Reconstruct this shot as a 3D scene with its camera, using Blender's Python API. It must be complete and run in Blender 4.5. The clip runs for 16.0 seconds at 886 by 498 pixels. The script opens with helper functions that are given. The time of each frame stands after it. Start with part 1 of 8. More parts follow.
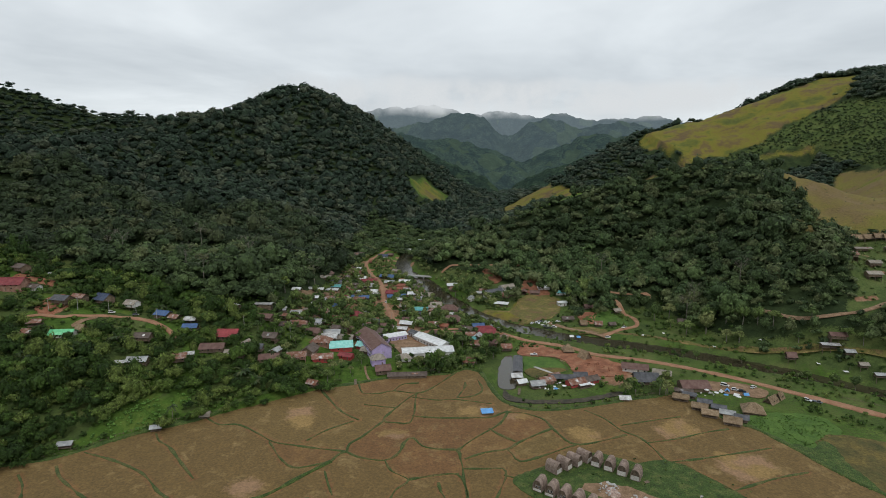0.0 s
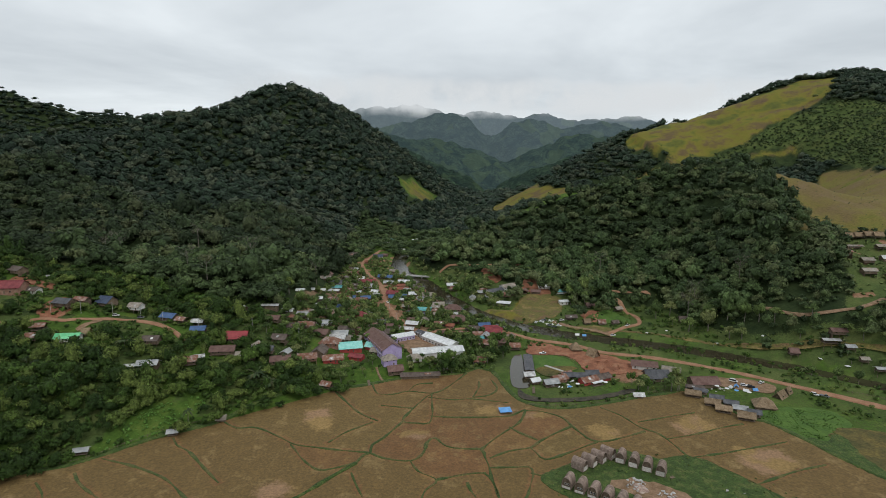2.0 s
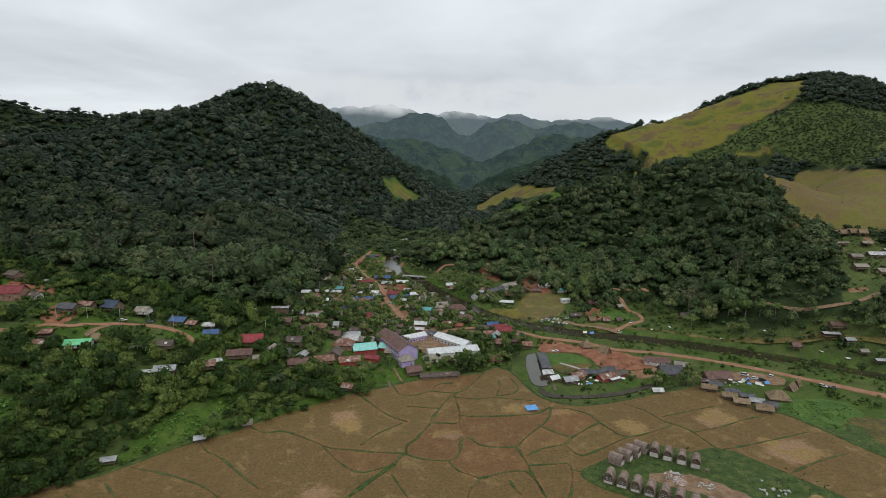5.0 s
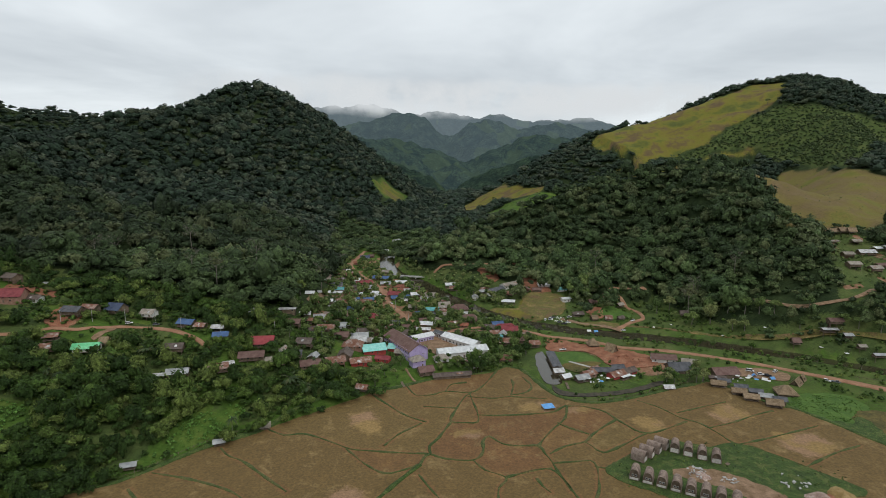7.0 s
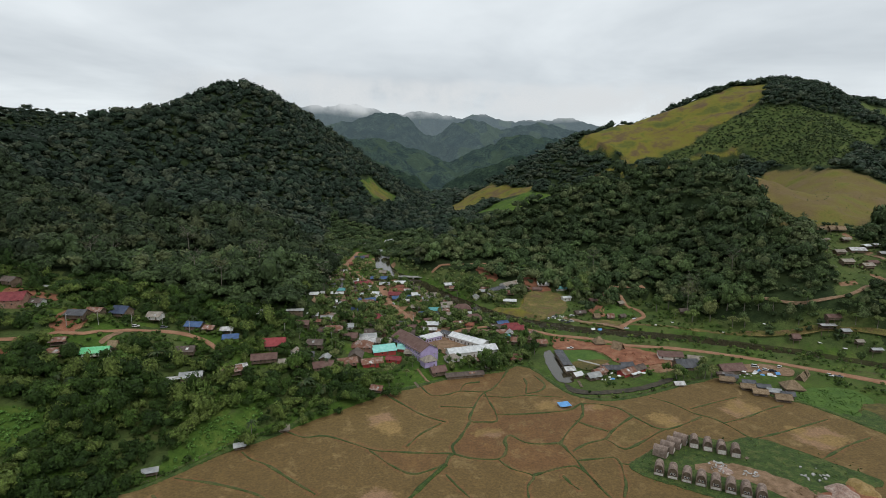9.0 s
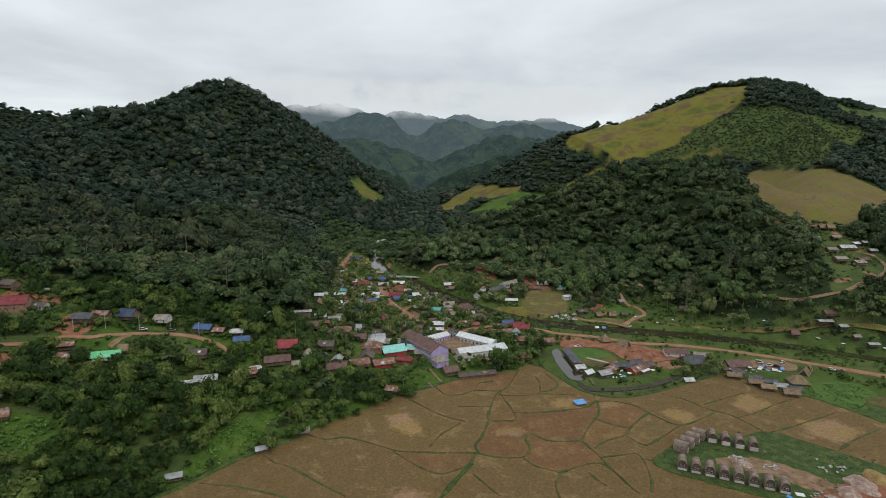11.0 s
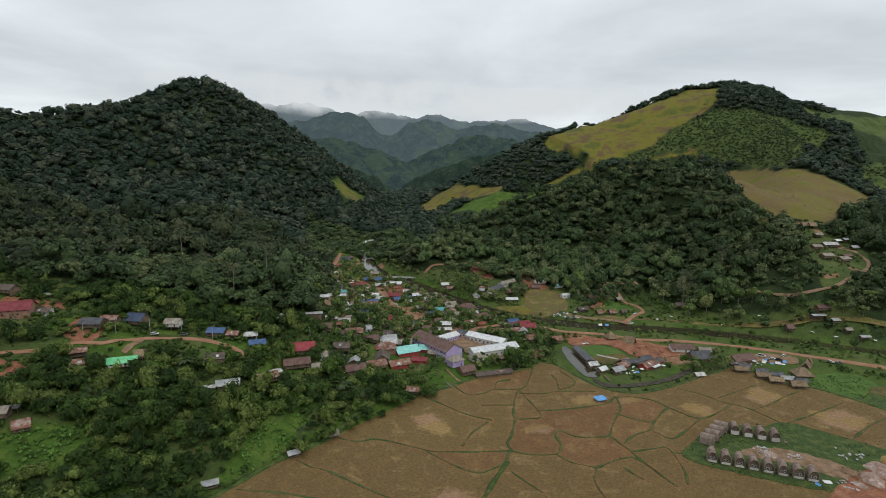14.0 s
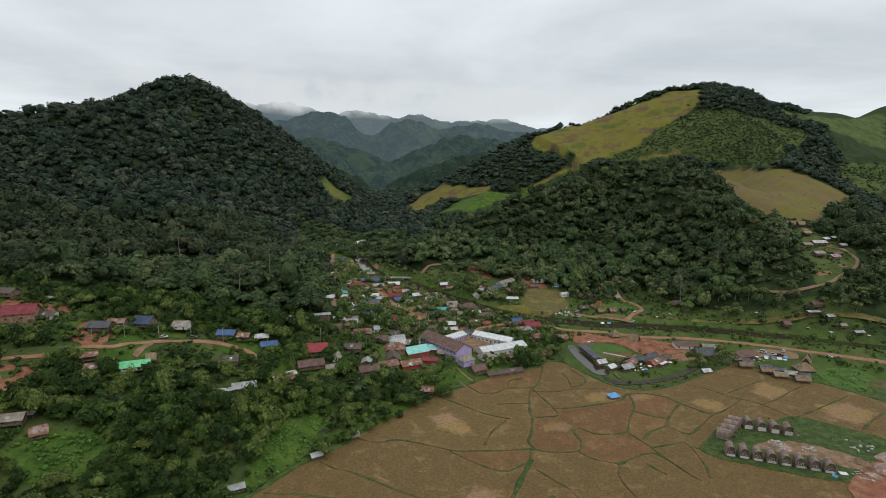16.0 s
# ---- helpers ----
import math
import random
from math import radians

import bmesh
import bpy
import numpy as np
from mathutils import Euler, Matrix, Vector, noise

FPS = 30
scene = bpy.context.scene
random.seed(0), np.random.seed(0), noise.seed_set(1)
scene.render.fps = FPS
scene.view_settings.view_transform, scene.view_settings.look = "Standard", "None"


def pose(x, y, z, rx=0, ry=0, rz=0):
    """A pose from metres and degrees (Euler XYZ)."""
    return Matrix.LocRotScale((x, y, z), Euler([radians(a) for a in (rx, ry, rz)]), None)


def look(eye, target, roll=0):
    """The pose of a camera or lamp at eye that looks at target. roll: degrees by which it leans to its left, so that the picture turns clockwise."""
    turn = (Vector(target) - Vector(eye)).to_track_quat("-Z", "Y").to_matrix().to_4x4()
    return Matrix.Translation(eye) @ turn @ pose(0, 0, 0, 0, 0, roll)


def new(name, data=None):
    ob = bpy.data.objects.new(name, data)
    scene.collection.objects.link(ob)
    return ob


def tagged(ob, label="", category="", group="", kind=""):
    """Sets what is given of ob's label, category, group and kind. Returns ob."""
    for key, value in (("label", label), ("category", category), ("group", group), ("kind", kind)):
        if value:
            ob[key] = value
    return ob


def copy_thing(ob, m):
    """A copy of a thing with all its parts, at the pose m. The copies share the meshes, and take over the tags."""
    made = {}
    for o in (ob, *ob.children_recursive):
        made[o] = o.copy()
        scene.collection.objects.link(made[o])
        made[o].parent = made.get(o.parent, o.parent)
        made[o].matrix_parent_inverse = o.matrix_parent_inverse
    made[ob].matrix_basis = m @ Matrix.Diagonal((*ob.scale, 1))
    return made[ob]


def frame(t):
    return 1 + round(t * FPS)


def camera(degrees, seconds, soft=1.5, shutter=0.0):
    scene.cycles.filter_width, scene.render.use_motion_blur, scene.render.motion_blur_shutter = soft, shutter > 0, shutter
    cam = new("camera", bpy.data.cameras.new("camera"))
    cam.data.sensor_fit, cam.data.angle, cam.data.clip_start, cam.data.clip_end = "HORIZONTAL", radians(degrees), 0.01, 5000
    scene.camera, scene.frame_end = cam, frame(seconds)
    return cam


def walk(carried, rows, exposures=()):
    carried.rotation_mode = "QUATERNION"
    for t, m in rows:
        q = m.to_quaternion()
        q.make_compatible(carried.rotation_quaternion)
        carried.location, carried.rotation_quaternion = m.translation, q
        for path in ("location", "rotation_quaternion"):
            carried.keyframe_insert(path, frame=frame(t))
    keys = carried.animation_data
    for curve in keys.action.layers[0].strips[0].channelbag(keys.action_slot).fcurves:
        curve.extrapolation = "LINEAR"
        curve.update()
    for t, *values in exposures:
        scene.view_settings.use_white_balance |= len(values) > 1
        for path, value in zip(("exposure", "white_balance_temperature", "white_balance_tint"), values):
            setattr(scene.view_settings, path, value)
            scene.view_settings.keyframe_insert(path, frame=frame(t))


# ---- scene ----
cam = camera(78.1, 16.0, soft=0.9)
METRES, EYE, TILT, LEAN, TURN = 160.0, 137.0, -9.0, 0.0, 0.0
ROWS = [
    (0.0, 0.0, 0.0, 0.0, 0.0, 0.0, -0.0),
    (0.5, -0.031, -0.0002, 0.0, -0.49, -0.0, 0.08),
    (1.0, -0.0623, -0.0001, 0.0003, -0.99, -0.01, 0.16),
    (1.5, -0.0935, 0.0001, -0.0002, -1.48, -0.01, 0.24),
    (2.0, -0.1248, 0.0008, 0.0005, -1.97, -0.02, 0.31),
    (2.5, -0.1561, 0.0016, 0.0005, -2.47, -0.02, 0.39),
    (3.0, -0.1872, 0.0025, 0.0006, -2.96, -0.02, 0.47),
    (3.5, -0.2186, 0.0039, 0.0004, -3.46, -0.02, 0.54),
    (4.0, -0.2498, 0.0054, 0.0008, -3.95, -0.03, 0.62),
    (6.5, -0.4058, 0.0164, 0.0034, -6.47, -0.06, 0.99),
    (7.0, -0.4369, 0.0194, 0.0037, -6.97, -0.07, 1.06),
    (7.5, -0.4679, 0.0227, 0.0043, -7.47, -0.09, 1.14),
    (8.0, -0.4988, 0.0263, 0.0051, -7.97, -0.1, 1.21),
    (8.5, -0.5297, 0.0302, 0.0061, -8.47, -0.11, 1.29),
    (9.0, -0.5607, 0.0343, 0.0068, -8.97, -0.12, 1.37),
    (11.5, -0.7148, 0.0588, 0.011, -11.48, -0.2, 1.77),
    (12.0, -0.7455, 0.0644, 0.012, -12.0, -0.22, 1.84),
    (12.5, -0.7762, 0.0704, 0.013, -12.53, -0.23, 1.92),
    (13.0, -0.8067, 0.0766, 0.0141, -13.07, -0.24, 2.0),
    (13.5, -0.8371, 0.083, 0.0152, -13.6, -0.26, 2.08),
    (14.0, -0.8677, 0.0898, 0.0163, -14.14, -0.28, 2.14),
    (14.5, -0.8982, 0.0969, 0.0175, -14.67, -0.3, 2.22),
    (15.0, -0.9287, 0.1043, 0.0187, -15.19, -0.32, 2.29),
    (15.5, -0.959, 0.1119, 0.0199, -15.71, -0.35, 2.36),
    (16.0, -0.9894, 0.12, 0.0212, -16.23, -0.37, 2.43),
]
walk(cam, [(t, pose(0, 0, EYE, TILT, LEAN, TURN) @ pose(METRES * x, METRES * y, METRES * z, 90 + pitch, roll, yaw)) for t, x, y, z, yaw, pitch, roll in ROWS])

# ---- overcast sky and soft daylight ----
def node(tree, kind, **inputs):
    n = tree.nodes.new(kind)
    for key, value in inputs.items():
        n.inputs[key.replace("_", " ")].default_value = value
    return n


world = bpy.data.worlds.new("overcast_sky")
scene.world = world
world.use_nodes = True
wt = world.node_tree
wt.nodes.clear()
w_out = wt.nodes.new("ShaderNodeOutputWorld")
w_bg = wt.nodes.new("ShaderNodeBackground")
w_bg.inputs["Strength"].default_value = 1.2
sky = wt.nodes.new("ShaderNodeTexSky")
sky.sky_type = "NISHITA"
sky.sun_disc = False
sky.sun_elevation, sky.sun_rotation = radians(52), radians(200)
sky_dim = node(wt, "ShaderNodeVectorMath")
sky_dim.operation = "SCALE"
sky_dim.inputs["Scale"].default_value = 0.08
w_co = wt.nodes.new("ShaderNodeTexCoord")
w_sep = wt.nodes.new("ShaderNodeSeparateXYZ")
# the deck of cloud: the direction laid onto a plane overhead
w_up = node(wt, "ShaderNodeMath")
w_up.operation = "MAXIMUM"
w_up.inputs[1].default_value = 0.0
w_add = node(wt, "ShaderNodeMath")
w_add.operation = "ADD"
w_add.inputs[1].default_value = 0.13
w_div = wt.nodes.new("ShaderNodeVectorMath")
w_div.operation = "DIVIDE"
w_noise = node(wt, "ShaderNodeTexNoise", Scale=0.55, Detail=5.0, Roughness=0.55, Distortion=0.3)
w_ramp = wt.nodes.new("ShaderNodeValToRGB")
w_ramp.color_ramp.elements[0].position, w_ramp.color_ramp.elements[0].color = 0.32, (0.455, 0.495, 0.528, 1)
w_ramp.color_ramp.elements[1].position, w_ramp.color_ramp.elements[1].color = 0.64, (0.690, 0.735, 0.762, 1)
w_mix = wt.nodes.new("ShaderNodeMixRGB")
w_mix.inputs[0].default_value = 0.93
for a, b in ((w_co.outputs["Generated"], w_sep.inputs[0]), (w_sep.outputs["Z"], w_up.inputs[0]), (w_up.outputs[0], w_add.inputs[0]),
             (w_co.outputs["Generated"], w_div.inputs[0]), (w_add.outputs[0], w_div.inputs[1]), (w_div.outputs[0], w_noise.inputs["Vector"]),
             (w_noise.outputs["Fac"], w_ramp.inputs[0]), (sky.outputs[0], sky_dim.inputs[0]), (sky_dim.outputs[0], w_mix.inputs[1]),
             (w_ramp.outputs[0], w_mix.inputs[2]), (w_mix.outputs[0], w_bg.inputs[0]), (w_bg.outputs[0], w_out.inputs[0])):
    wt.links.new(a, b)

sun = new("sun", bpy.data.lights.new("sun", "SUN"))
sun.data.energy, sun.data.angle, sun.data.color = 0.8, radians(30), (1.0, 0.97, 0.92)
sun.matrix_world = look((0, 0, 500), (-150, 330, 0))
scene.view_settings.exposure = 0.0

# ---- materials ----
def surface(name, base, second, size=4.0, rough=0.85, grain=0.15, third=None, bump=0.3, metal=0.0, vary=0.0, contrast=(0.35, 0.65), spec=0.3):
    """Two colours in patches of that size, a finer grain, and a bump; vary: change from object to object."""
    m = bpy.data.materials.new(name)
    m.use_nodes = True
    t = m.node_tree
    bsdf = t.nodes["Principled BSDF"]
    bsdf.inputs["Roughness"].default_value, bsdf.inputs["Metallic"].default_value = rough, metal
    bsdf.inputs["Specular IOR Level"].default_value = spec
    geo = t.nodes.new("ShaderNodeNewGeometry")
    n1 = node(t, "ShaderNodeTexNoise", Scale=1.0 / size, Detail=5.0, Roughness=0.6)
    n2 = node(t, "ShaderNodeTexNoise", Scale=9.0 / size, Detail=4.0, Roughness=0.65)
    ramp = t.nodes.new("ShaderNodeValToRGB")
    ramp.color_ramp.elements[0].position, ramp.color_ramp.elements[0].color = contrast[0], (*base, 1)
    ramp.color_ramp.elements[1].position, ramp.color_ramp.elements[1].color = contrast[1], (*second, 1)
    if third:
        e = ramp.color_ramp.elements.new(sum(contrast) / 2)
        e.color = (*third, 1)
    hsv = t.nodes.new("ShaderNodeHueSaturation")
    val = node(t, "ShaderNodeMapRange")
    val.inputs["From Min"].default_value, val.inputs["From Max"].default_value = 0.25, 0.75
    val.inputs["To Min"].default_value, val.inputs["To Max"].default_value = 1 - grain * 2, 1 + grain * 2
    for a, b in ((geo.outputs["Position"], n1.inputs["Vector"]), (geo.outputs["Position"], n2.inputs["Vector"]), (n1.outputs["Fac"], ramp.inputs[0]),
                 (ramp.outputs[0], hsv.inputs["Color"]), (n2.outputs["Fac"], val.inputs["Value"])):
        t.links.new(a, b)
    level = val.outputs[0]
    if vary:
        info = t.nodes.new("ShaderNodeObjectInfo")
        spread = node(t, "ShaderNodeMapRange")
        spread.inputs["To Min"].default_value, spread.inputs["To Max"].default_value = 1 - vary, 1 + vary
        mul = t.nodes.new("ShaderNodeMath")
        mul.operation = "MULTIPLY"
        t.links.new(info.outputs["Random"], spread.inputs["Value"])
        t.links.new(level, mul.inputs[0])
        t.links.new(spread.outputs[0], mul.inputs[1])
        level = mul.outputs[0]
    t.links.new(level, hsv.inputs["Value"])
    t.links.new(hsv.outputs[0], bsdf.inputs["Base Color"])
    if bump:
        b = node(t, "ShaderNodeBump", Strength=bump, Distance=size * 0.05)
        t.links.new(n2.outputs["Fac"], b.inputs["Height"])
        t.links.new(b.outputs[0], bsdf.inputs["Normal"])
    return m


def sheet_metal(name, base, second, rough=0.45, metal=0.0, rib=0.25, rust=None, vary=0.08):
    """Corrugated roofing: ribs run down the slope along the object's own y."""
    m = surface(name, base, second, size=2.5, rough=rough, grain=0.08, bump=0, metal=metal, vary=vary, third=rust)
    t = m.node_tree
    co = t.nodes.new("ShaderNodeTexCoord")
    w = node(t, "ShaderNodeTexWave", Scale=0.314 / rib, Distortion=0.0)
    w.bands_direction = "X"
    b = node(t, "ShaderNodeBump", Strength=0.6, Distance=0.06)
    t.links.new(co.outputs["Object"], w.inputs["Vector"])
    t.links.new(w.outputs["Fac"], b.inputs["Height"])
    t.links.new(b.outputs[0], t.nodes["Principled BSDF"].inputs["Normal"])
    return m


def foliage(name, dark, light, warm, scale=6.0):
    """Leaves: each tree carries a tint of its own, each leaf a little of its own."""
    m = bpy.data.materials.new(name)
    m.use_nodes = True
    t = m.node_tree
    bsdf = t.nodes["Principled BSDF"]
    bsdf.inputs["Roughness"].default_value = 0.7
    bsdf.inputs["Specular IOR Level"].default_value = 0.18
    geo = t.nodes.new("ShaderNodeNewGeometry")
    att = t.nodes.new("ShaderNodeAttribute")
    att.attribute_name = "tint"
    info = t.nodes.new("ShaderNodeObjectInfo")
    add = t.nodes.new("ShaderNodeMath")
    add.operation = "ADD"
    wrap = t.nodes.new("ShaderNodeMath")
    wrap.operation = "FRACT"
    ramp = t.nodes.new("ShaderNodeValToRGB")
    els = ramp.color_ramp.elements
    els[0].position, els[0].color = 0.0, (*dark, 1)
    els[1].position, els[1].color = 0.72, (*light, 1)
    e = els.new(0.9)
    e.color = (*warm, 1)
    e = els.new(0.4)
    e.color = tuple(0.55 * a + 0.45 * b for a, b in zip(dark, light)) + (1,)
    n = node(t, "ShaderNodeTexNoise", Scale=1.0 / scale, Detail=7.0, Roughness=0.85)
    b = node(t, "ShaderNodeBump", Strength=0.9, Distance=1.2)
    # noise also paints dark gaps between the leaves into the colour
    lo = node(t, "ShaderNodeMapRange")
    lo.inputs["From Min"].default_value, lo.inputs["From Max"].default_value = 0.38, 0.62
    lo.inputs["To Min"].default_value, lo.inputs["To Max"].default_value = 0.42, 1.5
    isl = node(t, "ShaderNodeMapRange")
    isl.inputs["To Min"].default_value, isl.inputs["To Max"].default_value = 0.64, 1.38
    mul = t.nodes.new("ShaderNodeMath")
    mul.operation = "MULTIPLY"
    hsv = t.nodes.new("ShaderNodeHueSaturation")
    for p, q in ((att.outputs["Fac"], add.inputs[0]), (info.outputs["Random"], add.inputs[1]), (add.outputs[0], wrap.inputs[0]), (wrap.outputs[0], ramp.inputs[0]),
                 (geo.outputs["Position"], n.inputs["Vector"]), (n.outputs["Fac"], lo.inputs["Value"]), (geo.outputs["Random Per Island"], isl.inputs["Value"]),
                 (lo.outputs[0], mul.inputs[0]), (isl.outputs[0], mul.inputs[1]), (mul.outputs[0], hsv.inputs["Value"]), (ramp.outputs[0], hsv.inputs["Color"]),
                 (hsv.outputs[0], bsdf.inputs["Base Color"]), (n.outputs["Fac"], b.inputs["Height"]), (b.outputs[0], bsdf.inputs["Normal"])):
        t.links.new(p, q)
    return m


FOREST = foliage("forest_leaves", (0.020, 0.036, 0.022), (0.043, 0.068, 0.040), (0.072, 0.088, 0.053), 2.6)
FRESH = foliage("fresh_leaves", (0.028, 0.056, 0.012), (0.080, 0.140, 0.026), (0.136, 0.182, 0.043), 1.2)
LOWER = foliage("lower_forest_leaves", (0.044, 0.070, 0.028), (0.088, 0.130, 0.047), (0.128, 0.154, 0.064), 1.8)
HILL = foliage("near_hill_leaves", (0.040, 0.064, 0.026), (0.076, 0.114, 0.042), (0.106, 0.130, 0.056), 1.8)
FOOT = foliage("foothill_leaves", (0.021, 0.035, 0.017), (0.047, 0.070, 0.030), (0.080, 0.095, 0.043), 2.0)
SKIRT = foliage("hill_foot_leaves", (0.058, 0.096, 0.036), (0.106, 0.160, 0.056), (0.142, 0.172, 0.072), 1.8)
CROP = foliage("crop_leaves", (0.062, 0.125, 0.022), (0.096, 0.172, 0.030), (0.120, 0.185, 0.040), 1.0)
PALM = foliage("palm_leaves", (0.045, 0.075, 0.03), (0.085, 0.12, 0.05), (0.11, 0.12, 0.05), 3.0)
BARK = surface("bark", (0.13, 0.11, 0.085), (0.26, 0.235, 0.20), size=1.5, grain=0.2)
SOIL = surface("red_soil", (0.19, 0.078, 0.042), (0.32, 0.165, 0.095), size=6, grain=0.26, third=(0.27, 0.108, 0.058))
ROAD = surface("road_laterite", (0.27, 0.135, 0.075), (0.38, 0.215, 0.13), size=7, grain=0.1)
TRACK = surface("pale_track", (0.17, 0.105, 0.055), (0.31, 0.20, 0.125), size=4, grain=0.22)
GRASS = surface("grass", (0.034, 0.056, 0.013), (0.092, 0.112, 0.030), size=4, grain=0.45, third=(0.050, 0.086, 0.017), bump=1.0)
LAWN = surface("lawn", (0.054, 0.112, 0.017), (0.086, 0.155, 0.026), size=9, grain=0.18)
BUND = surface("bund_grass", (0.046, 0.074, 0.018), (0.120, 0.106, 0.038), size=7, grain=0.35, third=(0.072, 0.092, 0.026), contrast=(0.38, 0.62))
DRY = surface("dry_grass", (0.155, 0.100, 0.046), (0.225, 0.160, 0.060), size=11, grain=0.28, third=(0.122, 0.116, 0.028), contrast=(0.38, 0.62))
STUBBLE = surface("rice_stubble", (0.162, 0.082, 0.030), (0.230, 0.122, 0.045), size=9, grain=0.2, third=(0.184, 0.097, 0.039), contrast=(0.3, 0.7), bump=0.5)
STRAW = surface("threshed_straw", (0.205, 0.125, 0.050), (0.34, 0.235, 0.105), size=4, grain=0.22, third=(0.275, 0.185, 0.065))
RIPE = surface("ripening_rice", (0.062, 0.064, 0.018), (0.150, 0.112, 0.030), size=11, grain=0.25, third=(0.105, 0.085, 0.026))
MUD = surface("wet_mud", (0.030, 0.028, 0.021), (0.085, 0.070, 0.048), size=3, rough=0.6, grain=0.3, spec=0.15)
WATER = bpy.data.materials.new("river_water")
WATER.use_nodes = True
_b = WATER.node_tree.nodes["Principled BSDF"]
_b.inputs["Base Color"].default_value, _b.inputs["Roughness"].default_value = (0.045, 0.038, 0.022, 1), 0.12
_n = node(WATER.node_tree, "ShaderNodeTexNoise", Scale=0.45, Detail=4.0)
_u = node(WATER.node_tree, "ShaderNodeBump", Strength=0.12, Distance=0.3)
WATER.node_tree.links.new(_n.outputs["Fac"], _u.inputs["Height"])
WATER.node_tree.links.new(_u.outputs[0], _b.inputs["Normal"])

# roofs and walls
ROOFS = {
    "red": sheet_metal("red_sheet_roof", (0.25, 0.036, 0.042), (0.36, 0.07, 0.072)),
    "maroon": sheet_metal("maroon_sheet_roof", (0.17, 0.022, 0.03), (0.28, 0.06, 0.06)),
    "orange": sheet_metal("orange_sheet_roof", (0.20, 0.060, 0.032), (0.31, 0.115, 0.065)),
    "aqua": sheet_metal("aqua_sheet_roof", (0.20, 0.56, 0.48), (0.34, 0.66, 0.60)),
    "teal": sheet_metal("teal_sheet_roof", (0.08, 0.30, 0.30), (0.16, 0.42, 0.42)),
    "green": sheet_metal("green_sheet_roof", (0.12, 0.52, 0.22), (0.26, 0.66, 0.36)),
    "blue": sheet_metal("blue_sheet_roof", (0.05, 0.095, 0.20), (0.09, 0.16, 0.31)),
    "navy": sheet_metal("navy_sheet_roof", (0.035, 0.05, 0.095), (0.07, 0.09, 0.14)),
    "pale": sheet_metal("pale_sheet_roof", (0.58, 0.59, 0.59), (0.78, 0.79, 0.78)),
    "white": sheet_metal("weathered_white_roof", (0.30, 0.285, 0.27), (0.62, 0.62, 0.61), vary=0.25),
    "grey": sheet_metal("zinc_roof", (0.30, 0.31, 0.31), (0.48, 0.48, 0.47), metal=0.2),
    "slate": sheet_metal("dark_grey_roof", (0.065, 0.068, 0.075), (0.13, 0.13, 0.14), rough=0.6),
    "dark": sheet_metal("weathered_dark_roof", (0.085, 0.062, 0.05), (0.16, 0.125, 0.105), rough=0.7),
    "brown": sheet_metal("brown_sheet_roof", (0.12, 0.062, 0.05), (0.19, 0.115, 0.095), rough=0.6),
    "rust": sheet_metal("rusty_tin_roof", (0.18, 0.07, 0.04), (0.36, 0.30, 0.27), rough=0.7, rust=(0.24, 0.12, 0.08)),
    "tan": sheet_metal("bleached_fibre_roof", (0.22, 0.185, 0.145), (0.36, 0.32, 0.27), rough=0.8),
    "thatch": surface("thatch", (0.17, 0.115, 0.065), (0.30, 0.22, 0.14), size=1.6, grain=0.3, bump=0.8, vary=0.12),
}
ROOF_WORDS = {"pale": "white sheet", "red": "red metal", "maroon": "maroon metal", "orange": "orange tin", "aqua": "pale aqua metal", "teal": "teal metal", "green": "light green metal", "blue": "blue metal", "navy": "dark blue metal",
              "white": "whitish tin", "grey": "grey zinc", "slate": "dark grey sheet", "dark": "weathered dark", "brown": "brown sheet", "rust": "rusty tin", "tan": "bleached fibre", "thatch": "brown thatched"}
WALLS = {
    "wood": surface("weathered_wood_wall", (0.11, 0.075, 0.05), (0.22, 0.165, 0.115), size=2.0, grain=0.2, vary=0.25),
    "white": surface("whitewashed_wall", (0.62, 0.60, 0.56), (0.78, 0.77, 0.74), size=3.0, grain=0.06),
    "brick": surface("red_block_wall", (0.25, 0.12, 0.085), (0.38, 0.23, 0.17), size=2.0, grain=0.15),
    "red": surface("red_painted_wall", (0.36, 0.05, 0.05), (0.46, 0.09, 0.075), size=3.0, grain=0.1),
    "purple": surface("lilac_painted_wall", (0.42, 0.33, 0.56), (0.52, 0.43, 0.66), size=4.0, grain=0.06),
}
WALL_WORDS = {"wood": "timber walls", "white": "white walls", "brick": "block walls", "red": "red walls", "purple": "lilac walls"}
PANE = bpy.data.materials.new("dark_window_glass")
PANE.use_nodes = True
PANE.node_tree.nodes["Principled BSDF"].inputs["Base Color"].default_value = (0.025, 0.028, 0.032, 1)
PANE.node_tree.nodes["Principled BSDF"].inputs["Roughness"].default_value = 0.15
TIMBER = surface("timber", (0.12, 0.085, 0.06), (0.22, 0.17, 0.125), size=1.2, grain=0.2)
CONCRETE = surface("concrete", (0.36, 0.35, 0.33), (0.48, 0.47, 0.45), size=2.5, grain=0.1)
SHINGLE = surface("bamboo_shingle", (0.20, 0.145, 0.115), (0.33, 0.255, 0.21), size=1.3, grain=0.3, bump=0.6, vary=0.12)
CANVAS_BLUE = surface("blue_tarpaulin", (0.10, 0.30, 0.62), (0.16, 0.40, 0.74), size=2.0, grain=0.1, rough=0.5)
ROOFS["tarp"], ROOF_WORDS["tarp"] = CANVAS_BLUE, "blue tarpaulin"
CANVAS_WHITE = surface("white_canvas", (0.68, 0.68, 0.66), (0.80, 0.80, 0.79), size=2.0, grain=0.05)
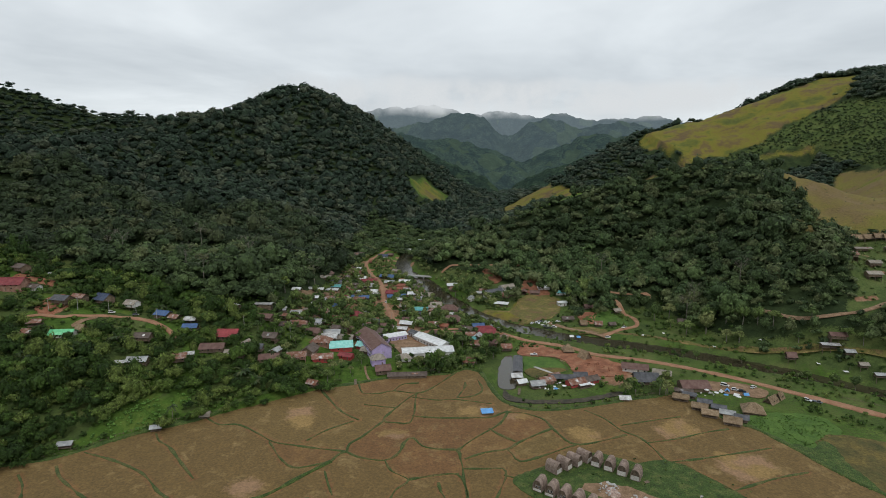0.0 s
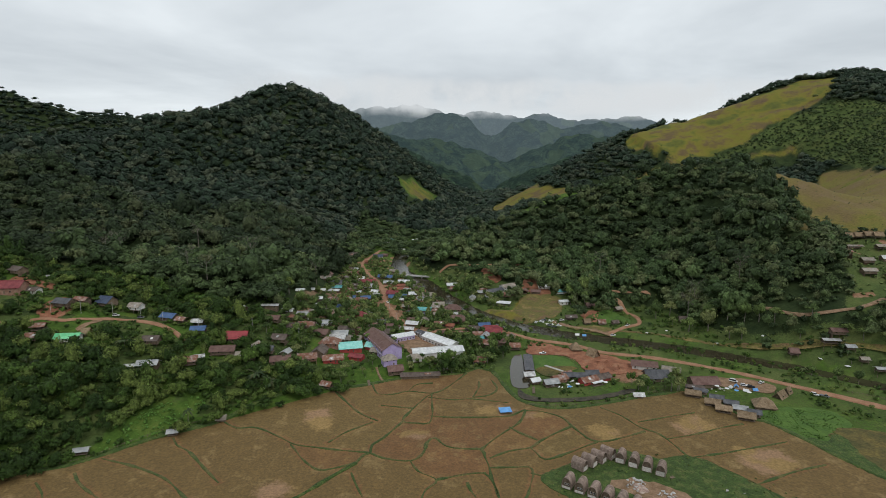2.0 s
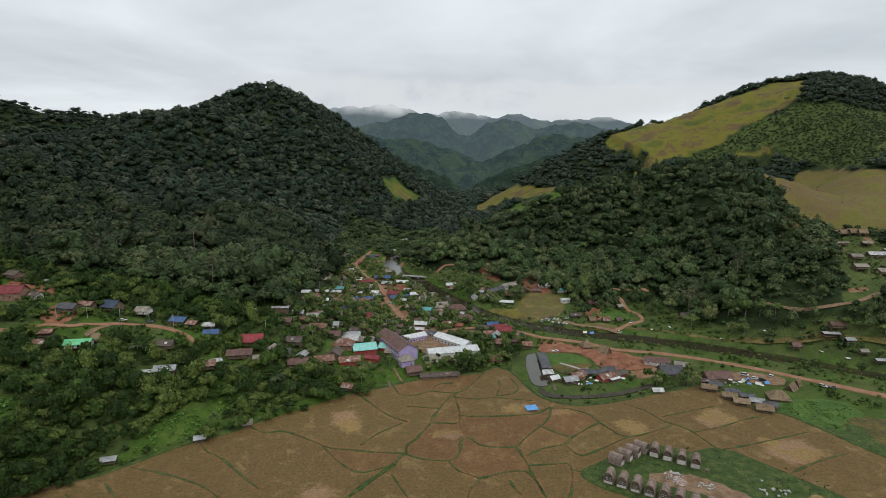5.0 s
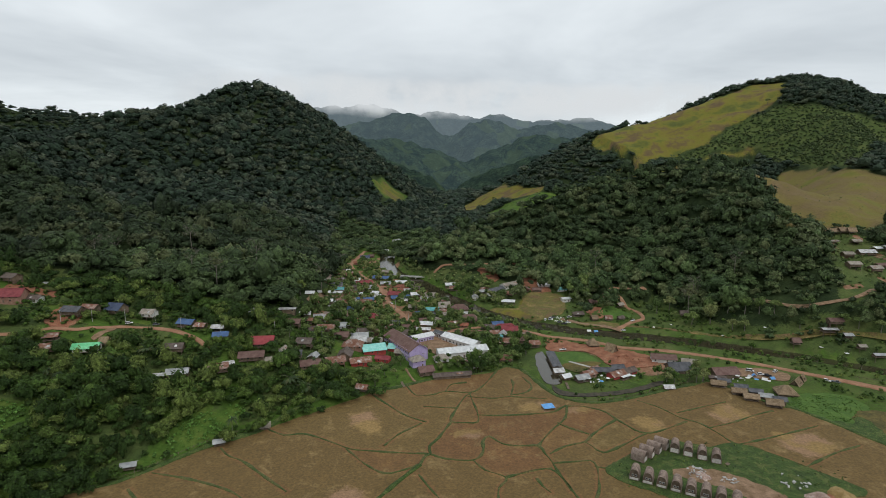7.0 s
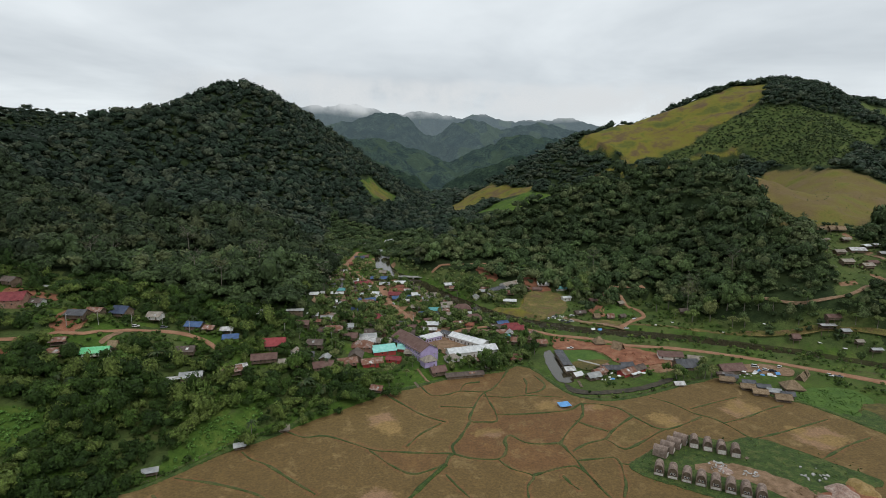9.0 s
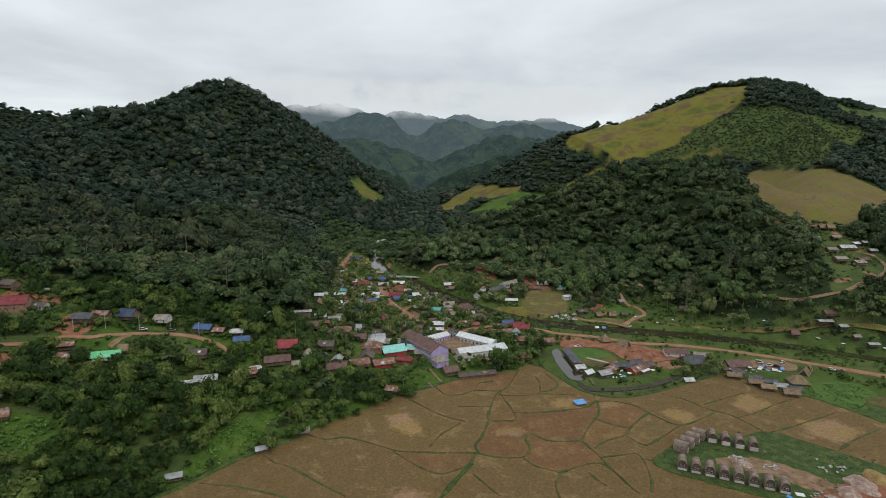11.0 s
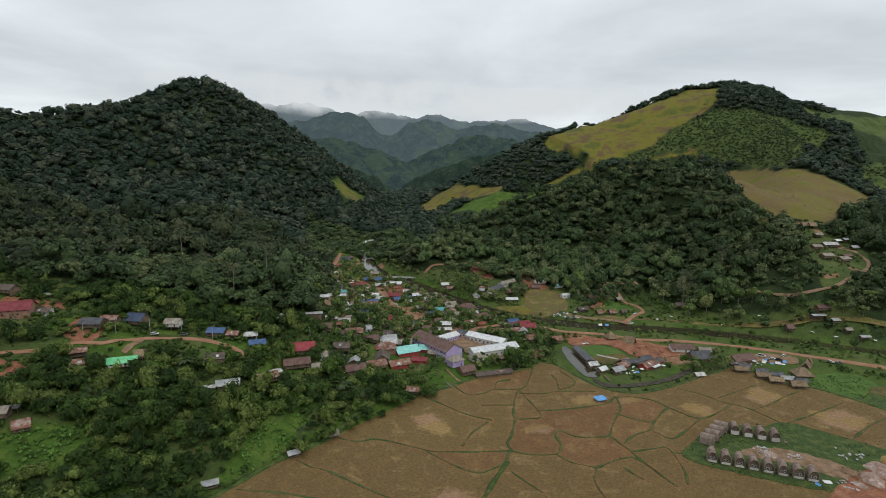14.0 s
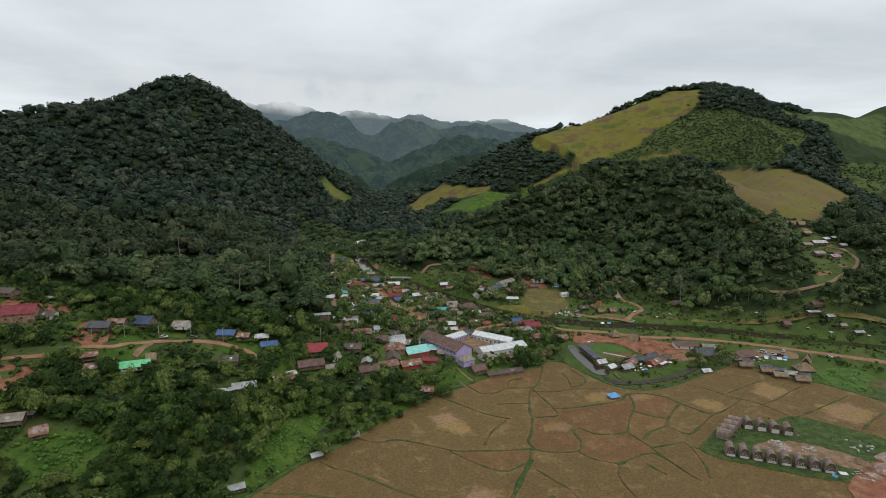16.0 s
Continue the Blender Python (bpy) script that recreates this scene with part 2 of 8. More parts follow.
PINK = surface("pinkish_rubble", (0.26, 0.165, 0.125), (0.48, 0.38, 0.32), size=2.2, grain=0.4, third=(0.34, 0.235, 0.19), bump=1.0)
RUBBER = surface("tyre_rubber", (0.018, 0.018, 0.018), (0.03, 0.03, 0.03), size=0.5, bump=0)
PAINTS = {k: surface(k + "_car_paint", c, tuple(v * 1.08 for v in c), size=3, rough=0.25, grain=0.02, bump=0, spec=0.5) for k, c in (("white", (0.74, 0.74, 0.73)), ("grey", (0.16, 0.17, 0.18)), ("dark", (0.03, 0.032, 0.038)))}

# ---- the lie of the land ----
def smooth(a, b, v):
    u = np.clip((v - a) / (b - a), 0, 1)
    return u * u * (3 - 2 * u)


def wave(x, y, size, seed=0.0):
    """Soft rolling noise, about -1 to 1, with bumps of about that size in metres."""
    v = 0.0
    for k, (ax, ay) in enumerate(((1, 0.3), (-0.4, 1), (0.8, -0.9), (0.2, 1.3), (1.4, 0.7))):
        q = 2 * math.pi / size * (1 + 0.37 * k)
        v = v + np.sin(q * (ax * x + ay * y) * 0.62 + seed * (k + 1) + 1.3 * np.sin(q * 0.41 * (ay * x - ax * y) + k + seed)) / (1 + 0.5 * k)
    return v / 2.2


def line_distance(x, y, line):
    """Distance from a line of (x, y, ...) points, and the further values interpolated along it."""
    best = np.full(np.shape(x), 1e9)
    val = np.zeros(np.shape(x))
    for p, q in zip(line, line[1:]):
        dx, dy = q[0] - p[0], q[1] - p[1]
        u = np.clip(((x - p[0]) * dx + (y - p[1]) * dy) / (dx * dx + dy * dy), 0, 1)
        d = np.hypot(x - p[0] - u * dx, y - p[1] - u * dy)
        near = d < best
        best = np.where(near, d, best)
        if len(p) > 2:
            val = np.where(near, p[2] + u * (q[2] - p[2]), val)
    return best, val


# crest lines (x, y, height), the half-width of the slopes, and how steep they start
RIDGES = []


def ridge(crest, width, steep):
    RIDGES.append((crest, width, steep))


ridge([(-640, 900, 138), (-540, 1110, 215), (-435, 1250, 256), (-350, 1395, 322), (-265, 1720, 281), (-225, 2200, 150)], 268, 1.35)
ridge([(-1200, 620, 230), (-900, 740, 195), (-640, 850, 140), (-520, 760, 98), (-400, 640, 74), (-290, 570, 50)], 170, 1.3)
ridge([(-330, 900, 85), (-215, 720, 48), (-190, 600, 36)], 120, 1.4)
ridge([(20, 715, 30), (80, 715, 58), (180, 705, 98), (300, 700, 122), (350, 665, 130), (430, 640, 112)], 95, 1.3)
ridge([(335, 600, 112), (322, 540, 100), (318, 470, 76), (305, 410, 46)], 80, 1.5)
ridge([(180, 1330, 25), (330, 1390, 88), (420, 1405, 150), (500, 1420, 204), (680, 1395, 250), (800, 1380, 302), (950, 1410, 347), (1120, 1430, 362), (1330, 1500, 326), (1600, 1660, 332), (1950, 1780, 338), (2300, 1880, 335), (2520, 1900, 392), (2900, 2000, 450)], 400, 1.8)
ridge([(930, 1180, 245), (860, 1020, 205), (720, 820, 150), (570, 660, 105), (440, 545, 70)], 165, 1.5)
ridge([(420, 1330, 85), (350, 1260, 72), (240, 1170, 46), (130, 1060, 12)], 100, 1.3)
ridge([(-2400, 1500, 480), (-1700, 1750, 420), (-1450, 1880, 388), (-1280, 1930, 330), (-1120, 2050, 235)], 330, 1.2)
ridge([(-1500, 2300, 300), (-1240, 2300, 330), (-700, 2500, 230)], 300, 1.4)
ridge([(1000, 500, 120), (760, 430, 95), (560, 420, 68), (420, 410, 44)], 110, 1.5)
RIVER = [(900, 60), (560, 160), (420, 220), (330, 268), (268, 313), (233, 348), (205, 366), (175, 388), (138, 405), (100, 423), (78, 437), (52, 456), (34, 483), (18, 511), (5, 542), (-9, 582), (-21, 628), (-37, 656), (-49, 690), (-54, 720), (-55, 752), (-53, 795), (-50, 850), (-40, 960), (20, 1120), (100, 1400), (170, 1800), (260, 2600), (350, 3300)]

# the level strip along the main street
STRIP = [(-24, 395), (-29, 437), (-45, 470), (-57, 525), (-67, 597), (-89, 667), (-104, 732), (-97, 790), (-80, 926)]


def land(x, y):
    """Height of the ground at (x, y)."""
    x, y = np.asarray(x, float), np.asarray(y, float)
    total = np.zeros(np.shape(x))
    for crest, width, steep in RIDGES:
        d, top = line_distance(x, y, crest)
        d = d * (1 + 0.10 * wave(x, y, 170, width))
        total = total + (np.maximum(top, 0) * np.exp(-(d / width) ** steep)) ** 3
    h = np.cbrt(total)
    # the bank that climbs from the paddies to the houses
    d = -(x + 190) * 0.568 + (y - 225) * 0.824
    bank = np.clip(0.27 * (d - 6), 0, None)
    bank = 85 * (1 - np.exp(-bank / 85)) * 1.22
    bank = bank * (1 - smooth(-150, -55, x + 0.12 * (y - 380))) * (1 - smooth(420, 640, y)) + bank * 0.10 * smooth(-150, -55, x) * (1 - smooth(-40, 30, x)) * (1 - smooth(420, 640, y))
    h = np.cbrt(h ** 3 + bank ** 3)
    away = smooth(6, 60, h)
    h = h + away * (5 * wave(x, y, 130, 1.7) + 2.0 * wave(x, y, 47, 0.4)) + smooth(60, 200, h) * 9 * wave(x, y, 330, 2.9)
    d = -(x + 190) * 0.568 + (y - 225) * 0.824
    h = h * np.maximum(smooth(2, 16, d), smooth(180, 260, x))
    d, _ = line_distance(x, y, RIVER)
    wide = (7.5 + 1.5 * wave(x, y, 60, 3.1)) * (1 - 0.2 * smooth(670, 780, y))
    h = h * smooth(0, 10, h)
    d2, _ = line_distance(x, y, STRIP)
    h = h * (1 - 0.9 * smooth(405, 480, y) * (1 - smooth(930, 1020, y)) * (1 - smooth(10, 85, d2)))
    far = smooth(820, 1000, y)
    h = h * ((1 - far) * smooth(4, 45, d) + far * smooth(-40, 190, d)) - 4.2 * (1 - smooth(wide - 2, wide + 7, d))
    return h + 0.0

# ---- what grows where: outlines on the plan (x, y) ----
YELLOW_SLOPE = [(478, 1364), (498, 1385), (611, 1424), (827, 1389), (828, 1349), (927, 1406), (989, 1365), (1020, 1365), (875, 1217), (818, 1210), (777, 1187), (734, 1193), (651, 1152), (579, 1177), (507, 1164), (500, 1186), (444, 1162), (386, 1189), (381, 1209), (441, 1186), (491, 1196), (528, 1184), (505, 1239), (504, 1289), (482, 1300)]
BROWN_SLOPE = [(380, 635), (671, 935), (683, 925), (685, 865), (645, 753), (654, 676), (664, 670), (698, 680), (707, 670), (602, 602), (554, 584), (458, 517), (424, 525), (410, 540), (323, 474), (324, 496), (402, 585), (410, 609), (383, 624)]
STRIP_HIGH = [(617, 1113), (653, 1121), (674, 1110), (729, 1107), (745, 1094), (734, 1082), (722, 1098), (632, 1102)]
STRIP_LOW = [(488, 1138), (500, 1159), (509, 1102), (522, 1089), (552, 1103), (602, 1094), (600, 1080), (584, 1087), (545, 1060), (514, 1075), (508, 1135)]
TONGUE = [(157, 1485), (245, 1590), (319, 1633), (286, 1442), (336, 1277), (299, 1217), (234, 1373), (155, 1325)]
GREEN_STRIP = [(164, 1174), (231, 1264), (352, 1208), (449, 1173), (476, 1168), (418, 1166), (339, 1178), (223, 1118)]
LEFT_MEADOW = [(-82, 1289), (-50, 1447), (19, 1441), (-12, 1300), (-49, 1229)]
PLANTATION = [(548, 1154), (601, 1167), (654, 1145), (737, 1186), (763, 1189), (780, 1180), (846, 1201), (903, 1123), (1024, 1146), (1043, 1138), (1099, 1137), (1136, 1119), (1191, 1141), (1087, 1098), (1063, 1101), (669, 759), (710, 987), (746, 1093), (710, 1117), (677, 1113), (655, 1124), (594, 1114), (563, 1140)]
RIGHT_GREEN = [(1041, 959), (1205, 1061), (1265, 1082), (1296, 1080), (1307, 1065), (1301, 1038), (1159, 932), (1005, 865), (994, 888), (1021, 926)]
HUT_HILL = [(395, 535), (425, 512), (418, 490), (428, 475), (400, 430), (382, 409), (326, 380), (290, 364), (284, 372), (308, 396), (322, 425), (340, 452), (385, 505)]
FAR_SLOPE = [(1373, 1446), (1371, 1414), (1386, 1399), (1421, 1396), (1665, 1571), (2006, 1672), (2311, 1870), (2400, 1833), (1830, 1412), (1775, 1400), (1759, 1414), (1755, 1466), (1523, 1315), (1473, 1332), (1317, 1232), (1411, 1337), (1282, 1260), (1258, 1269), (1221, 1267), (1209, 1279), (1285, 1398)]
VILLAGE = [(-120, 418), (-116, 479), (-117, 606), (-121, 706), (-83, 842), (-68, 818), (-42, 747), (-10, 657), (64, 574), (102, 545), (145, 492), (153, 452), (177, 428), (246, 357), (280, 329), (183, 207), (26, 200), (25, 344), (-16, 336), (-47, 325), (-64, 317), (-111, 337), (-142, 343), (-139, 366)]
RIVER_MEADOW = [(153, 452), (188, 444), (210, 420), (228, 388), (249, 377), (260, 376), (291, 345), (272, 317), (239, 358), (185, 414)]
SCHOOL_YARD = [(-33, 388), (-37, 415), (-18, 430), (-21, 403), (6, 375), (-25, 367)]
PLAYFIELD = [(36, 497), (62, 490), (72, 512), (84, 526), (98, 531), (113, 516), (110, 494), (98, 470), (79, 457), (50, 470)]
GRASS_A = [(-176, 247), (-177, 258), (-172, 266), (-162, 281), (-148, 293), (-140, 289), (-149, 272), (-154, 262), (-167, 252)]
GRASS_B = [(-272, 262), (-268, 280), (-250, 282), (-238, 276), (-232, 260), (-240, 250), (-258, 248)]
GRASS_C = [(-256, 340), (-240, 358), (-230, 350), (-234, 334), (-249, 331)]
GRASS_D = [(-181, 241), (-176, 249), (-163, 258), (-147, 270), (-130, 281), (-120, 296), (-112, 300), (-122, 282), (-146, 265), (-166, 250)]
RED_BANK = [(-272, 372), (-264, 376), (-256, 364), (-256, 350), (-265, 347), (-273, 358)]
SCHOOL_RED = [(83, 382), (111, 370), (131, 349), (126, 325), (104, 321), (99, 348), (85, 364)]

# ---- mesh helpers ----
def mesh_from(name, verts, faces, smooth_shade=False, tint=None):
    """A mesh from arrays; faces is (n, 3) or (n, 4)."""
    me = bpy.data.meshes.new(name)
    verts, faces = np.asarray(verts, np.float32), np.asarray(faces, np.int32)
    k = faces.shape[1]
    me.vertices.add(len(verts))
    me.vertices.foreach_set("co", verts.ravel())
    me.loops.add(faces.size)
    me.loops.foreach_set("vertex_index", faces.ravel())
    me.polygons.add(len(faces))
    me.polygons.foreach_set("loop_start", np.arange(0, faces.size, k, dtype=np.int32))
    me.polygons.foreach_set("use_smooth", np.full(len(faces), bool(smooth_shade)) if np.isscalar(smooth_shade) else smooth_shade)
    if tint is not None:
        a = me.attributes.new("tint", "FLOAT", "POINT")
        a.data.foreach_set("value", np.asarray(tint, np.float32))
    me.update()
    return me


def inside(x, y, poly):
    """Which points lie in the polygon."""
    x, y = np.asarray(x, float), np.asarray(y, float)
    hit = np.zeros(np.shape(x), bool)
    for (ax, ay), (bx, by) in zip(poly, poly[1:] + poly[:1]):
        if ay != by:
            hit ^= ((ay > y) != (by > y)) & (x < (bx - ax) * (y - ay) / (by - ay) + ax)
    return hit


# ---- the ground: one sheet to the horizon ----
def steps(lo, a, b, hi, fine, grow):
    mid = list(np.arange(a, b + 0.1, fine))
    out, s = [], fine
    v = b
    while v < hi:
        s *= grow
        v += s
        out.append(v)
    low, s, v = [], fine, a
    while v > lo:
        s *= grow
        v -= s
        low.append(v)
    return np.array(low[::-1] + mid + out)


gx = steps(-4300, -420, 520, 4300, 6.0, 1.05)
gy = steps(-2500, 150, 760, 4900, 6.0, 1.028)
GX, GY = np.meshgrid(gx, gy)
GZ = land(GX, GY)
nx, ny = len(gx), len(gy)
idx = np.arange(nx * ny).reshape(ny, nx)
quads = np.stack([idx[:-1, :-1], idx[:-1, 1:], idx[1:, 1:], idx[1:, :-1]], -1).reshape(-1, 4)
ground_mesh = mesh_from("ground", np.stack([GX, GY, GZ], -1).reshape(-1, 3), quads, True)


def zone_weight(poly, x, y, ragged=6.0):
    """1 inside an outline, 0 outside, with an uneven edge."""
    far = np.mean([p[1] for p in poly]) > 600
    d, _ = line_distance(x, y, poly + poly[:1])
    d = np.where(inside(x, y, poly), d, -d) + ragged * 0.6 * wave(x, y, 38, 5.0)
    return np.clip(0.5 + d / (28 if far else 12), 0, 1)


def left_bank(x, y):
    """The lower bank above the paddies, below the closed forest."""
    return (x < -5) & (y < 400 - 0.25 * (x + 150)) & (x > -480)


def ground_value(x, y, bank=False):
    """How far each plot shows: dry grass, fresh grass, bare earth."""
    dry = sum(zone_weight(z, x, y, r) for z, r in ((YELLOW_SLOPE, 8), (STRIP_HIGH, 3), (STRIP_LOW, 3), (TONGUE, 5), (PLAYFIELD, 3))) + 0.6 * zone_weight(LEFT_MEADOW, x, y, 4)
    fresh = sum(zone_weight(z, x, y, r) for z, r in ((LEFT_MEADOW, 4), (GREEN_STRIP, 4), (GRASS_A, 3), (GRASS_B, 3), (GRASS_C, 3), (GRASS_D, 3)))
    pasture = sum(zone_weight(z, x, y, r) for z, r in ((VILLAGE, 5), (RIVER_MEADOW, 6), (RIGHT_GREEN, 8), (FAR_SLOPE, 8), (HUT_HILL, 5), (PLANTATION, 8)))
    brown = zone_weight(BROWN_SLOPE, x, y, 8)
    earth = inside(x, y, VILLAGE) * (y > 385) * (x < -8 - 0.1 * (y - 400)) * (wave(x, y, 26, 5.5) > 0.12) + sum(zone_weight(z, x, y, 3) for z in (SCHOOL_YARD, RED_BANK, SCHOOL_RED))
    if bank:
        pasture = pasture + left_bank(x, y) * (wave(x, y, 45, 1.2) < 0.1)
        fresh = fresh + left_bank(x, y) * (wave(x, y, 45, 1.2) >= 0.1)
        fresh = fresh + (land(x, y) < 3) * np.where(x > 20, 0.46 + 0.12 * wave(x, y, 55, 0.7), 0.7)
        pasture = pasture + (land(x, y) < 3) * (x > 20)
    earth = earth + (zone_weight(HUT_HILL, x, y, 5) > 0.6) * (wave(x, y, 30, 2.5) > 0.7)
    return np.clip(dry, 0, 1), np.clip(fresh, 0, 1), brown, np.clip(earth, 0, 1), np.clip(pasture, 0, 1)


def ground_material():
    m = bpy.data.materials.new("ground_cover")
    m.use_nodes = True
    t = m.node_tree
    bsdf = t.nodes["Principled BSDF"]
    bsdf.inputs["Roughness"].default_value, bsdf.inputs["Specular IOR Level"].default_value = 0.95, 0.1
    geo = t.nodes.new("ShaderNodeNewGeometry")

    def colours(size, stops, detail=6.0):
        n = node(t, "ShaderNodeTexNoise", Scale=1 / size, Detail=detail, Roughness=0.65)
        r = t.nodes.new("ShaderNodeValToRGB")
        els = r.color_ramp.elements
        els[0].position, els[0].color = stops[0][0], (*stops[0][1], 1)
        els[1].position, els[1].color = stops[-1][0], (*stops[-1][1], 1)
        for p, c in stops[1:-1]:
            els.new(p).color = (*c, 1)
        t.links.new(geo.outputs["Position"], n.inputs["Vector"])
        t.links.new(n.outputs["Fac"], r.inputs[0])
        return r.outputs[0], n.outputs["Fac"]

    floor, _ = colours(14, [(0.35, (0.022, 0.036, 0.014)), (0.65, (0.046, 0.066, 0.024))])
    dry, _ = colours(60, [(0.36, (0.128, 0.090, 0.052)), (0.44, (0.150, 0.112, 0.046)), (0.49, (0.186, 0.160, 0.032)), (0.54, (0.166, 0.158, 0.030)), (0.59, (0.120, 0.128, 0.030)), (0.66, (0.088, 0.102, 0.030))], 10.0)
    brown, _ = colours(40, [(0.36, (0.150, 0.150, 0.036)), (0.46, (0.178, 0.148, 0.046)), (0.56, (0.170, 0.128, 0.056)), (0.68, (0.190, 0.138, 0.074))], 9.0)
    fresh, _ = colours(12, [(0.34, (0.042, 0.076, 0.015)), (0.5, (0.070, 0.128, 0.022)), (0.66, (0.118, 0.160, 0.034))], 9.0)
    pasture, _ = colours(26, [(0.34, (0.050, 0.076, 0.025)), (0.5, (0.082, 0.114, 0.034)), (0.66, (0.122, 0.142, 0.048))], 9.0)
    earth, _ = colours(7, [(0.36, (0.22, 0.105, 0.058)), (0.5, (0.29, 0.165, 0.10)), (0.64, (0.33, 0.22, 0.135))])
    fine = node(t, "ShaderNodeTexNoise", Scale=0.6, Detail=6.0, Roughness=0.75)
    t.links.new(geo.outputs["Position"], fine.inputs["Vector"])
    last = floor
    for key, col in (("pasture", pasture), ("fresh", fresh), ("dry", dry), ("brown", brown), ("earth", earth)):
        a = t.nodes.new("ShaderNodeAttribute")
        a.attribute_name = key
        add = t.nodes.new("ShaderNodeMath")
        add.operation = "ADD"
        edge = node(t, "ShaderNodeMapRange")
        edge.inputs["From Min"].default_value, edge.inputs["From Max"].default_value = 0.9, 1.1
        mix = t.nodes.new("ShaderNodeMixRGB")
        for p, q in ((a.outputs["Fac"], add.inputs[0]), (fine.outputs["Fac"], add.inputs[1]), (add.outputs[0], edge.inputs["Value"]), (edge.outputs[0], mix.inputs[0]), (last, mix.inputs[1]), (col, mix.inputs[2])):
            t.links.new(p, q)
        last = mix.outputs[0]
    hsv = t.nodes.new("ShaderNodeHueSaturation")
    lv = node(t, "ShaderNodeMapRange")
    lv.inputs["From Min"].default_value, lv.inputs["From Max"].default_value = 0.25, 0.75
    lv.inputs["To Min"].default_value, lv.inputs["To Max"].default_value = 0.6, 1.4
    b = node(t, "ShaderNodeBump", Strength=0.7, Distance=0.8)
    for p, q in ((fine.outputs["Fac"], lv.inputs["Value"]), (lv.outputs[0], hsv.inputs["Value"]), (last, hsv.inputs["Color"]), (hsv.outputs[0], bsdf.inputs["Base Color"]),
                 (fine.outputs["Fac"], b.inputs["Height"]), (b.outputs[0], bsdf.inputs["Normal"])):
        t.links.new(p, q)
    return m


for key, values in zip(("dry", "fresh", "brown", "earth", "pasture"), ground_value(GX, GY, True)):
    att = ground_mesh.attributes.new(key, "FLOAT", "POINT")
    att.data.foreach_set("value", values.ravel().astype(np.float32))
ground_mesh.materials.append(ground_material())
tagged(new("ground", ground_mesh), "green valley floor and wooded hillsides with dry upland plots", "ground", kind="structure")


# ---- forest ----
rng = np.random.default_rng(7)


def ball(level=1):
    bm = bmesh.new()
    bmesh.ops.create_icosphere(bm, subdivisions=level, radius=1)
    v = np.array([p.co[:] for p in bm.verts])
    f = np.array([[q.index for q in p.verts] for p in bm.faces])
    bm.free()
    return v, f


BALLS = {0: ball(1), 1: ball(2)}


def crown_shape(lumps, leaves, leaf, level=0, flat=0.7, spread=0.55, seed=0, loose=1.12):
    """A crown about 1 m in radius standing on z = 0: ragged lumps of leaves under a coat of loose sprays. Vertices, triangles, and which are smooth."""
    r = np.random.default_rng(seed)
    vs, fs, sm, count = [], [], [], 0
    centres = []
    for k in range(lumps):
        a = 2.4 * k + r.uniform(0, 0.9)
        d = spread * math.sqrt((k + 0.2) / lumps) * r.uniform(0.8, 1.2) if lumps > 1 else 0
        c = np.array([d * math.cos(a), d * math.sin(a), 0.55 + 0.38 * (1 - d) + r.uniform(-0.2, 0.2)])
        size = r.uniform(0.34, 0.62) * min(1.0, (4.0 / lumps) ** 0.45) if lumps > 1 else 0.8
        centres.append((c, size))
        v, f = BALLS[level]
        bumps = 0.86 + 0.2 * np.sin(v @ r.normal(0, 3.2, 3) + r.uniform(0, 6)) + r.uniform(-0.14, 0.14, len(v))
        p = v * bumps[:, None] * size * np.array([1, 1, flat]) + c
        vs.append(p)
        fs.append(f + count)
        sm.append(np.ones(len(f), bool))
        count += len(p)
    weight = np.array([q ** 2 for _, q in centres])
    which = r.choice(len(centres), leaves, p=weight / weight.sum())
    at0 = np.array([centres[k][0] for k in which])
    size = np.array([centres[k][1] for k in which])[:, None]
    n = r.normal(0, 1, (leaves, 3))
    n[:, 2] = np.abs(n[:, 2]) * 1.05 - 0.3
    n /= np.linalg.norm(n, axis=1)[:, None]
    at = at0 + n * size * np.array([1, 1, flat]) * r.uniform(0.86, loose, (leaves, 1))
    tilt = n + np.array([0, 0, 0.35]) + r.normal(0, 0.42, (leaves, 3))
    tilt /= np.linalg.norm(tilt, axis=1)[:, None]
    u = np.cross(tilt, r.normal(0, 1, (leaves, 3)))
    u /= np.linalg.norm(u, axis=1)[:, None]
    w = np.cross(tilt, u)
    s = leaf * r.uniform(0.55, 1.5, (leaves, 1))
    tri = np.stack([at + u * s, at + w * s * r.uniform(0.9, 1.7, (leaves, 1)), at - u * s * 0.9 - w * s * 0.3], 1)
    vs.append(tri.reshape(-1, 3))
    fs.append(np.arange(3 * leaves).reshape(-1, 3) + count)
    sm.append(np.zeros(leaves, bool))
    return np.concatenate(vs), np.concatenate(fs), np.concatenate(sm)


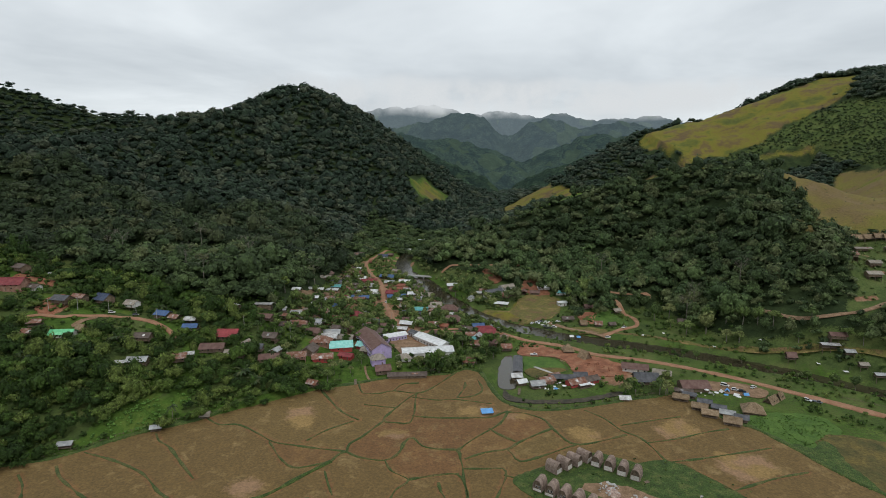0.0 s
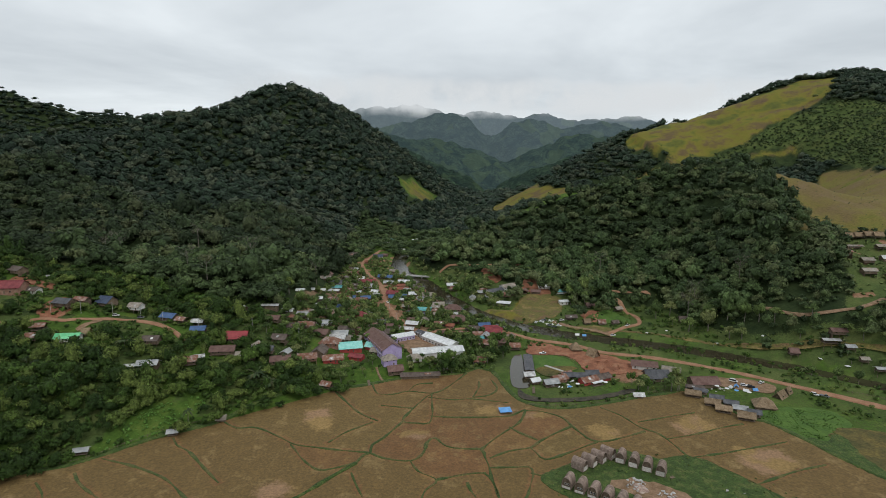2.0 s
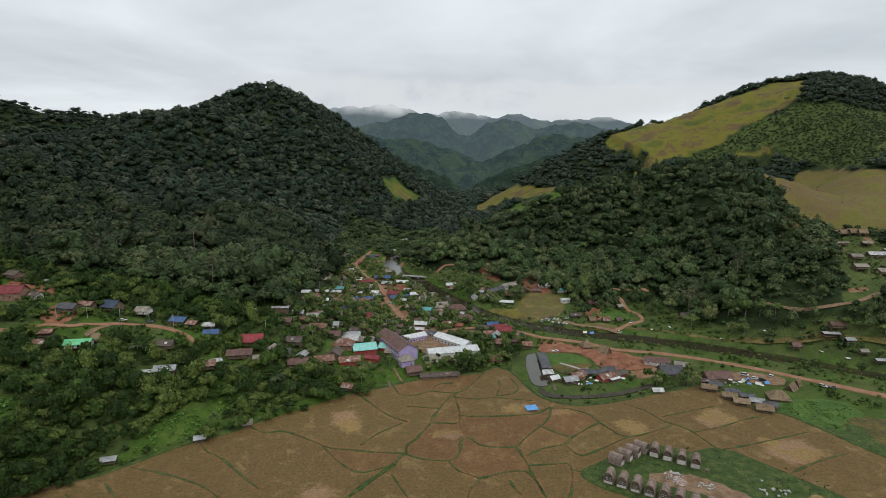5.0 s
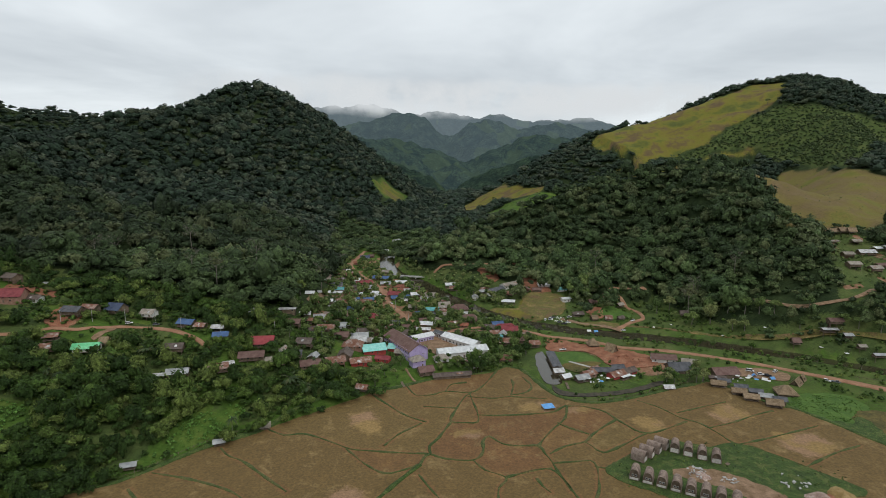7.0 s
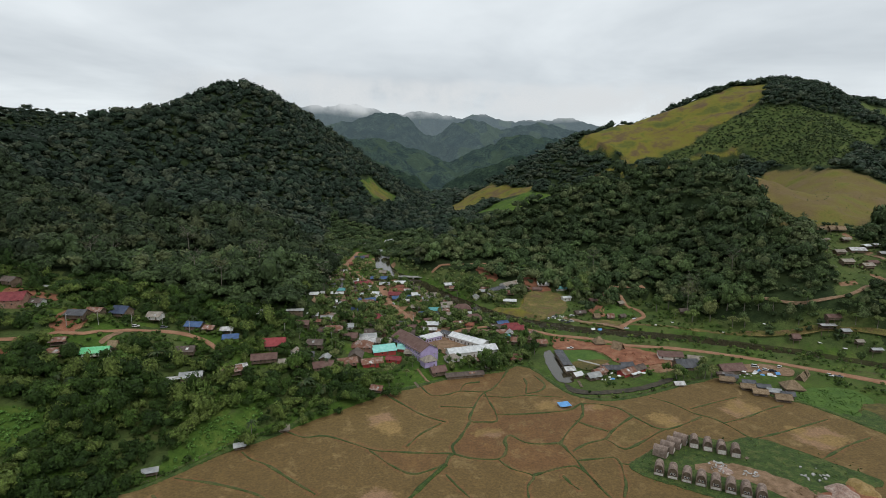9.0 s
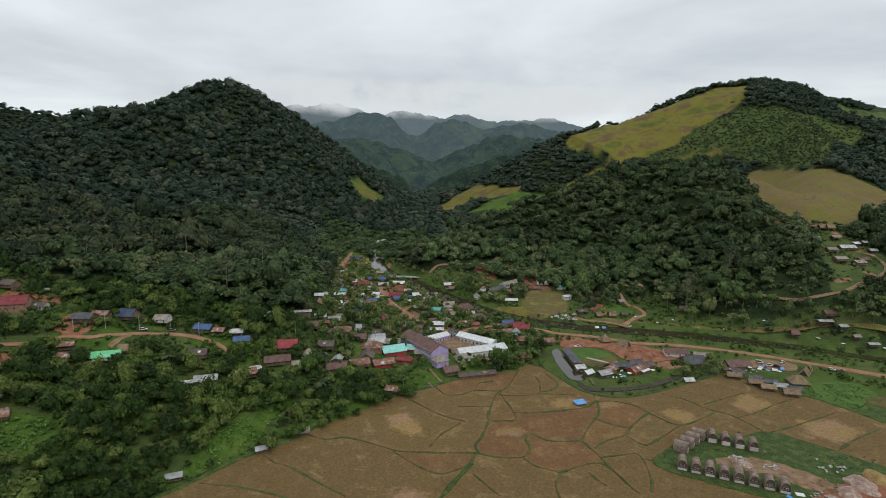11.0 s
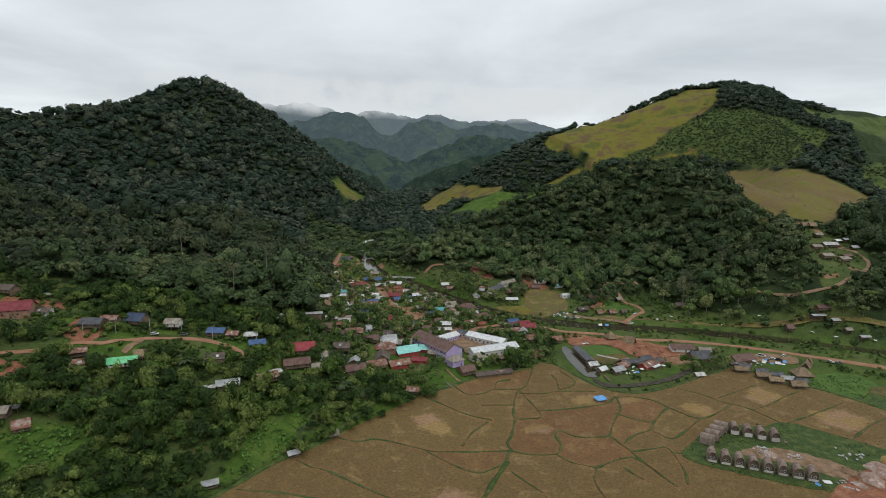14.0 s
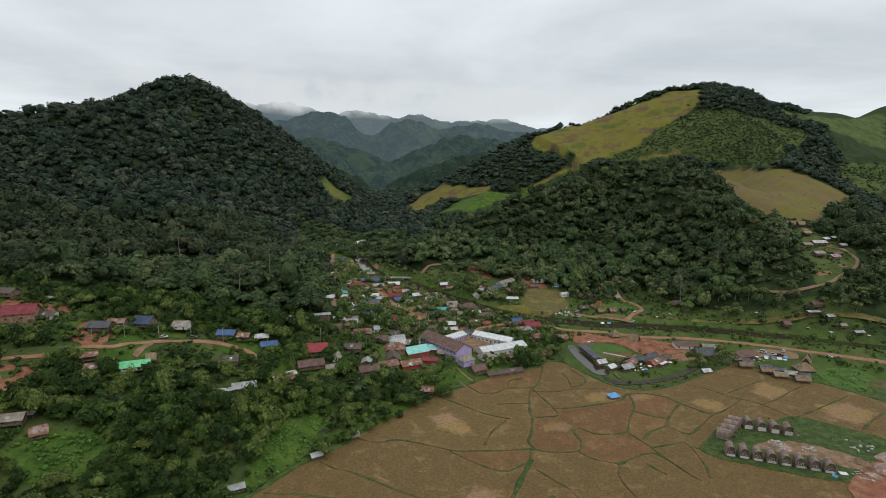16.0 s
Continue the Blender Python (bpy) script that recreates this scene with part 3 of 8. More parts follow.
# umbrellas, domes, tall heads and feathery crowns
NEAR_CROWNS = [crown_shape(n, 180, 0.125, seed=20 + k, flat=f, spread=d, loose=o) for k, (n, f, d, o) in enumerate(((5, 0.50, 0.80, 1.12), (4, 0.80, 0.55, 1.15), (3, 1.25, 0.35, 1.18), (5, 0.62, 0.72, 1.15), (4, 1.0, 0.45, 1.25), (6, 0.45, 0.85, 1.1), (4, 0.7, 0.65, 1.2), (3, 0.9, 0.5, 1.35), (5, 0.75, 0.6, 1.15)))]
THICKET_CROWNS = [crown_shape(n, 205, 0.112, seed=30 + k, flat=f, spread=d, loose=o) for k, (n, f, d, o) in enumerate(((4, 0.65, 0.75, 1.18), (4, 0.9, 0.55, 1.25), (4, 0.55, 0.85, 1.2), (3, 1.2, 0.45, 1.35), (4, 0.75, 0.7, 1.25), (3, 1.5, 0.35, 1.4), (4, 0.6, 0.8, 1.3)))]
FAR_CROWNS = [crown_shape(n, 35, 0.21, seed=40 + k, flat=f, spread=d, loose=1.12) for k, (n, f, d) in enumerate(((1, 0.75, 0.3), (1, 0.95, 0.3), (1, 0.65, 0.3), (1, 1.15, 0.3), (1, 0.8, 0.3), (1, 1.3, 0.3), (1, 0.55, 0.3)))]


def plant(name, label, x, y, radius, height, shapes, material, stem=0.35):
    """One joined wood: crowns set over the ground at x, y."""
    z = land(x, y)
    patch = 0.16 * wave(x, y, 210, 4.0) + 0.08 * wave(x, y, 60, 1.0)
    vs, fs, sm, tn, count = [], [], [], [], 0
    for k in range(len(x)):
        v, f, s = shapes[k % len(shapes)]
        a = rng.uniform(0, 6.3)
        c, q = math.cos(a), math.sin(a)
        rx, rz = radius[k], height[k]
        vx = (v[:, 0] * c - v[:, 1] * q) * rx * rng.uniform(0.85, 1.15) + x[k]
        vy = (v[:, 0] * q + v[:, 1] * c) * rx * rng.uniform(0.85, 1.15) + y[k]
        vz = v[:, 2] * rz + z[k] + stem * rz - 0.3 * rz
        vs.append(np.stack([vx, vy, vz], -1))
        fs.append(f + count)
        sm.append(s)
        tn.append(np.full(len(v), np.clip(0.86 * rng.beta(1.5, 1.7) + 0.05 + patch[k], 0.02, 0.98)))
        count += len(v)
    me = mesh_from(name, np.concatenate(vs), np.concatenate(fs), np.concatenate(sm), np.concatenate(tn))
    me.materials.append(material)
    return tagged(new(name, me), label, "forest", kind="stuff")


def scatter(x0, x1, y0, y1, gap, turn=0.47):
    """Points over a box, about gap apart: a loose grid laid askew, so that no rows show."""
    c, q = math.cos(turn), math.sin(turn)
    mx, my, reach = (x0 + x1) / 2, (y0 + y1) / 2, math.hypot(x1 - x0, y1 - y0) / 2 + gap
    us, vs = np.meshgrid(np.arange(-reach, reach, float(gap)), np.arange(-reach, reach, gap * 0.9))
    us[::2] += gap / 2
    us = us.ravel() + rng.uniform(-0.5, 0.5, us.size) * gap
    vs = vs.ravel() + rng.uniform(-0.5, 0.5, vs.size) * gap
    xs, ys = mx + us * c - vs * q, my + us * q + vs * c
    ok = (xs > x0) & (xs < x1) & (ys > y0) & (ys < y1)
    return xs[ok], ys[ok]


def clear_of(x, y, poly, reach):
    """True off the plot and off the strip on its camera side, reach metres wide, kept clear for the view."""
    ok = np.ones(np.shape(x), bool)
    # (-80, 0) is the middle of the camera's path
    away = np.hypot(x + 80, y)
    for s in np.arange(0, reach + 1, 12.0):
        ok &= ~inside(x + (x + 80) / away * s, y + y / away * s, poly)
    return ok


def wooded(x, y):
    """Where the closed forest stands, but for slopes turned from the camera and ground outside its view."""
    covers = ground_value(x, y)
    river, _ = line_distance(x, y, RIVER)
    slope = (land(x, y + 6) - land(x, y - 6)) / 12
    field = (-(x + 190) * 0.568 + (y - 225) * 0.824 < 5) & (y < 420)
    valley = (x > 0) & (land(x, y) < 2.0) & (y < 620)
    free = np.ones(np.shape(x), bool)
    for hx, hy, r in HOUSES:
        free &= (np.hypot(x - hx, y - hy) > r + 1.5) & (np.hypot(x - hx, y - hy + 3) > r + 0.3)
    for line in ROADS:
        free &= line_distance(x, y, line)[0] > 7
        free &= line_distance(x, y + 6, line)[0] > 5
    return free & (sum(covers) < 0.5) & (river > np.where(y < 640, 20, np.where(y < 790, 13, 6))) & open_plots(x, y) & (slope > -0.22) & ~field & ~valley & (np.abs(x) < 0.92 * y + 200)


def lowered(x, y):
    """Halves the crowns on the camera side of the upland plots, so that these stay in view."""
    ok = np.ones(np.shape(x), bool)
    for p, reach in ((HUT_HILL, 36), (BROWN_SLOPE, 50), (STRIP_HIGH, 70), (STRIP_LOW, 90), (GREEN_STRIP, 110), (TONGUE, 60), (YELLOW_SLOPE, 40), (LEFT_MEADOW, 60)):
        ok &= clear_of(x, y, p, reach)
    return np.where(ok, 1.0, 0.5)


def open_plots(x, y):
    ok = np.ones(np.shape(x), bool)
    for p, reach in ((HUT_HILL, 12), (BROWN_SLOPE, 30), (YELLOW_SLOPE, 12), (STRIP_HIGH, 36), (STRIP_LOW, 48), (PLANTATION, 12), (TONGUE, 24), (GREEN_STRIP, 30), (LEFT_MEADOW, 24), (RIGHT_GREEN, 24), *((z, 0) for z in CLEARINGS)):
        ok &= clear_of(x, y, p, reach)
    return ok


# open ground on the bank: maroon house and road kept clear for the camera
CLEARINGS = [[(-265, 276), (-253, 279), (-241, 272), (-237, 260), (-247, 255), (-255, 256)], [(-105, 708), (-92, 856), (-82, 849), (-85, 766), (-95, 700)], GRASS_A, GRASS_B, GRASS_C, [(-300, 318), (-284, 328), (-272, 318), (-283, 300), (-298, 298)], [(-128, 427), (-120, 481), (-101, 535), (-98, 516), (-109, 447), (-124, 412)], [(-330, 356), (-285, 350), (-270, 360), (-270, 392), (-330, 410)], [(-262, 345), (-215, 352), (-175, 346), (-182, 336), (-215, 340), (-250, 330)]]


def wood(name, label, box, gap, size, shapes, material=FOREST, keep=None, tall=1.0):
    x, y = scatter(*box, gap)
    ok = wooded(x, y)
    if keep is not None:
        ok &= keep(x, y)
    x, y = x[ok], y[ok]
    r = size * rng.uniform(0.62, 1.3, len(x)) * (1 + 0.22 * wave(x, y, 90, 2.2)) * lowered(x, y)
    big = rng.uniform(0, 1, len(x)) > (0.93 if y.max() < 800 else 0.97)
    r[big] *= 1.25
    far = shapes is FAR_CROWNS
    return plant(name, label, x, y, r, r * rng.uniform(1.0, 1.25 if far else 1.5, len(x)) * tall * np.where(big, 1.0 if far else 1.25, 1), shapes, material)


def shrubs(name, label, poly, gap, size, material):
    """Low planted shrubs over an outline, in loose rows along the slope."""
    xs, ys = [p[0] for p in poly], [p[1] for p in poly]
    x, y = scatter(min(xs), max(xs), min(ys), max(ys), gap)
    ok = inside(x, y, poly)
    x, y = x[ok], y[ok]
    r = size * rng.uniform(0.6, 1.3, len(x))
    return plant(name, label, x, y, r, r * 0.9, LOW, material, 0.25)


LOW = [crown_shape(1, 16, 0.36, level=0, seed=60 + k, flat=0.8) for k in range(5)]


# ---- helpers for things ----
def part(name, bm, material, parent=None, label="", smooth_shade=False):
    """Links a bmesh as one mesh object under a thing or a part."""
    me = bpy.data.meshes.new(name)
    bm.to_mesh(me)
    bm.free()
    me.materials.append(material)
    if smooth_shade:
        me.polygons.foreach_set("use_smooth", np.ones(len(me.polygons), bool))
    ob = new(name, me)
    if parent is not None:
        ob.parent = parent
    return tagged(ob, label)


def box(bm, x0, x1, y0, y1, z0, z1):
    v = [bm.verts.new(p) for p in ((x0, y0, z0), (x1, y0, z0), (x1, y1, z0), (x0, y1, z0), (x0, y0, z1), (x1, y0, z1), (x1, y1, z1), (x0, y1, z1))]
    for f in ((0, 3, 2, 1), (4, 5, 6, 7), (0, 1, 5, 4), (1, 2, 6, 5), (2, 3, 7, 6), (3, 0, 4, 7)):
        bm.faces.new([v[k] for k in f])
    return v


def boxes(*sizes):
    bm = bmesh.new()
    for s in sizes:
        box(bm, *s)
    return bm


def solid(bm, outline, thick):
    """A slab from a ring of corners, thickened downwards."""
    top = [bm.verts.new(p) for p in outline]
    low = [bm.verts.new((p[0], p[1], p[2] - thick)) for p in outline]
    bm.faces.new(top)
    bm.faces.new(low[::-1])
    for k in range(len(top)):
        j = (k + 1) % len(top)
        bm.faces.new((top[j], top[k], low[k], low[j]))


def tube(bm, a, b, r0, r1, sides=6):
    a, b = Vector(a), Vector(b)
    q = (b - a).to_track_quat("Z", "Y").to_matrix()
    rings = []
    for p, r in ((a, r0), (b, r1)):
        rings.append([bm.verts.new(p + q @ Vector((r * math.cos(2 * math.pi * k / sides), r * math.sin(2 * math.pi * k / sides), 0))) for k in range(sides)])
    for k in range(sides):
        j = (k + 1) % sides
        bm.faces.new((rings[0][k], rings[0][j], rings[1][j], rings[1][k]))
    bm.faces.new(rings[1])


def curve_through(points, step, closed=False):
    """Evenly spaced points on a smooth line through these."""
    p = [Vector((*q[:2], 0)) for q in points]
    out = []
    n = len(p)
    for k in range(n if closed else n - 1):
        a, b, c, d = (p[(k + j) % n] if closed else p[min(max(k + j, 0), n - 1)] for j in (-1, 0, 1, 2))
        m = max(1, int((c - b).length / step))
        for i in range(m):
            u = i / m
            out.append(0.5 * (2 * b + (c - a) * u + (2 * a - 5 * b + 4 * c - d) * u * u + (3 * b - a - 3 * c + d) * u ** 3))
    if not closed:
        out.append(p[-1])
    return np.array([q[:2] for q in out])


def ribbon(name, label, category, points, width, material, lift=0.3, step=4.0, crown=0.08, shift=0.0, rough=0.25):
    """A strip laid over the ground along a line, with uneven edges."""
    c = curve_through(points, step)
    t = np.gradient(c, axis=0)
    t /= np.linalg.norm(t, axis=1)[:, None] + 1e-9
    n = np.stack([-t[:, 1], t[:, 0]], -1)
    w = width / 2 * (1 + rough * wave(c[:, 0], c[:, 1], 17, width))
    rows = []
    for s, up in ((-1.0, -0.4), (-0.9, 0.0), (-0.3, crown), (0.3, crown), (0.9, 0.0), (1.0, -0.4)):
        p = c + n * (w * s + shift)[:, None]
        z = np.maximum(land(p[:, 0], p[:, 1]), land(c[:, 0], c[:, 1]) - 0.25) + lift + up
        rows.append(np.column_stack([p, z]))
    v = np.stack(rows, 1)
    m, k = v.shape[:2]
    i = np.arange(m * k).reshape(m, k)
    f = np.stack([i[:-1, :-1], i[1:, :-1], i[1:, 1:], i[:-1, 1:]], -1).reshape(-1, 4)[:, ::-1]
    me = mesh_from(name, v.reshape(-1, 3), f, True)
    me.materials.append(material)
    return tagged(new(name, me), label, category, kind="structure")


def plot(name, label, category, outline, material, lift=0.25, ragged=0.6, step=2.0, kind="structure", seed=0.0, level=None, thick=0.3):
    """A flat-lying patch of ground with an uneven rim, sunk a little at its edge."""
    c = curve_through(outline, step, True)
    c = c + ragged * np.column_stack([wave(c[:, 0], c[:, 1], 9, seed), wave(c[:, 0], c[:, 1], 7, seed + 2)])
    bm = bmesh.new()
    z = land(c[:, 0], c[:, 1]) + lift if level is None else np.full(len(c), level)
    vs = [bm.verts.new((*p, q)) for p, q in zip(c, z)]
    face = bm.faces.new(vs)
    low = [bm.verts.new((*p, q - thick)) for p, q in zip(c, z)]
    for k in range(len(vs)):
        j = (k + 1) % len(vs)
        bm.faces.new((vs[j], vs[k], low[k], low[j]))
    bmesh.ops.triangulate(bm, faces=[face])
    bmesh.ops.recalc_face_normals(bm, faces=bm.faces)
    return tagged(part(name, bm, material), label, category, kind=kind)


# ---- the paddies ----
FIELD = [(-300, 165), (-225, 216), (-201, 230), (-181, 238), (-164, 253), (-148, 266), (-130, 277), (-117, 294), (-102, 308), (-84, 316), (-64, 321), (-48, 328), (-31, 335), (-13, 338), (6, 342), (15, 349), (25, 343),
         (32, 308), (39, 294), (55, 287), (79, 291), (100, 298), (129, 306), (140, 308), (147, 291), (155, 271), (161, 268), (170, 247), (176, 226), (186, 205), (240, 120), (0, 60), (-300, 90)]
BUNDS = []


def bund_line(*points):
    BUNDS.append(list(points))


bund_line((-53, 326), (-50, 314), (-48, 310), (-39, 309), (-30, 313), (-15, 310), (-5, 320), (8, 342))
bund_line((-30, 313), (-25, 323), (-15, 325))
bund_line((-15, 309), (-19, 305), (-26, 291), (-32, 275), (-24, 272), (-18, 272), (-16, 282), (-16, 295), (-16, 309))
bund_line((-45, 294), (-27, 290))
bund_line((-18, 304), (-3, 300), (7, 301), (28, 295))
bund_line((8, 303), (18, 306), (24, 315), (22, 330))
bund_line((8, 303), (13, 317), (14, 326))
bund_line((-17, 280), (-3, 278), (23, 278), (32, 283), (36, 286))
bund_line((-74, 249), (-58, 245), (-47, 243), (-40, 238), (-27, 235), (-21, 242), (-19, 252), (-15, 256), (-10, 248), (-2, 245), (7, 244), (8, 237), (9, 229), (9, 222), (10, 210), (11, 201), (12, 198))
bund_line((-46, 243), (-46, 250), (-41, 257), (-32, 274))
bund_line((-68, 253), (-60, 264), (-48, 274))
bund_line((7, 244), (13, 252), (19, 259), (30, 271), (36, 285))
bund_line((10, 236), (20, 242), (31, 245), (37, 251), (47, 259), (57, 266))
bund_line((24, 266), (28, 260), (36, 252))
bund_line((31, 245), (33, 240), (36, 234), (49, 240), (61, 247), (65, 249))
bund_line((35, 285), (45, 283), (54, 276), (57, 266), (60, 257), (63, 251), (71, 250), (93, 259))
bund_line((9, 228), (20, 228), (27, 228), (28, 223), (25, 214), (22, 206), (17, 198))
bund_line((27, 223), (31, 221), (53, 234))
bund_line((79, 287), (87, 277), (92, 264), (99, 256), (102, 244), (104, 234), (111, 228), (117, 220), (123, 210), (125, 200))
bund_line((93, 269), (110, 274), (129, 279))
bund_line((101, 251), (117, 255), (136, 262), (148, 265))
bund_line((103, 233), (123, 237), (143, 242), (159, 246))
bund_line((120, 210), (145, 220), (163, 225))
bund_line((-27, 235), (-23, 226), (-15, 219), (-20, 212), (-22, 204))
bund_line((-15, 219), (-3, 223), (7, 224))
bund_line((-53, 226), (-49, 215), (-46, 208))
bund_line((-52, 234), (-49, 241), (-46, 243))
bund_line((-86, 252), (-82, 246), (-77, 238), (-68, 229), (-59, 231), (-53, 234))
bund_line((-146, 260), (-141, 253), (-133, 247), (-125, 238), (-118, 230), (-109, 220))
bund_line((-127, 277), (-118, 270), (-108, 270), (-95, 261), (-84, 252), (-74, 249))
bund_line((-74, 314), (-65, 299), (-56, 285), (-45, 275))
bund_line((-188, 223), (-180, 215), (-174, 206))
bund_line((-176, 230), (-168, 221), (-152, 209), (-147, 206))
bund_line((-171, 242), (-153, 235), (-138, 227), (-130, 221), (-119, 210), (-113, 206))
bund_line((-15, 220), (-6, 222), (4, 224), (8, 221), (10, 211), (10, 206))
bund_line((-2, 217), (-1, 211), (1, 206))
bund_line((-98, 180), (-60, 172), (-10, 185), (30, 178), (70, 160))
bund_line((-160, 190), (-98, 196), (-55, 206))
bund_line((-46, 206), (-44, 180))
bund_line((-22, 204), (-24, 178))
GREAT_BUND = [(-98, 196), (-86, 203), (-77, 206), (-71, 211), (-64, 220), (-58, 227), (-52, 234)]


STRAW_PATCHES = ([(8, 287), (13, 292), (23, 292), (31, 286), (23, 280), (8, 281)],
                 [(-35, 261), (-29, 265), (-18, 264), (-17, 257), (-22, 255), (-32, 257)],
                 [(36, 283), (45, 283), (48, 278), (41, 275), (34, 276)],
                 [(64, 266), (73, 268), (80, 260), (76, 251), (68, 251), (65, 256)],
                 [(110, 266), (122, 275), (129, 276), (133, 264), (132, 259), (119, 257), (111, 255)],
                 [(130, 243), (138, 240), (149, 238), (152, 227), (143, 220), (130, 218), (125, 227)],
                 [(-86, 290), (-74, 291), (-70, 277), (-69, 268), (-75, 265), (-84, 276)],
                 [(-76, 317), (-68, 322), (-67, 316), (-74, 314)],
                 [(-92, 212), (-90, 218), (-84, 221), (-76, 215), (-79, 209), (-86, 207)])


def paddies():
    """The field: cells between the bunds, each at its own level and tone."""
    gap = 1.5
    xs, ys = np.arange(-300, 242, gap), np.arange(60, 352, gap)
    X, Y = np.meshgrid(xs, ys)
    wall = np.zeros(X.shape, bool)
    for b in BUNDS + [GREAT_BUND]:
        d, _ = line_distance(X, Y, [tuple(p) for p in curve_through(b, 5)])
        wall |= d < 1.3
    rim = [tuple(p) for p in curve_through(FIELD, 5, True)]
    free = inside(X, Y, rim) & ~wall
    cell = np.zeros(X.shape, np.int32)
    count = 0
    for j, i in zip(*np.nonzero(free)):
        if cell[j, i]:
            continue
        count += 1
        todo = [(j, i)]
        cell[j, i] = count
        while todo:
            a, b = todo.pop()
            for c, d in ((a + 1, b), (a - 1, b), (a, b + 1), (a, b - 1)):
                if 0 <= c < X.shape[0] and 0 <= d < X.shape[1] and free[c, d] and not cell[c, d]:
                    cell[c, d] = count
                    todo.append((c, d))
    tone = rng.uniform(0, 1, count + 1)
    # the western plots have greened over more than the eastern ones
    for k in range(1, count + 1):
        if X[cell == k].mean() < -10 and rng.uniform() < 0.7:
            tone[k] = (rng.integers(1, 6) + rng.uniform(0.78, 0.95)) / 7.3
    level = rng.uniform(0.0, 0.22, count + 1)
    level[0], tone[0] = 0.1, 0.5
    keep = inside(X, Y, rim)
    Z = 0.32 + level[cell] + 0.03 * wave(X, Y, 3.5, 1.0)
    i = np.arange(X.size).reshape(X.shape)
    ok = keep[:-1, :-1] & keep[1:, 1:] & keep[1:, :-1] & keep[:-1, 1:]
    f = np.stack([i[:-1, :-1], i[:-1, 1:], i[1:, 1:], i[1:, :-1]], -1)[ok]
    me = mesh_from("paddy_field", np.stack([X, Y, Z], -1).reshape(-1, 3), f, True, tone[cell].ravel())
    heap = np.zeros(X.shape)
    for k, p in enumerate(STRAW_PATCHES):
        near = (np.abs(X - p[0][0]) < 60) & (np.abs(Y - p[0][1]) < 60)
        d, _ = line_distance(X[near], Y[near], p + p[:1])
        heap[near] = np.maximum(heap[near], np.clip(0.5 + np.where(inside(X[near], Y[near], p), d, -d) / 15, 0, 1))
    a = me.attributes.new("straw", "FLOAT", "POINT")
    a.data.foreach_set("value", heap.ravel().astype(np.float32))
    me.materials.append(STUBBLE)
    tagged(new("paddy_field", me), "harvested rice paddies with brown stubble", "field", kind="structure")


# the tone of each paddy goes into its stubble
_t = STUBBLE.node_tree
_a = _t.nodes.new("ShaderNodeAttribute")
_a.attribute_name = "tint"
_r = node(_t, "ShaderNodeMapRange")
_r.inputs["To Min"].default_value, _r.inputs["To Max"].default_value = 0.88, 1.14
_h = [n for n in _t.nodes if n.bl_idname == "ShaderNodeHueSaturation"][0]
_old = _h.inputs["Value"].links[0].from_socket
_m = _t.nodes.new("ShaderNodeMath")
_m.operation = "MULTIPLY"
_t.links.new(_a.outputs["Fac"], _r.inputs["Value"])
_t.links.new(_old, _m.inputs[0])
_t.links.new(_r.outputs[0], _m.inputs[1])
_t.links.new(_m.outputs[0], _h.inputs["Value"])
# some plots have greened over again
_g = _t.nodes.new("ShaderNodeMixRGB")
_g.inputs[2].default_value = (0.125, 0.092, 0.030, 1)
_e = node(_t, "ShaderNodeMapRange")
_e.inputs["From Min"].default_value, _e.inputs["From Max"].default_value = 0.72, 0.95
_e.inputs["To Max"].default_value = 0.75
_c = _h.inputs["Color"].links[0].from_socket
_w = node(_t, "ShaderNodeMath")
_w.operation = "FRACT"
_v = node(_t, "ShaderNodeMath")
_v.operation = "MULTIPLY"
_v.inputs[1].default_value = 7.3
for _p, _q in ((_a.outputs["Fac"], _v.inputs[0]), (_v.outputs[0], _w.inputs[0]), (_w.outputs[0], _e.inputs["Value"]), (_e.outputs[0], _g.inputs[0]), (_c, _g.inputs[1]), (_g.outputs[0], _h.inputs["Color"])):
    _t.links.new(_p, _q)
# pale straw lies about in streaks
_s = node(_t, "ShaderNodeTexNoise", Scale=0.085, Detail=7.0, Roughness=0.7, Distortion=0.6)
_f = node(_t, "ShaderNodeMapRange")
_f.inputs["From Min"].default_value, _f.inputs["From Max"].default_value, _f.inputs["To Max"].default_value = 0.54, 0.70, 0.75
_k = _t.nodes.new("ShaderNodeMixRGB")
_k.inputs[2].default_value = (0.285, 0.195, 0.085, 1)
_o = [n for n in _t.nodes if n.bl_idname == "ShaderNodeNewGeometry"][0]
_c = _h.inputs["Color"].links[0].from_socket
for _p, _q in ((_o.outputs["Position"], _s.inputs["Vector"]), (_s.outputs["Fac"], _f.inputs["Value"]), (_f.outputs[0], _k.inputs[0]), (_c, _k.inputs[1]), (_k.outputs[0], _h.inputs["Color"])):
    _t.links.new(_p, _q)
# and lies thick where it was threshed
_y = _t.nodes.new("ShaderNodeAttribute")
_y.attribute_name = "straw"
_z = node(_t, "ShaderNodeTexNoise", Scale=0.35, Detail=7.0, Roughness=0.75)
_x = node(_t, "ShaderNodeMath")
_i = node(_t, "ShaderNodeMapRange")
_i.inputs["From Min"].default_value, _i.inputs["From Max"].default_value, _i.inputs["To Max"].default_value = 0.90, 1.12, 0.92
_j = _t.nodes.new("ShaderNodeMixRGB")
_n2 = node(_t, "ShaderNodeTexNoise", Scale=0.05, Detail=3.0)
_cr = _t.nodes.new("ShaderNodeValToRGB")
_cr.color_ramp.elements[0].position, _cr.color_ramp.elements[0].color = 0.44, (0.29, 0.175, 0.098, 1)
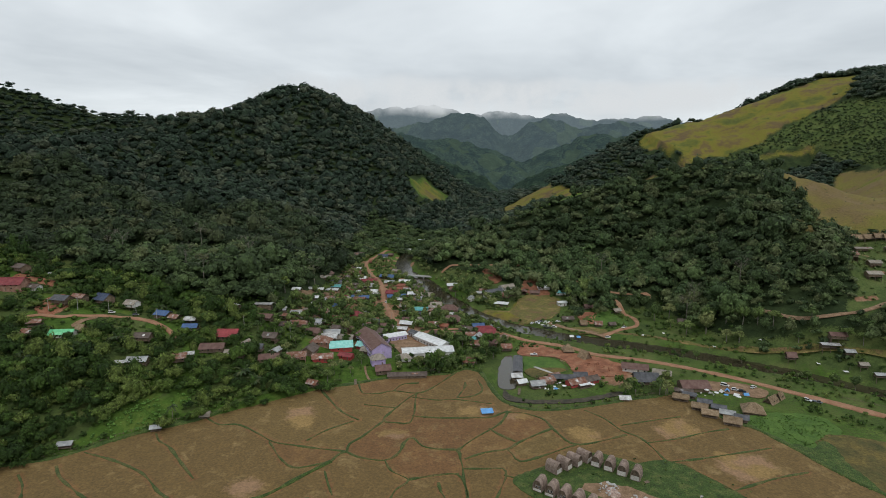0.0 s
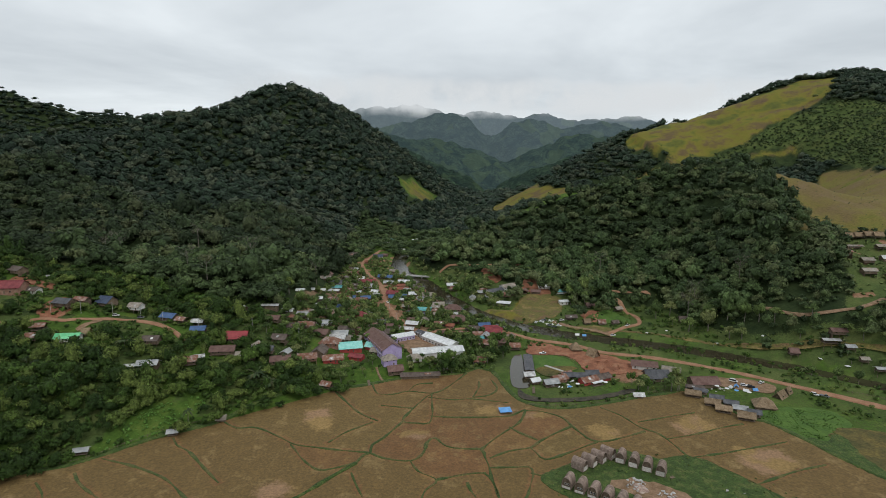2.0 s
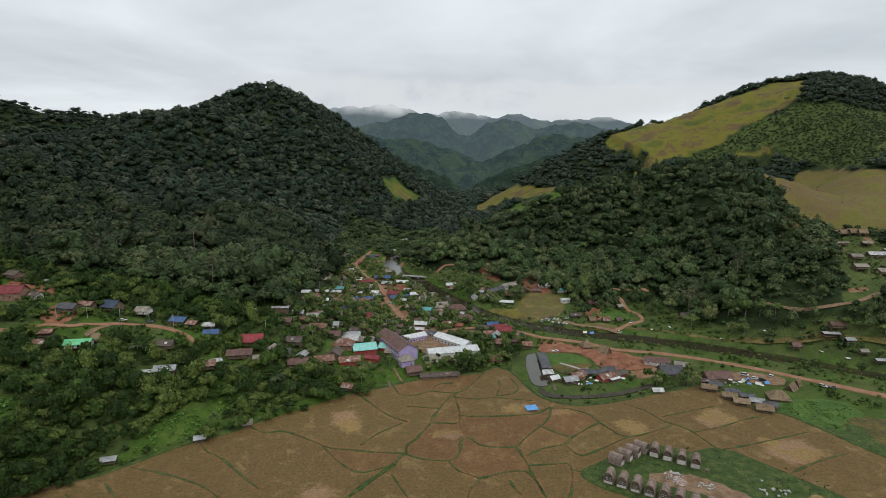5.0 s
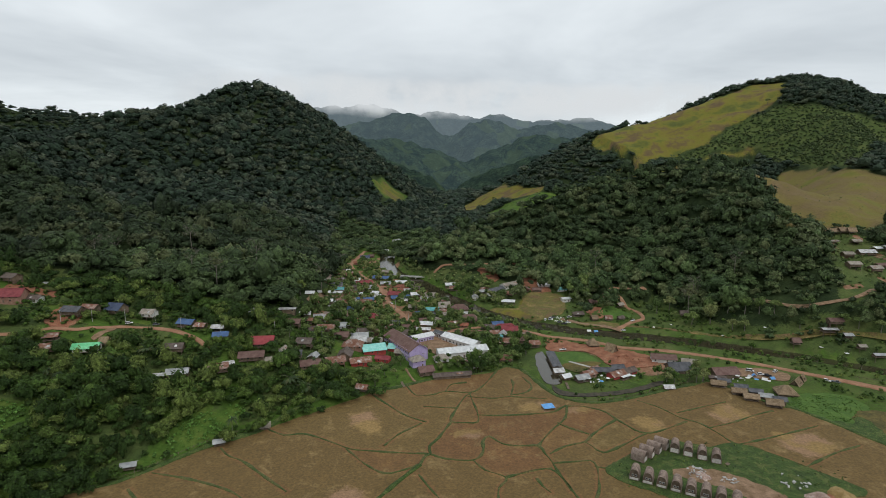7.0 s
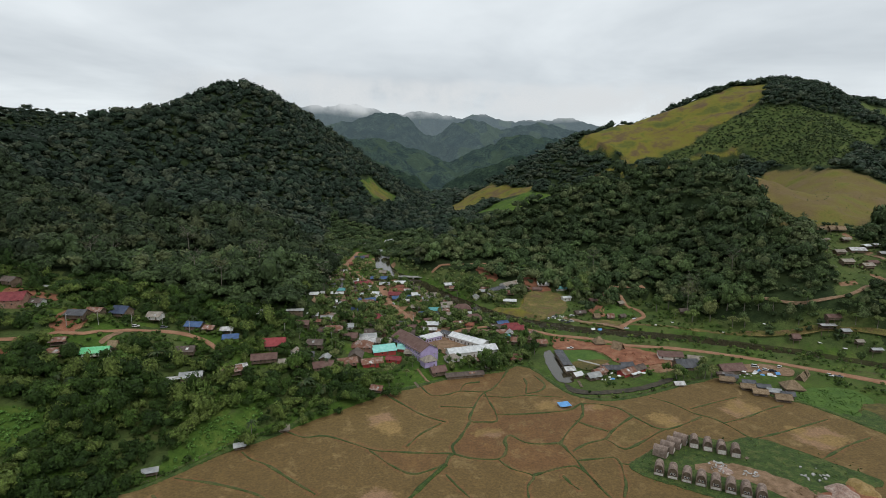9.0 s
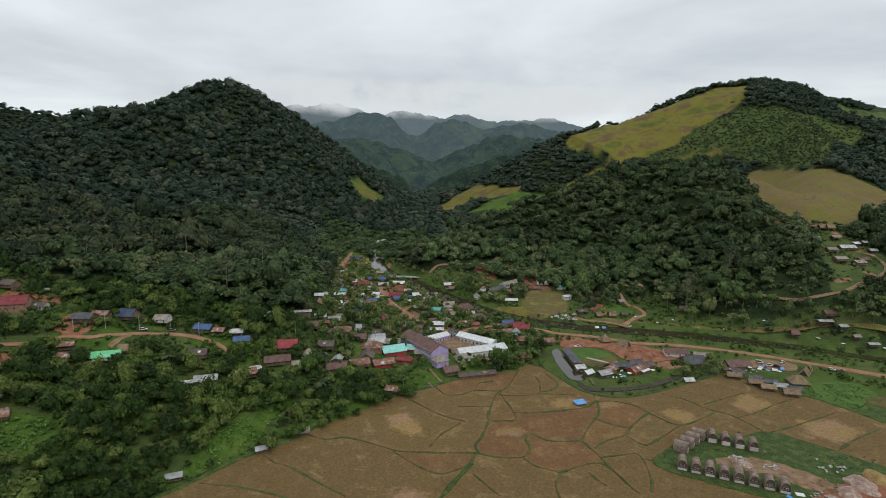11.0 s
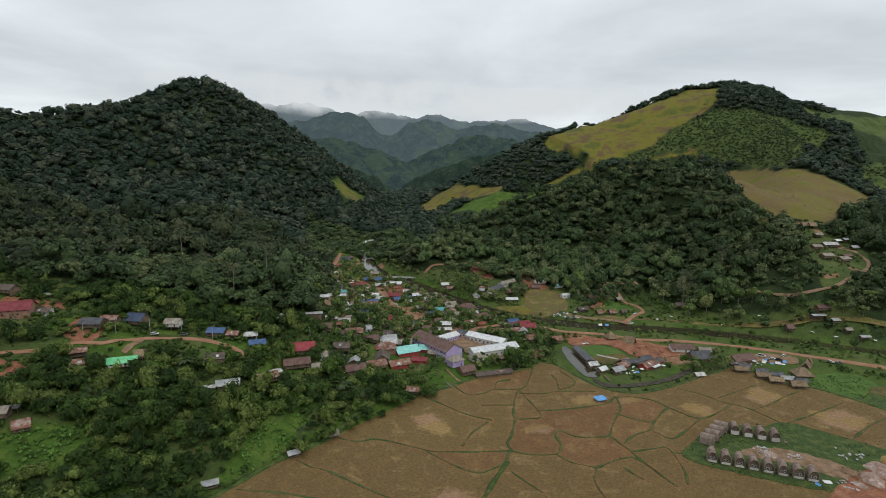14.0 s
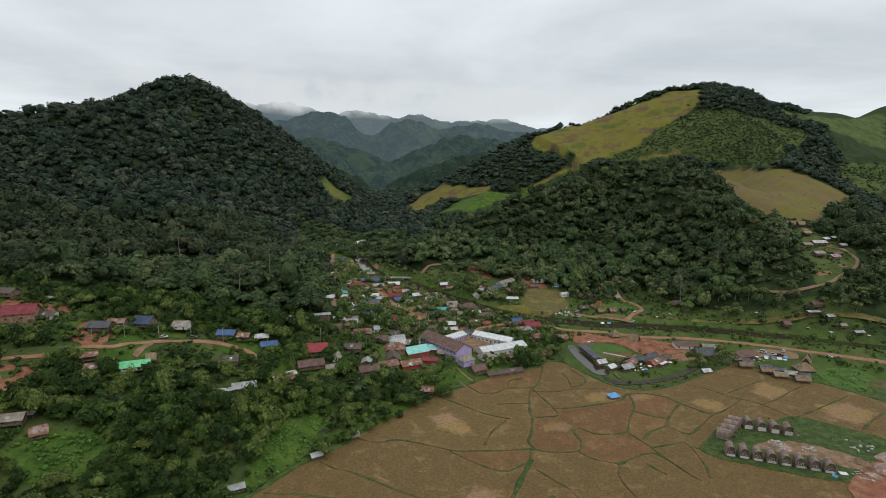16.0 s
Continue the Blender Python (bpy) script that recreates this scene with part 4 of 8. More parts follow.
_cr.color_ramp.elements[1].position, _cr.color_ramp.elements[1].color = 0.54, (0.275, 0.178, 0.066, 1)
_c = _h.inputs["Color"].links[0].from_socket
for _p, _q in ((_o.outputs["Position"], _z.inputs["Vector"]), (_o.outputs["Position"], _n2.inputs["Vector"]), (_n2.outputs["Fac"], _cr.inputs[0]), (_cr.outputs[0], _j.inputs[2]), (_y.outputs["Fac"], _x.inputs[0]), (_z.outputs["Fac"], _x.inputs[1]), (_x.outputs[0], _i.inputs["Value"]), (_i.outputs[0], _j.inputs[0]), (_c, _j.inputs[1]), (_j.outputs[0], _h.inputs["Color"])):
    _t.links.new(_p, _q)
paddies()
for k, b in enumerate(BUNDS):
    ribbon("bund", "low grassy bund between rice paddies", "bund", b, 1.3, BUND, lift=0.58, step=2.5, crown=0.2, rough=0.75)
ribbon("bund", "broad overgrown green bund across the paddies", "bund", GREAT_BUND, 2.2, GRASS, lift=0.7, step=2.0, crown=0.4, rough=0.4)
ribbon("bund", "grassy rim along the edge of the paddies", "bund", FIELD[:17], 3.2, GRASS, lift=0.6, step=3.0, crown=0.25, rough=0.5)
ribbon("bund", "grassy rim along the edge of the paddies", "bund", FIELD[16:30], 3.0, GRASS, lift=0.6, step=3.0, crown=0.25, rough=0.5)


# ---- water ----

ribbon("river", "muddy brown shallow river with a ruffled surface", "water", RIVER[:23], 30, WATER, lift=0.0, step=8.0, crown=0.0, rough=0.1)
# the river lies level between its banks
_me = bpy.data.objects["river"].data
_co = np.empty(len(_me.vertices) * 3, np.float32)
_me.vertices.foreach_get("co", _co)
_co = _co.reshape(-1, 3)
_co[:, 2] = -2.1 + 0.004 * np.maximum(_co[:, 1] - 400, 0)
_me.vertices.foreach_set("co", _co.ravel())
_me.update()

# ---- roads and yards ----
ribbon("road", "reddish dirt road beside the river", "road", [(430, 110), (330, 190), (270, 250), (239, 279), (228, 291), (209, 312), (187, 334), (160, 354), (137, 367), (110, 377), (93, 394), (64, 409), (40, 427), (20, 432), (-5, 425), (-26, 410)], 5.5, ROAD, lift=0.5)
ribbon("road", "reddish dirt main street through the village", "road", [(-22, 412), (-30, 426), (-39, 444), (-45, 467), (-50, 493), (-58, 521), (-62, 552), (-67, 592), (-77, 626), (-89, 659), (-103, 721), (-97, 781), (-88, 838)], 5.4, ROAD, lift=0.5)
ribbon("road", "red earth track up to the wooded hill", "road", [(130, 422), (149, 438), (162, 445), (168, 457), (169, 473), (162, 483), (159, 502), (163, 516), (174, 508), (197, 504)], 4.6, ROAD, lift=0.5)
ribbon("road", "dirt road along the bank above the houses", "road", [(-330, 318), (-296, 331), (-285, 333), (-275, 337), (-264, 346), (-251, 348), (-244, 353), (-228, 362), (-210, 363), (-194, 358), (-180, 348), (-172, 338)], 3.4, ROAD, lift=0.6)
ribbon("road", "red dirt road beyond the bridge", "road", [(-2, 640), (8, 645), (25, 638), (40, 630), (75, 617), (100, 600), (125, 572), (145, 545), (163, 516)], 4.6, ROAD, lift=0.6)
ribbon("road", "pale dirt track round the hut slope", "road", [(238, 425), (244, 411), (254, 385), (264, 376), (279, 371), (298, 369), (324, 380), (375, 406), (387, 421), (391, 434), (395, 455)], 3.4, TRACK, lift=0.7)
ribbon("road", "faint grassy track along the far river bank", "road", [(304, 322), (268, 352), (241, 368), (226, 376), (213, 386), (198, 396), (182, 408), (162, 421), (140, 428)], 6.0, DRY, lift=0.3, rough=0.6)
ribbon("road", "sandy track along the far river bank", "road", [(132, 420), (120, 430), (104, 440), (92, 455)], 5.0, TRACK, lift=0.4)
ribbon("road", "short dirt drive up to the school yard", "road", [(-45, 327), (-48, 333), (-50, 338), (-52, 347)], 1.5, TRACK, lift=0.5)


# ---- buildings ----
def empty(name, x, y, turn, z=None):
    ob = new(name)
    ob.empty_display_size = 0.5
    ob.matrix_basis = pose(x, y, float(land(x, y)) if z is None else z, 0, 0, turn)
    return ob


HOUSES = []


def gable_slab(bm, l, w, z, rise, side, over=0.55, thick=0.12, lap=0.0):
    """One slope of a gable roof, ridge along x."""
    drop = rise * over / (w / 2)
    y0, y1 = 0.0, side * (w / 2 + over)
    ring = [(-l / 2 - over, y0, z + rise), (l / 2 + over, y0, z + rise), (l / 2 + over, y1, z - drop), (-l / 2 - over, y1, z - drop)]
    solid(bm, ring if side < 0 else ring[::-1], thick)


def house(x, y, turn, l, w, roof, wall, stilt, high, pitch, kind="gable", note=""):
    """A village house: walls with openings, a roof of two or four slopes, and stilts where it has them."""
    r = random.Random(int(x * 13 + y * 7))
    ob = empty("house", x, y, turn)
    ground_drop = max(0.0, float(land(x, y)) - min(float(land(x + a, y + b)) for a in (-l / 2, l / 2) for b in (-w / 2, w / 2)))
    z0, z1, rise = stilt, stilt + high, w / 2 * pitch * 2 * 0.9
    open_shed = kind == "shed" or (wall == "wood" and l * w < 48 and stilt > 0.3)
    # walls, each a slab of its own
    t = 0.14
    if not open_shed:
        part("wall", boxes((-l / 2, l / 2, -w / 2, -w / 2 + t, z0 - (ground_drop if stilt < 0.3 else 0) - 0.05, z1)), WALLS[wall], ob)
        part("wall", boxes((-l / 2, l / 2, w / 2 - t, w / 2, z0 - 0.05, z1)), WALLS[wall], ob)
        for s in (-1, 1):
            bm = bmesh.new()
            ring = [(s * l / 2, -w / 2 + t, z0 - ground_drop), (s * l / 2, w / 2 - t, z0 - ground_drop), (s * l / 2, w / 2 - t, z1), (s * l / 2, 0, z1 + (rise * 0.94 if kind == "gable" else 0)), (s * l / 2, -w / 2 + t, z1)]
            a = [bm.verts.new(p) for p in ring]
            b = [bm.verts.new((p[0] - s * t, p[1], p[2])) for p in ring]
            bm.faces.new(a)
            bm.faces.new(b[::-1])
            for k in range(5):
                bm.faces.new((a[k - 1], b[k - 1], b[k], a[k]))
            bmesh.ops.recalc_face_normals(bm, faces=bm.faces)
            part("wall", bm, WALLS[wall], ob)
        # openings on the long sides
        n = max(2, int(l / 3.2))
        storeys = 2 if high > 4.5 else 1
        for side in (-1, 1):
            for fl in range(storeys):
                for k in range(n):
                    cx = -l / 2 + (k + 0.5) * l / n
                    zb = z0 + fl * high / storeys
                    yy = side * w / 2
                    if k == n // 2 and fl == 0:
                        part("door", boxes((cx - 0.45, cx + 0.45, min(yy - side * 0.05, yy + side * 0.04), max(yy - side * 0.05, yy + side * 0.04), zb, zb + 2.0)), TIMBER, ob)
                    elif r.random() < 0.8:
                        win = part("window", boxes((cx - 0.5, cx + 0.5, min(yy - side * 0.05, yy + side * 0.03), max(yy - side * 0.05, yy + side * 0.03), zb + 0.95, zb + 2.05)), TIMBER, ob)
                        part("pane", boxes((cx - 0.42, cx + 0.42, min(yy - side * 0.02, yy + side * 0.05), max(yy - side * 0.02, yy + side * 0.05), zb + 1.03, zb + 1.97)), PANE, win)
    # floor and posts
    if stilt > 0.3 or open_shed:
        if stilt > 0.15:
            part("deck", boxes((-l / 2 - 0.3, l / 2 + 0.3, -w / 2 - 0.5, w / 2 + 0.2, stilt - 0.18, stilt)), TIMBER, ob)
        if open_shed and stilt > 0.3:
            part("rail", boxes((-l / 2, l / 2, -w / 2 - 0.05, -w / 2 + 0.05, stilt + 0.75, stilt + 0.85)), TIMBER, ob)
            part("back_wall", boxes((-l / 2, l / 2, w / 2 - 0.05, w / 2 + 0.05, stilt + 0.05, stilt + high * 0.6)), TIMBER, ob)
        m = max(2, int(l / 3.5) + 1)
        for k in range(m):
            for s in (-1, 1):
                px = -l / 2 + 0.15 + k * (l - 0.3) / (m - 1)
                py = s * (w / 2 - 0.15)
                part("post", boxes((px - 0.1, px + 0.1, py - 0.1, py + 0.1, -ground_drop - 0.2, z1 if open_shed else stilt - 0.18)), TIMBER, ob)
    # roof
    thick = 0.32 if roof == "thatch" else 0.1
    if kind == "gable":
        for s in (-1, 1):
            bm = bmesh.new()
            gable_slab(bm, l, w, z1, rise, s, over=0.9, thick=thick)
            part("roof", bm, ROOFS[roof], ob)
        part("ridge_cap", boxes((-l / 2 - 0.9, l / 2 + 0.9, -0.18, 0.18, z1 + rise - 0.02, z1 + rise + 0.06)), ROOFS[roof], ob)
        if roof in ("rust", "tan", "dark", "grey") and r.random() < 0.6:
            bm = bmesh.new()
            px = r.uniform(-l / 3, l / 6)
            q = r.uniform(0.25, 0.6) * (w / 2)
            k = rise / (w / 2)
            solid(bm, [(px, -q - w * 0.22, z1 + rise - k * (q + w * 0.22) + 0.05), (px + l / 6, -q - w * 0.22, z1 + rise - k * (q + w * 0.22) + 0.05), (px + l / 6, -q, z1 + rise - k * q + 0.05), (px, -q, z1 + rise - k * q + 0.05)], 0.03)
            part("roof_patch", bm, ROOFS[r.choice(("white", "grey", "rust"))], ob, "newer roofing sheet")
    elif kind == "hip":
        e = 0.8
        cut = min(l, w) * 0.42
        k = rise / (w / 2)
        zz = z1 - k * e
        A, B = (-l / 2 - e, -w / 2 - e, zz), (l / 2 + e, -w / 2 - e, zz)
        C, D = (l / 2 + e, w / 2 + e, zz), (-l / 2 - e, w / 2 + e, zz)
        P, Q = (-l / 2 + cut, 0, z1 + rise), (l / 2 - cut, 0, z1 + rise)
        for ring in ([A, B, Q, P], [C, D, P, Q], [B, C, Q], [D, A, P]):
            bm = bmesh.new()
            solid(bm, ring, thick)
            part("roof", bm, ROOFS[roof], ob)
    else:
        bm = bmesh.new()
        solid(bm, [(-l / 2 - 0.3, -w / 2 - 0.3, z1 - 0.2), (l / 2 + 0.3, -w / 2 - 0.3, z1 - 0.2), (l / 2 + 0.3, w / 2 + 0.3, z1 + w * pitch), (-l / 2 - 0.3, w / 2 + 0.3, z1 + w * pitch)], thick)
        part("roof", bm, ROOFS[roof], ob)
    what = {"shed": "open shed", "hip": "house"}.get(kind, "open pavilion" if open_shed else "house")
    size = "small " if l < 8 else "long " if l > 15 else ""
    up = " on stilts" if stilt > 1.1 else ""
    tail = "" if open_shed else " and " + WALL_WORDS[wall]
    HOUSES.append((x, y, max(l, w) / 2))
    return tagged(ob, f"{size}{note + ' ' if note else ''}{what} with {ROOF_WORDS[roof]} roof{tail}{up}", "shed" if kind == "shed" else "pavilion" if open_shed else "house")


def school_block(x, y, turn, l, w, high, roof, wall, storeys, label, rise=1.8, bays=8, over=0.9):
    """A long classroom building with a row of windows on each floor."""
    ob = empty("school_building", x, y, turn)
    t = 0.2
    for s in (-1, 1):
        part("wall", boxes((-l / 2, l / 2, s * w / 2 - t / 2, s * w / 2 + t / 2, -1.0, high)), WALLS[wall], ob)
        bm = bmesh.new()
        ring = [(s * l / 2, -w / 2 + t, -1.0), (s * l / 2, w / 2 - t, -1.0), (s * l / 2, w / 2 - t, high), (s * l / 2, 0, high + rise * 0.93), (s * l / 2, -w / 2 + t, high)]
        a = [bm.verts.new(p) for p in ring]
        b = [bm.verts.new((p[0] - s * t, p[1], p[2])) for p in ring]
        bm.faces.new(a)
        bm.faces.new(b[::-1])
        for k in range(5):
            bm.faces.new((a[k - 1], b[k - 1], b[k], a[k]))
        bmesh.ops.recalc_face_normals(bm, faces=bm.faces)
        part("wall", bm, WALLS[wall], ob)
        bm = bmesh.new()
        gable_slab(bm, l, w, high, rise, s, over=over, thick=0.12)
        part("roof", bm, ROOFS[roof], ob)
        for fl in range(storeys):
            zb = fl * high / storeys
            for k in range(bays):
                cx = -l / 2 + (k + 0.5) * l / bays
                y0, y1 = sorted((s * (w / 2 + 0.06), s * (w / 2 + 0.14)))
                if k % 3 == 1 and fl == 0:
                    part("door", boxes((cx - 0.55, cx + 0.55, y0, y1, zb, zb + 2.1)), TIMBER, ob)
                    continue
                win = part("window", boxes((cx - 0.75, cx + 0.75, y0, y1, zb + 0.95, zb + 2.25)), WALLS["white"], ob)
                part("pane", boxes((cx - 0.65, cx - 0.05, y0 - 0.03, y1 + 0.03, zb + 1.05, zb + 2.15)), PANE, win)
                part("pane", boxes((cx + 0.05, cx + 0.65, y0 - 0.03, y1 + 0.03, zb + 1.05, zb + 2.15)), PANE, win)
        if storeys > 1:
            y0, y1 = sorted((s * (w / 2 + 0.1), s * (w / 2 + 1.2)))
            part("floor_band", boxes((-l / 2, l / 2, y0 if s > 0 else y1 - 0.25, y0 + 0.25 if s > 0 else y1, high / 2 - 0.2, high / 2 + 0.05)), WALLS["white"], ob)
    part("ridge_cap", boxes((-l / 2 - over, l / 2 + over, -0.25, 0.25, high + rise - 0.03, high + rise + 0.08)), ROOFS[roof], ob)
    HOUSES.append((x, y, l / 2.4))
    return tagged(ob, label, "school")


school_block(-50.5, 380, -66.5, 41, 14, 7.0, "brown", "purple", 2, "two-storey lilac school hall with a long brown roof", rise=4.0, bays=11)
school_block(-37, 400, 28, 17, 8, 4.0, "pale", "purple", 1, "lilac classroom building with a pale sheet roof", rise=1.4, bays=7)
school_block(-8, 392, -50, 31, 9.5, 4.2, "pale", "white", 1, "long classroom building with a white sheet roof", rise=1.8, bays=9)
school_block(-11, 370, 9, 35, 11, 4.6, "pale", "white", 1, "long white classroom block with a broad pale roof", rise=2.0, bays=9)
school_block(-22, 409, -50, 8, 6, 3.2, "slate", "white", 1, "small annex with a dark roof beside the classrooms", rise=1.2, bays=3)
house(-44, 352, 20, 9, 7, "tan", "purple", 0.3, 4.8, 0.4, "hip", "two-storey")
house(-39.5, 341.5, 15, 9, 7, "brown", "wood", 0.4, 3.0, 0.35)
house(-27, 359, 10, 9, 6, "tan", "white", 0.4, 2.8, 0.4, "hip")
house(-9, 360, 8, 10, 5, "rust", "wood", 0.3, 2.2, 0.2)
house(-23, 335, 3, 24, 4.5, "dark", "wood", 0.6, 2.0, 0.3)
house(-4, 349, 20, 8, 5, "grey", "wood", 0.3, 2.2, 0.3)


def arch_hut(glazed, label):
    """A small cabin under one arched roof of lapped shingles, its gable with a door and two windows; the front faces -y."""
    ob = empty("arch_hut", 0, 0, 0, 0.0)
    w, l, h = 4.0, 5.4, 5.2
    n = 12
    arc = []
    for k in range(n + 1):
        a = math.pi * k / n
        u = math.cos(a)
        arc.append((w / 2 * (abs(u) ** 0.75) * (1 if u >= 0 else -1), 0.9 + (h - 0.9) * math.sin(a) ** 0.8))
    arc = [(w / 2 + 0.12, 0.55)] + arc + [(-w / 2 - 0.12, 0.55)]
    rows = 6
    for j in range(rows):
        y0, y1 = -l / 2 - 0.45 + j * (l + 0.9) / rows, -l / 2 - 0.45 + (j + 1) * (l + 0.9) / rows + 0.12
        bm = bmesh.new()
        rings = []
        for yy, grow in ((y0, 1.0 + 0.03), (y1, 1.0)):
            rings.append([bm.verts.new((p * grow, yy, 0.55 + (q - 0.55) * grow)) for p, q in arc])
            rings.append([bm.verts.new((p * (grow - 0.06), yy, 0.55 + (q - 0.55) * (grow - 0.03))) for p, q in arc])
        for k in range(len(arc) - 1):
            bm.faces.new((rings[0][k + 1], rings[0][k], rings[2][k], rings[2][k + 1]))
            bm.faces.new((rings[1][k], rings[1][k + 1], rings[3][k + 1], rings[3][k]))
            bm.faces.new((rings[0][k], rings[0][k + 1], rings[1][k + 1], rings[1][k]))
        bmesh.ops.recalc_face_normals(bm, faces=bm.faces)
        part("shingle_course", bm, SHINGLE, ob)
    for s, nm in ((-1, "front_wall"), (1, "back_wall")):
        bm = bmesh.new()
        yy = s * l / 2 * 0.82
        f = [bm.verts.new((p * 0.93, yy, 0.55 + (q - 0.55) * 0.96)) for p, q in arc]
        g = [bm.verts.new((p * 0.93, yy - s * 0.12, 0.55 + (q - 0.55) * 0.96)) for p, q in arc]
        bm.faces.new(f)
        bm.faces.new(g[::-1])
        for k in range(len(arc)):
            bm.faces.new((f[k - 1], f[k], g[k], g[k - 1]))
        bmesh.ops.recalc_face_normals(bm, faces=bm.faces)
        part(nm, bm, TIMBER, ob)
    fy = -l / 2 * 0.82
    for cx in (-0.62, 0.62) if glazed else ():
        win = part("window", boxes((cx - 0.4, cx + 0.4, fy - 0.06, fy + 0.02, 1.75, 2.65)), WALLS["white"], ob)
        part("pane", boxes((cx - 0.3, cx + 0.3, fy - 0.09, fy - 0.03, 1.85, 2.55)), PANE, win)
    part("door", boxes((-0.2, 0.2, fy - 0.05, fy + 0.02, 0.6, 1.7)), TIMBER, ob)
    part("porch_panel", boxes((-w / 2 + 0.1, w / 2 - 0.1, -l / 2 - 0.25, -l / 2 - 0.17, 0.35, 1.5 if glazed else 2.5)), PANEL, ob, "pale porch panel")
    for cx in (-w / 2 + 0.16, w / 2 - 0.16):
        part("porch_post", boxes((cx - 0.07, cx + 0.07, -l / 2 - 0.3, -l / 2 - 0.16, 0.3, 2.9)), TIMBER, ob)
    part("floor", boxes((-w / 2, w / 2, -l / 2 - 0.3, l / 2, 0.3, 0.5)), TIMBER, ob)
    for px in (-w / 2 + 0.2, w / 2 - 0.2):
        for py in (-l / 2 + 0.1, l / 2 - 0.3):
            part("post", boxes((px - 0.1, px + 0.1, py - 0.1, py + 0.1, -0.2, 0.3)), TIMBER, ob)
    return tagged(ob, label, "hut", group="arched holiday huts")


PANEL = surface("bleached_bamboo_panel", (0.44, 0.40, 0.36), (0.62, 0.59, 0.55), size=0.8, grain=0.15, vary=0.15)
hut = arch_hut(True, "small bamboo cabin with an arched shingle roof and two windows")
hut_closed = arch_hut(False, "small bamboo cabin with an arched shingle roof and pale front panel")
spots = [(41 + 4.5 * k, 212.5 - 3.45 * k, -35) for k in range(8)] + [(70.5 + 4.7 * k, 231.5 - 3.7 * k, -32) for k in range(4)] + [(49.5 + 5.3 * k, 225.5 + 3.1 * k, 43) for k in range(4)]
for k, (x, y, a) in enumerate(spots):
    m = pose(x, y, 0.55, 0, 0, a + random.uniform(-2, 2))
    kind = hut if k < 8 else hut_closed
    if k in (0, 8):
        kind.matrix_basis = m
    else:
        copy_thing(kind, m)

# ---- village houses: x, y, turn, length, width, roof, wall, height of stilts, of walls, pitch, kind ----
house(-306.2, 378.3, 4, 19.0, 11.5, "maroon", "brick", 0, 4.6, 0.36, "gable", "two-storey")
house(-292.6, 381.9, -14, 9.1, 5.7, "dark", "white", 0, 2.6, 0.32, "gable")
house(-324.3, 412.7, -25, 12.2, 7.4, "dark", "wood", 0.6, 2.6, 0.32, "gable")
house(-301.2, 410.8, -10, 5.3, 3.3, "white", "wood", 0, 2.4, 0.1, "shed")
house(-260.8, 364.2, -15, 11.4, 7.4, "slate", "wood", 1.6, 2.6, 0.32, "gable")
house(-254.2, 372.2, -15, 9.1, 5.7, "rust", "wood", 1.2, 2.6, 0.32, "gable")
house(-241.5, 379.0, -20, 9.9, 9.0, "navy", "wood", 1.8, 2.6, 0.4, "gable")
house(-220.7, 377.1, -15, 8.4, 6.6, "tan", "white", 2.6, 2.6, 0.35, "gable")
house(-194.1, 367.7, -18, 9.9, 6.6, "blue", "wood", 0.8, 2.6, 0.32, "gable")
house(-184.0, 363.1, -18, 6.1, 4.9, "rust", "wood", 0.8, 2.6, 0.32, "gable")
house(-173.9, 364.2, 0, 6.8, 4.9, "white", "wood", 0.5, 2.6, 0.32, "gable")
house(-169.5, 354.2, 5, 8.4, 5.7, "blue", "wood", 0.4, 2.6, 0.32, "gable")
house(-258.7, 335.2, 10, 6.8, 4.9, "rust", "wood", 0.8, 2.6, 0.32, "gable")
house(-254.8, 326.6, 12, 9.9, 5.7, "rust", "wood", 0.6, 2.6, 0.32, "gable")
house(-235.1, 325.4, 5, 12.9, 6.6, "green", "white", 1.2, 2.6, 0.32, "gable")
house(-229.2, 333.4, 0, 3.8, 4.1, "thatch", "wood", 1.2, 2.2, 0.6, "gable")
house(-190.7, 334.7, 0, 9.1, 6.6, "dark", "wood", 1.2, 2.6, 0.32, "gable")
house(-181.5, 310.5, 5, 10.6, 5.7, "grey", "wood", 0.8, 2.6, 0.32, "gable")
house(-190.7, 307.1, 5, 6.1, 3.3, "white", "wood", 0, 2.2, 0.1, "shed")
house(-162.1, 318.4, 20, 9.9, 6.6, "rust", "wood", 0.6, 2.6, 0.32, "gable")
house(-157.5, 323.8, 20, 6.1, 4.1, "white", "wood", 0, 2.4, 0.12, "shed")
house(-273.5, 282.7, 0, 9.1, 5.7, "tan", "wood", 0.8, 2.6, 0.32, "gable")
house(-269.2, 287.4, 0, 4.6, 3.3, "white", "wood", 0, 2.2, 0.1, "shed")
house(-261.4, 275.6, 20, 5.3, 4.9, "rust", "wood", 0.8, 2.2, 0.5, "gable")
house(-147.9, 263.7, 15, 4.2, 3.0, "grey", "wood", 0.9, 1.7, 0.3, "gable")
house(-128.7, 278.0, 10, 3.8, 3.3, "tan", "wood", 0.9, 1.6, 0.45, "gable")
house(-79.7, 317.8, -25, 6.1, 4.1, "rust", "wood", 0.8, 2.0, 0.4, "gable")
house(-181.7, 244.9, 12, 5.3, 3.3, "grey", "wood", 0.9, 1.8, 0.25, "gable")
house(-142.5, 348.8, 0, 12.9, 9.0, "red", "wood", 0.4, 3.2, 0.4, "gable")
house(-118.1, 360.8, -10, 9.1, 7.4, "dark", "wood", 1.4, 2.6, 0.32, "gable")
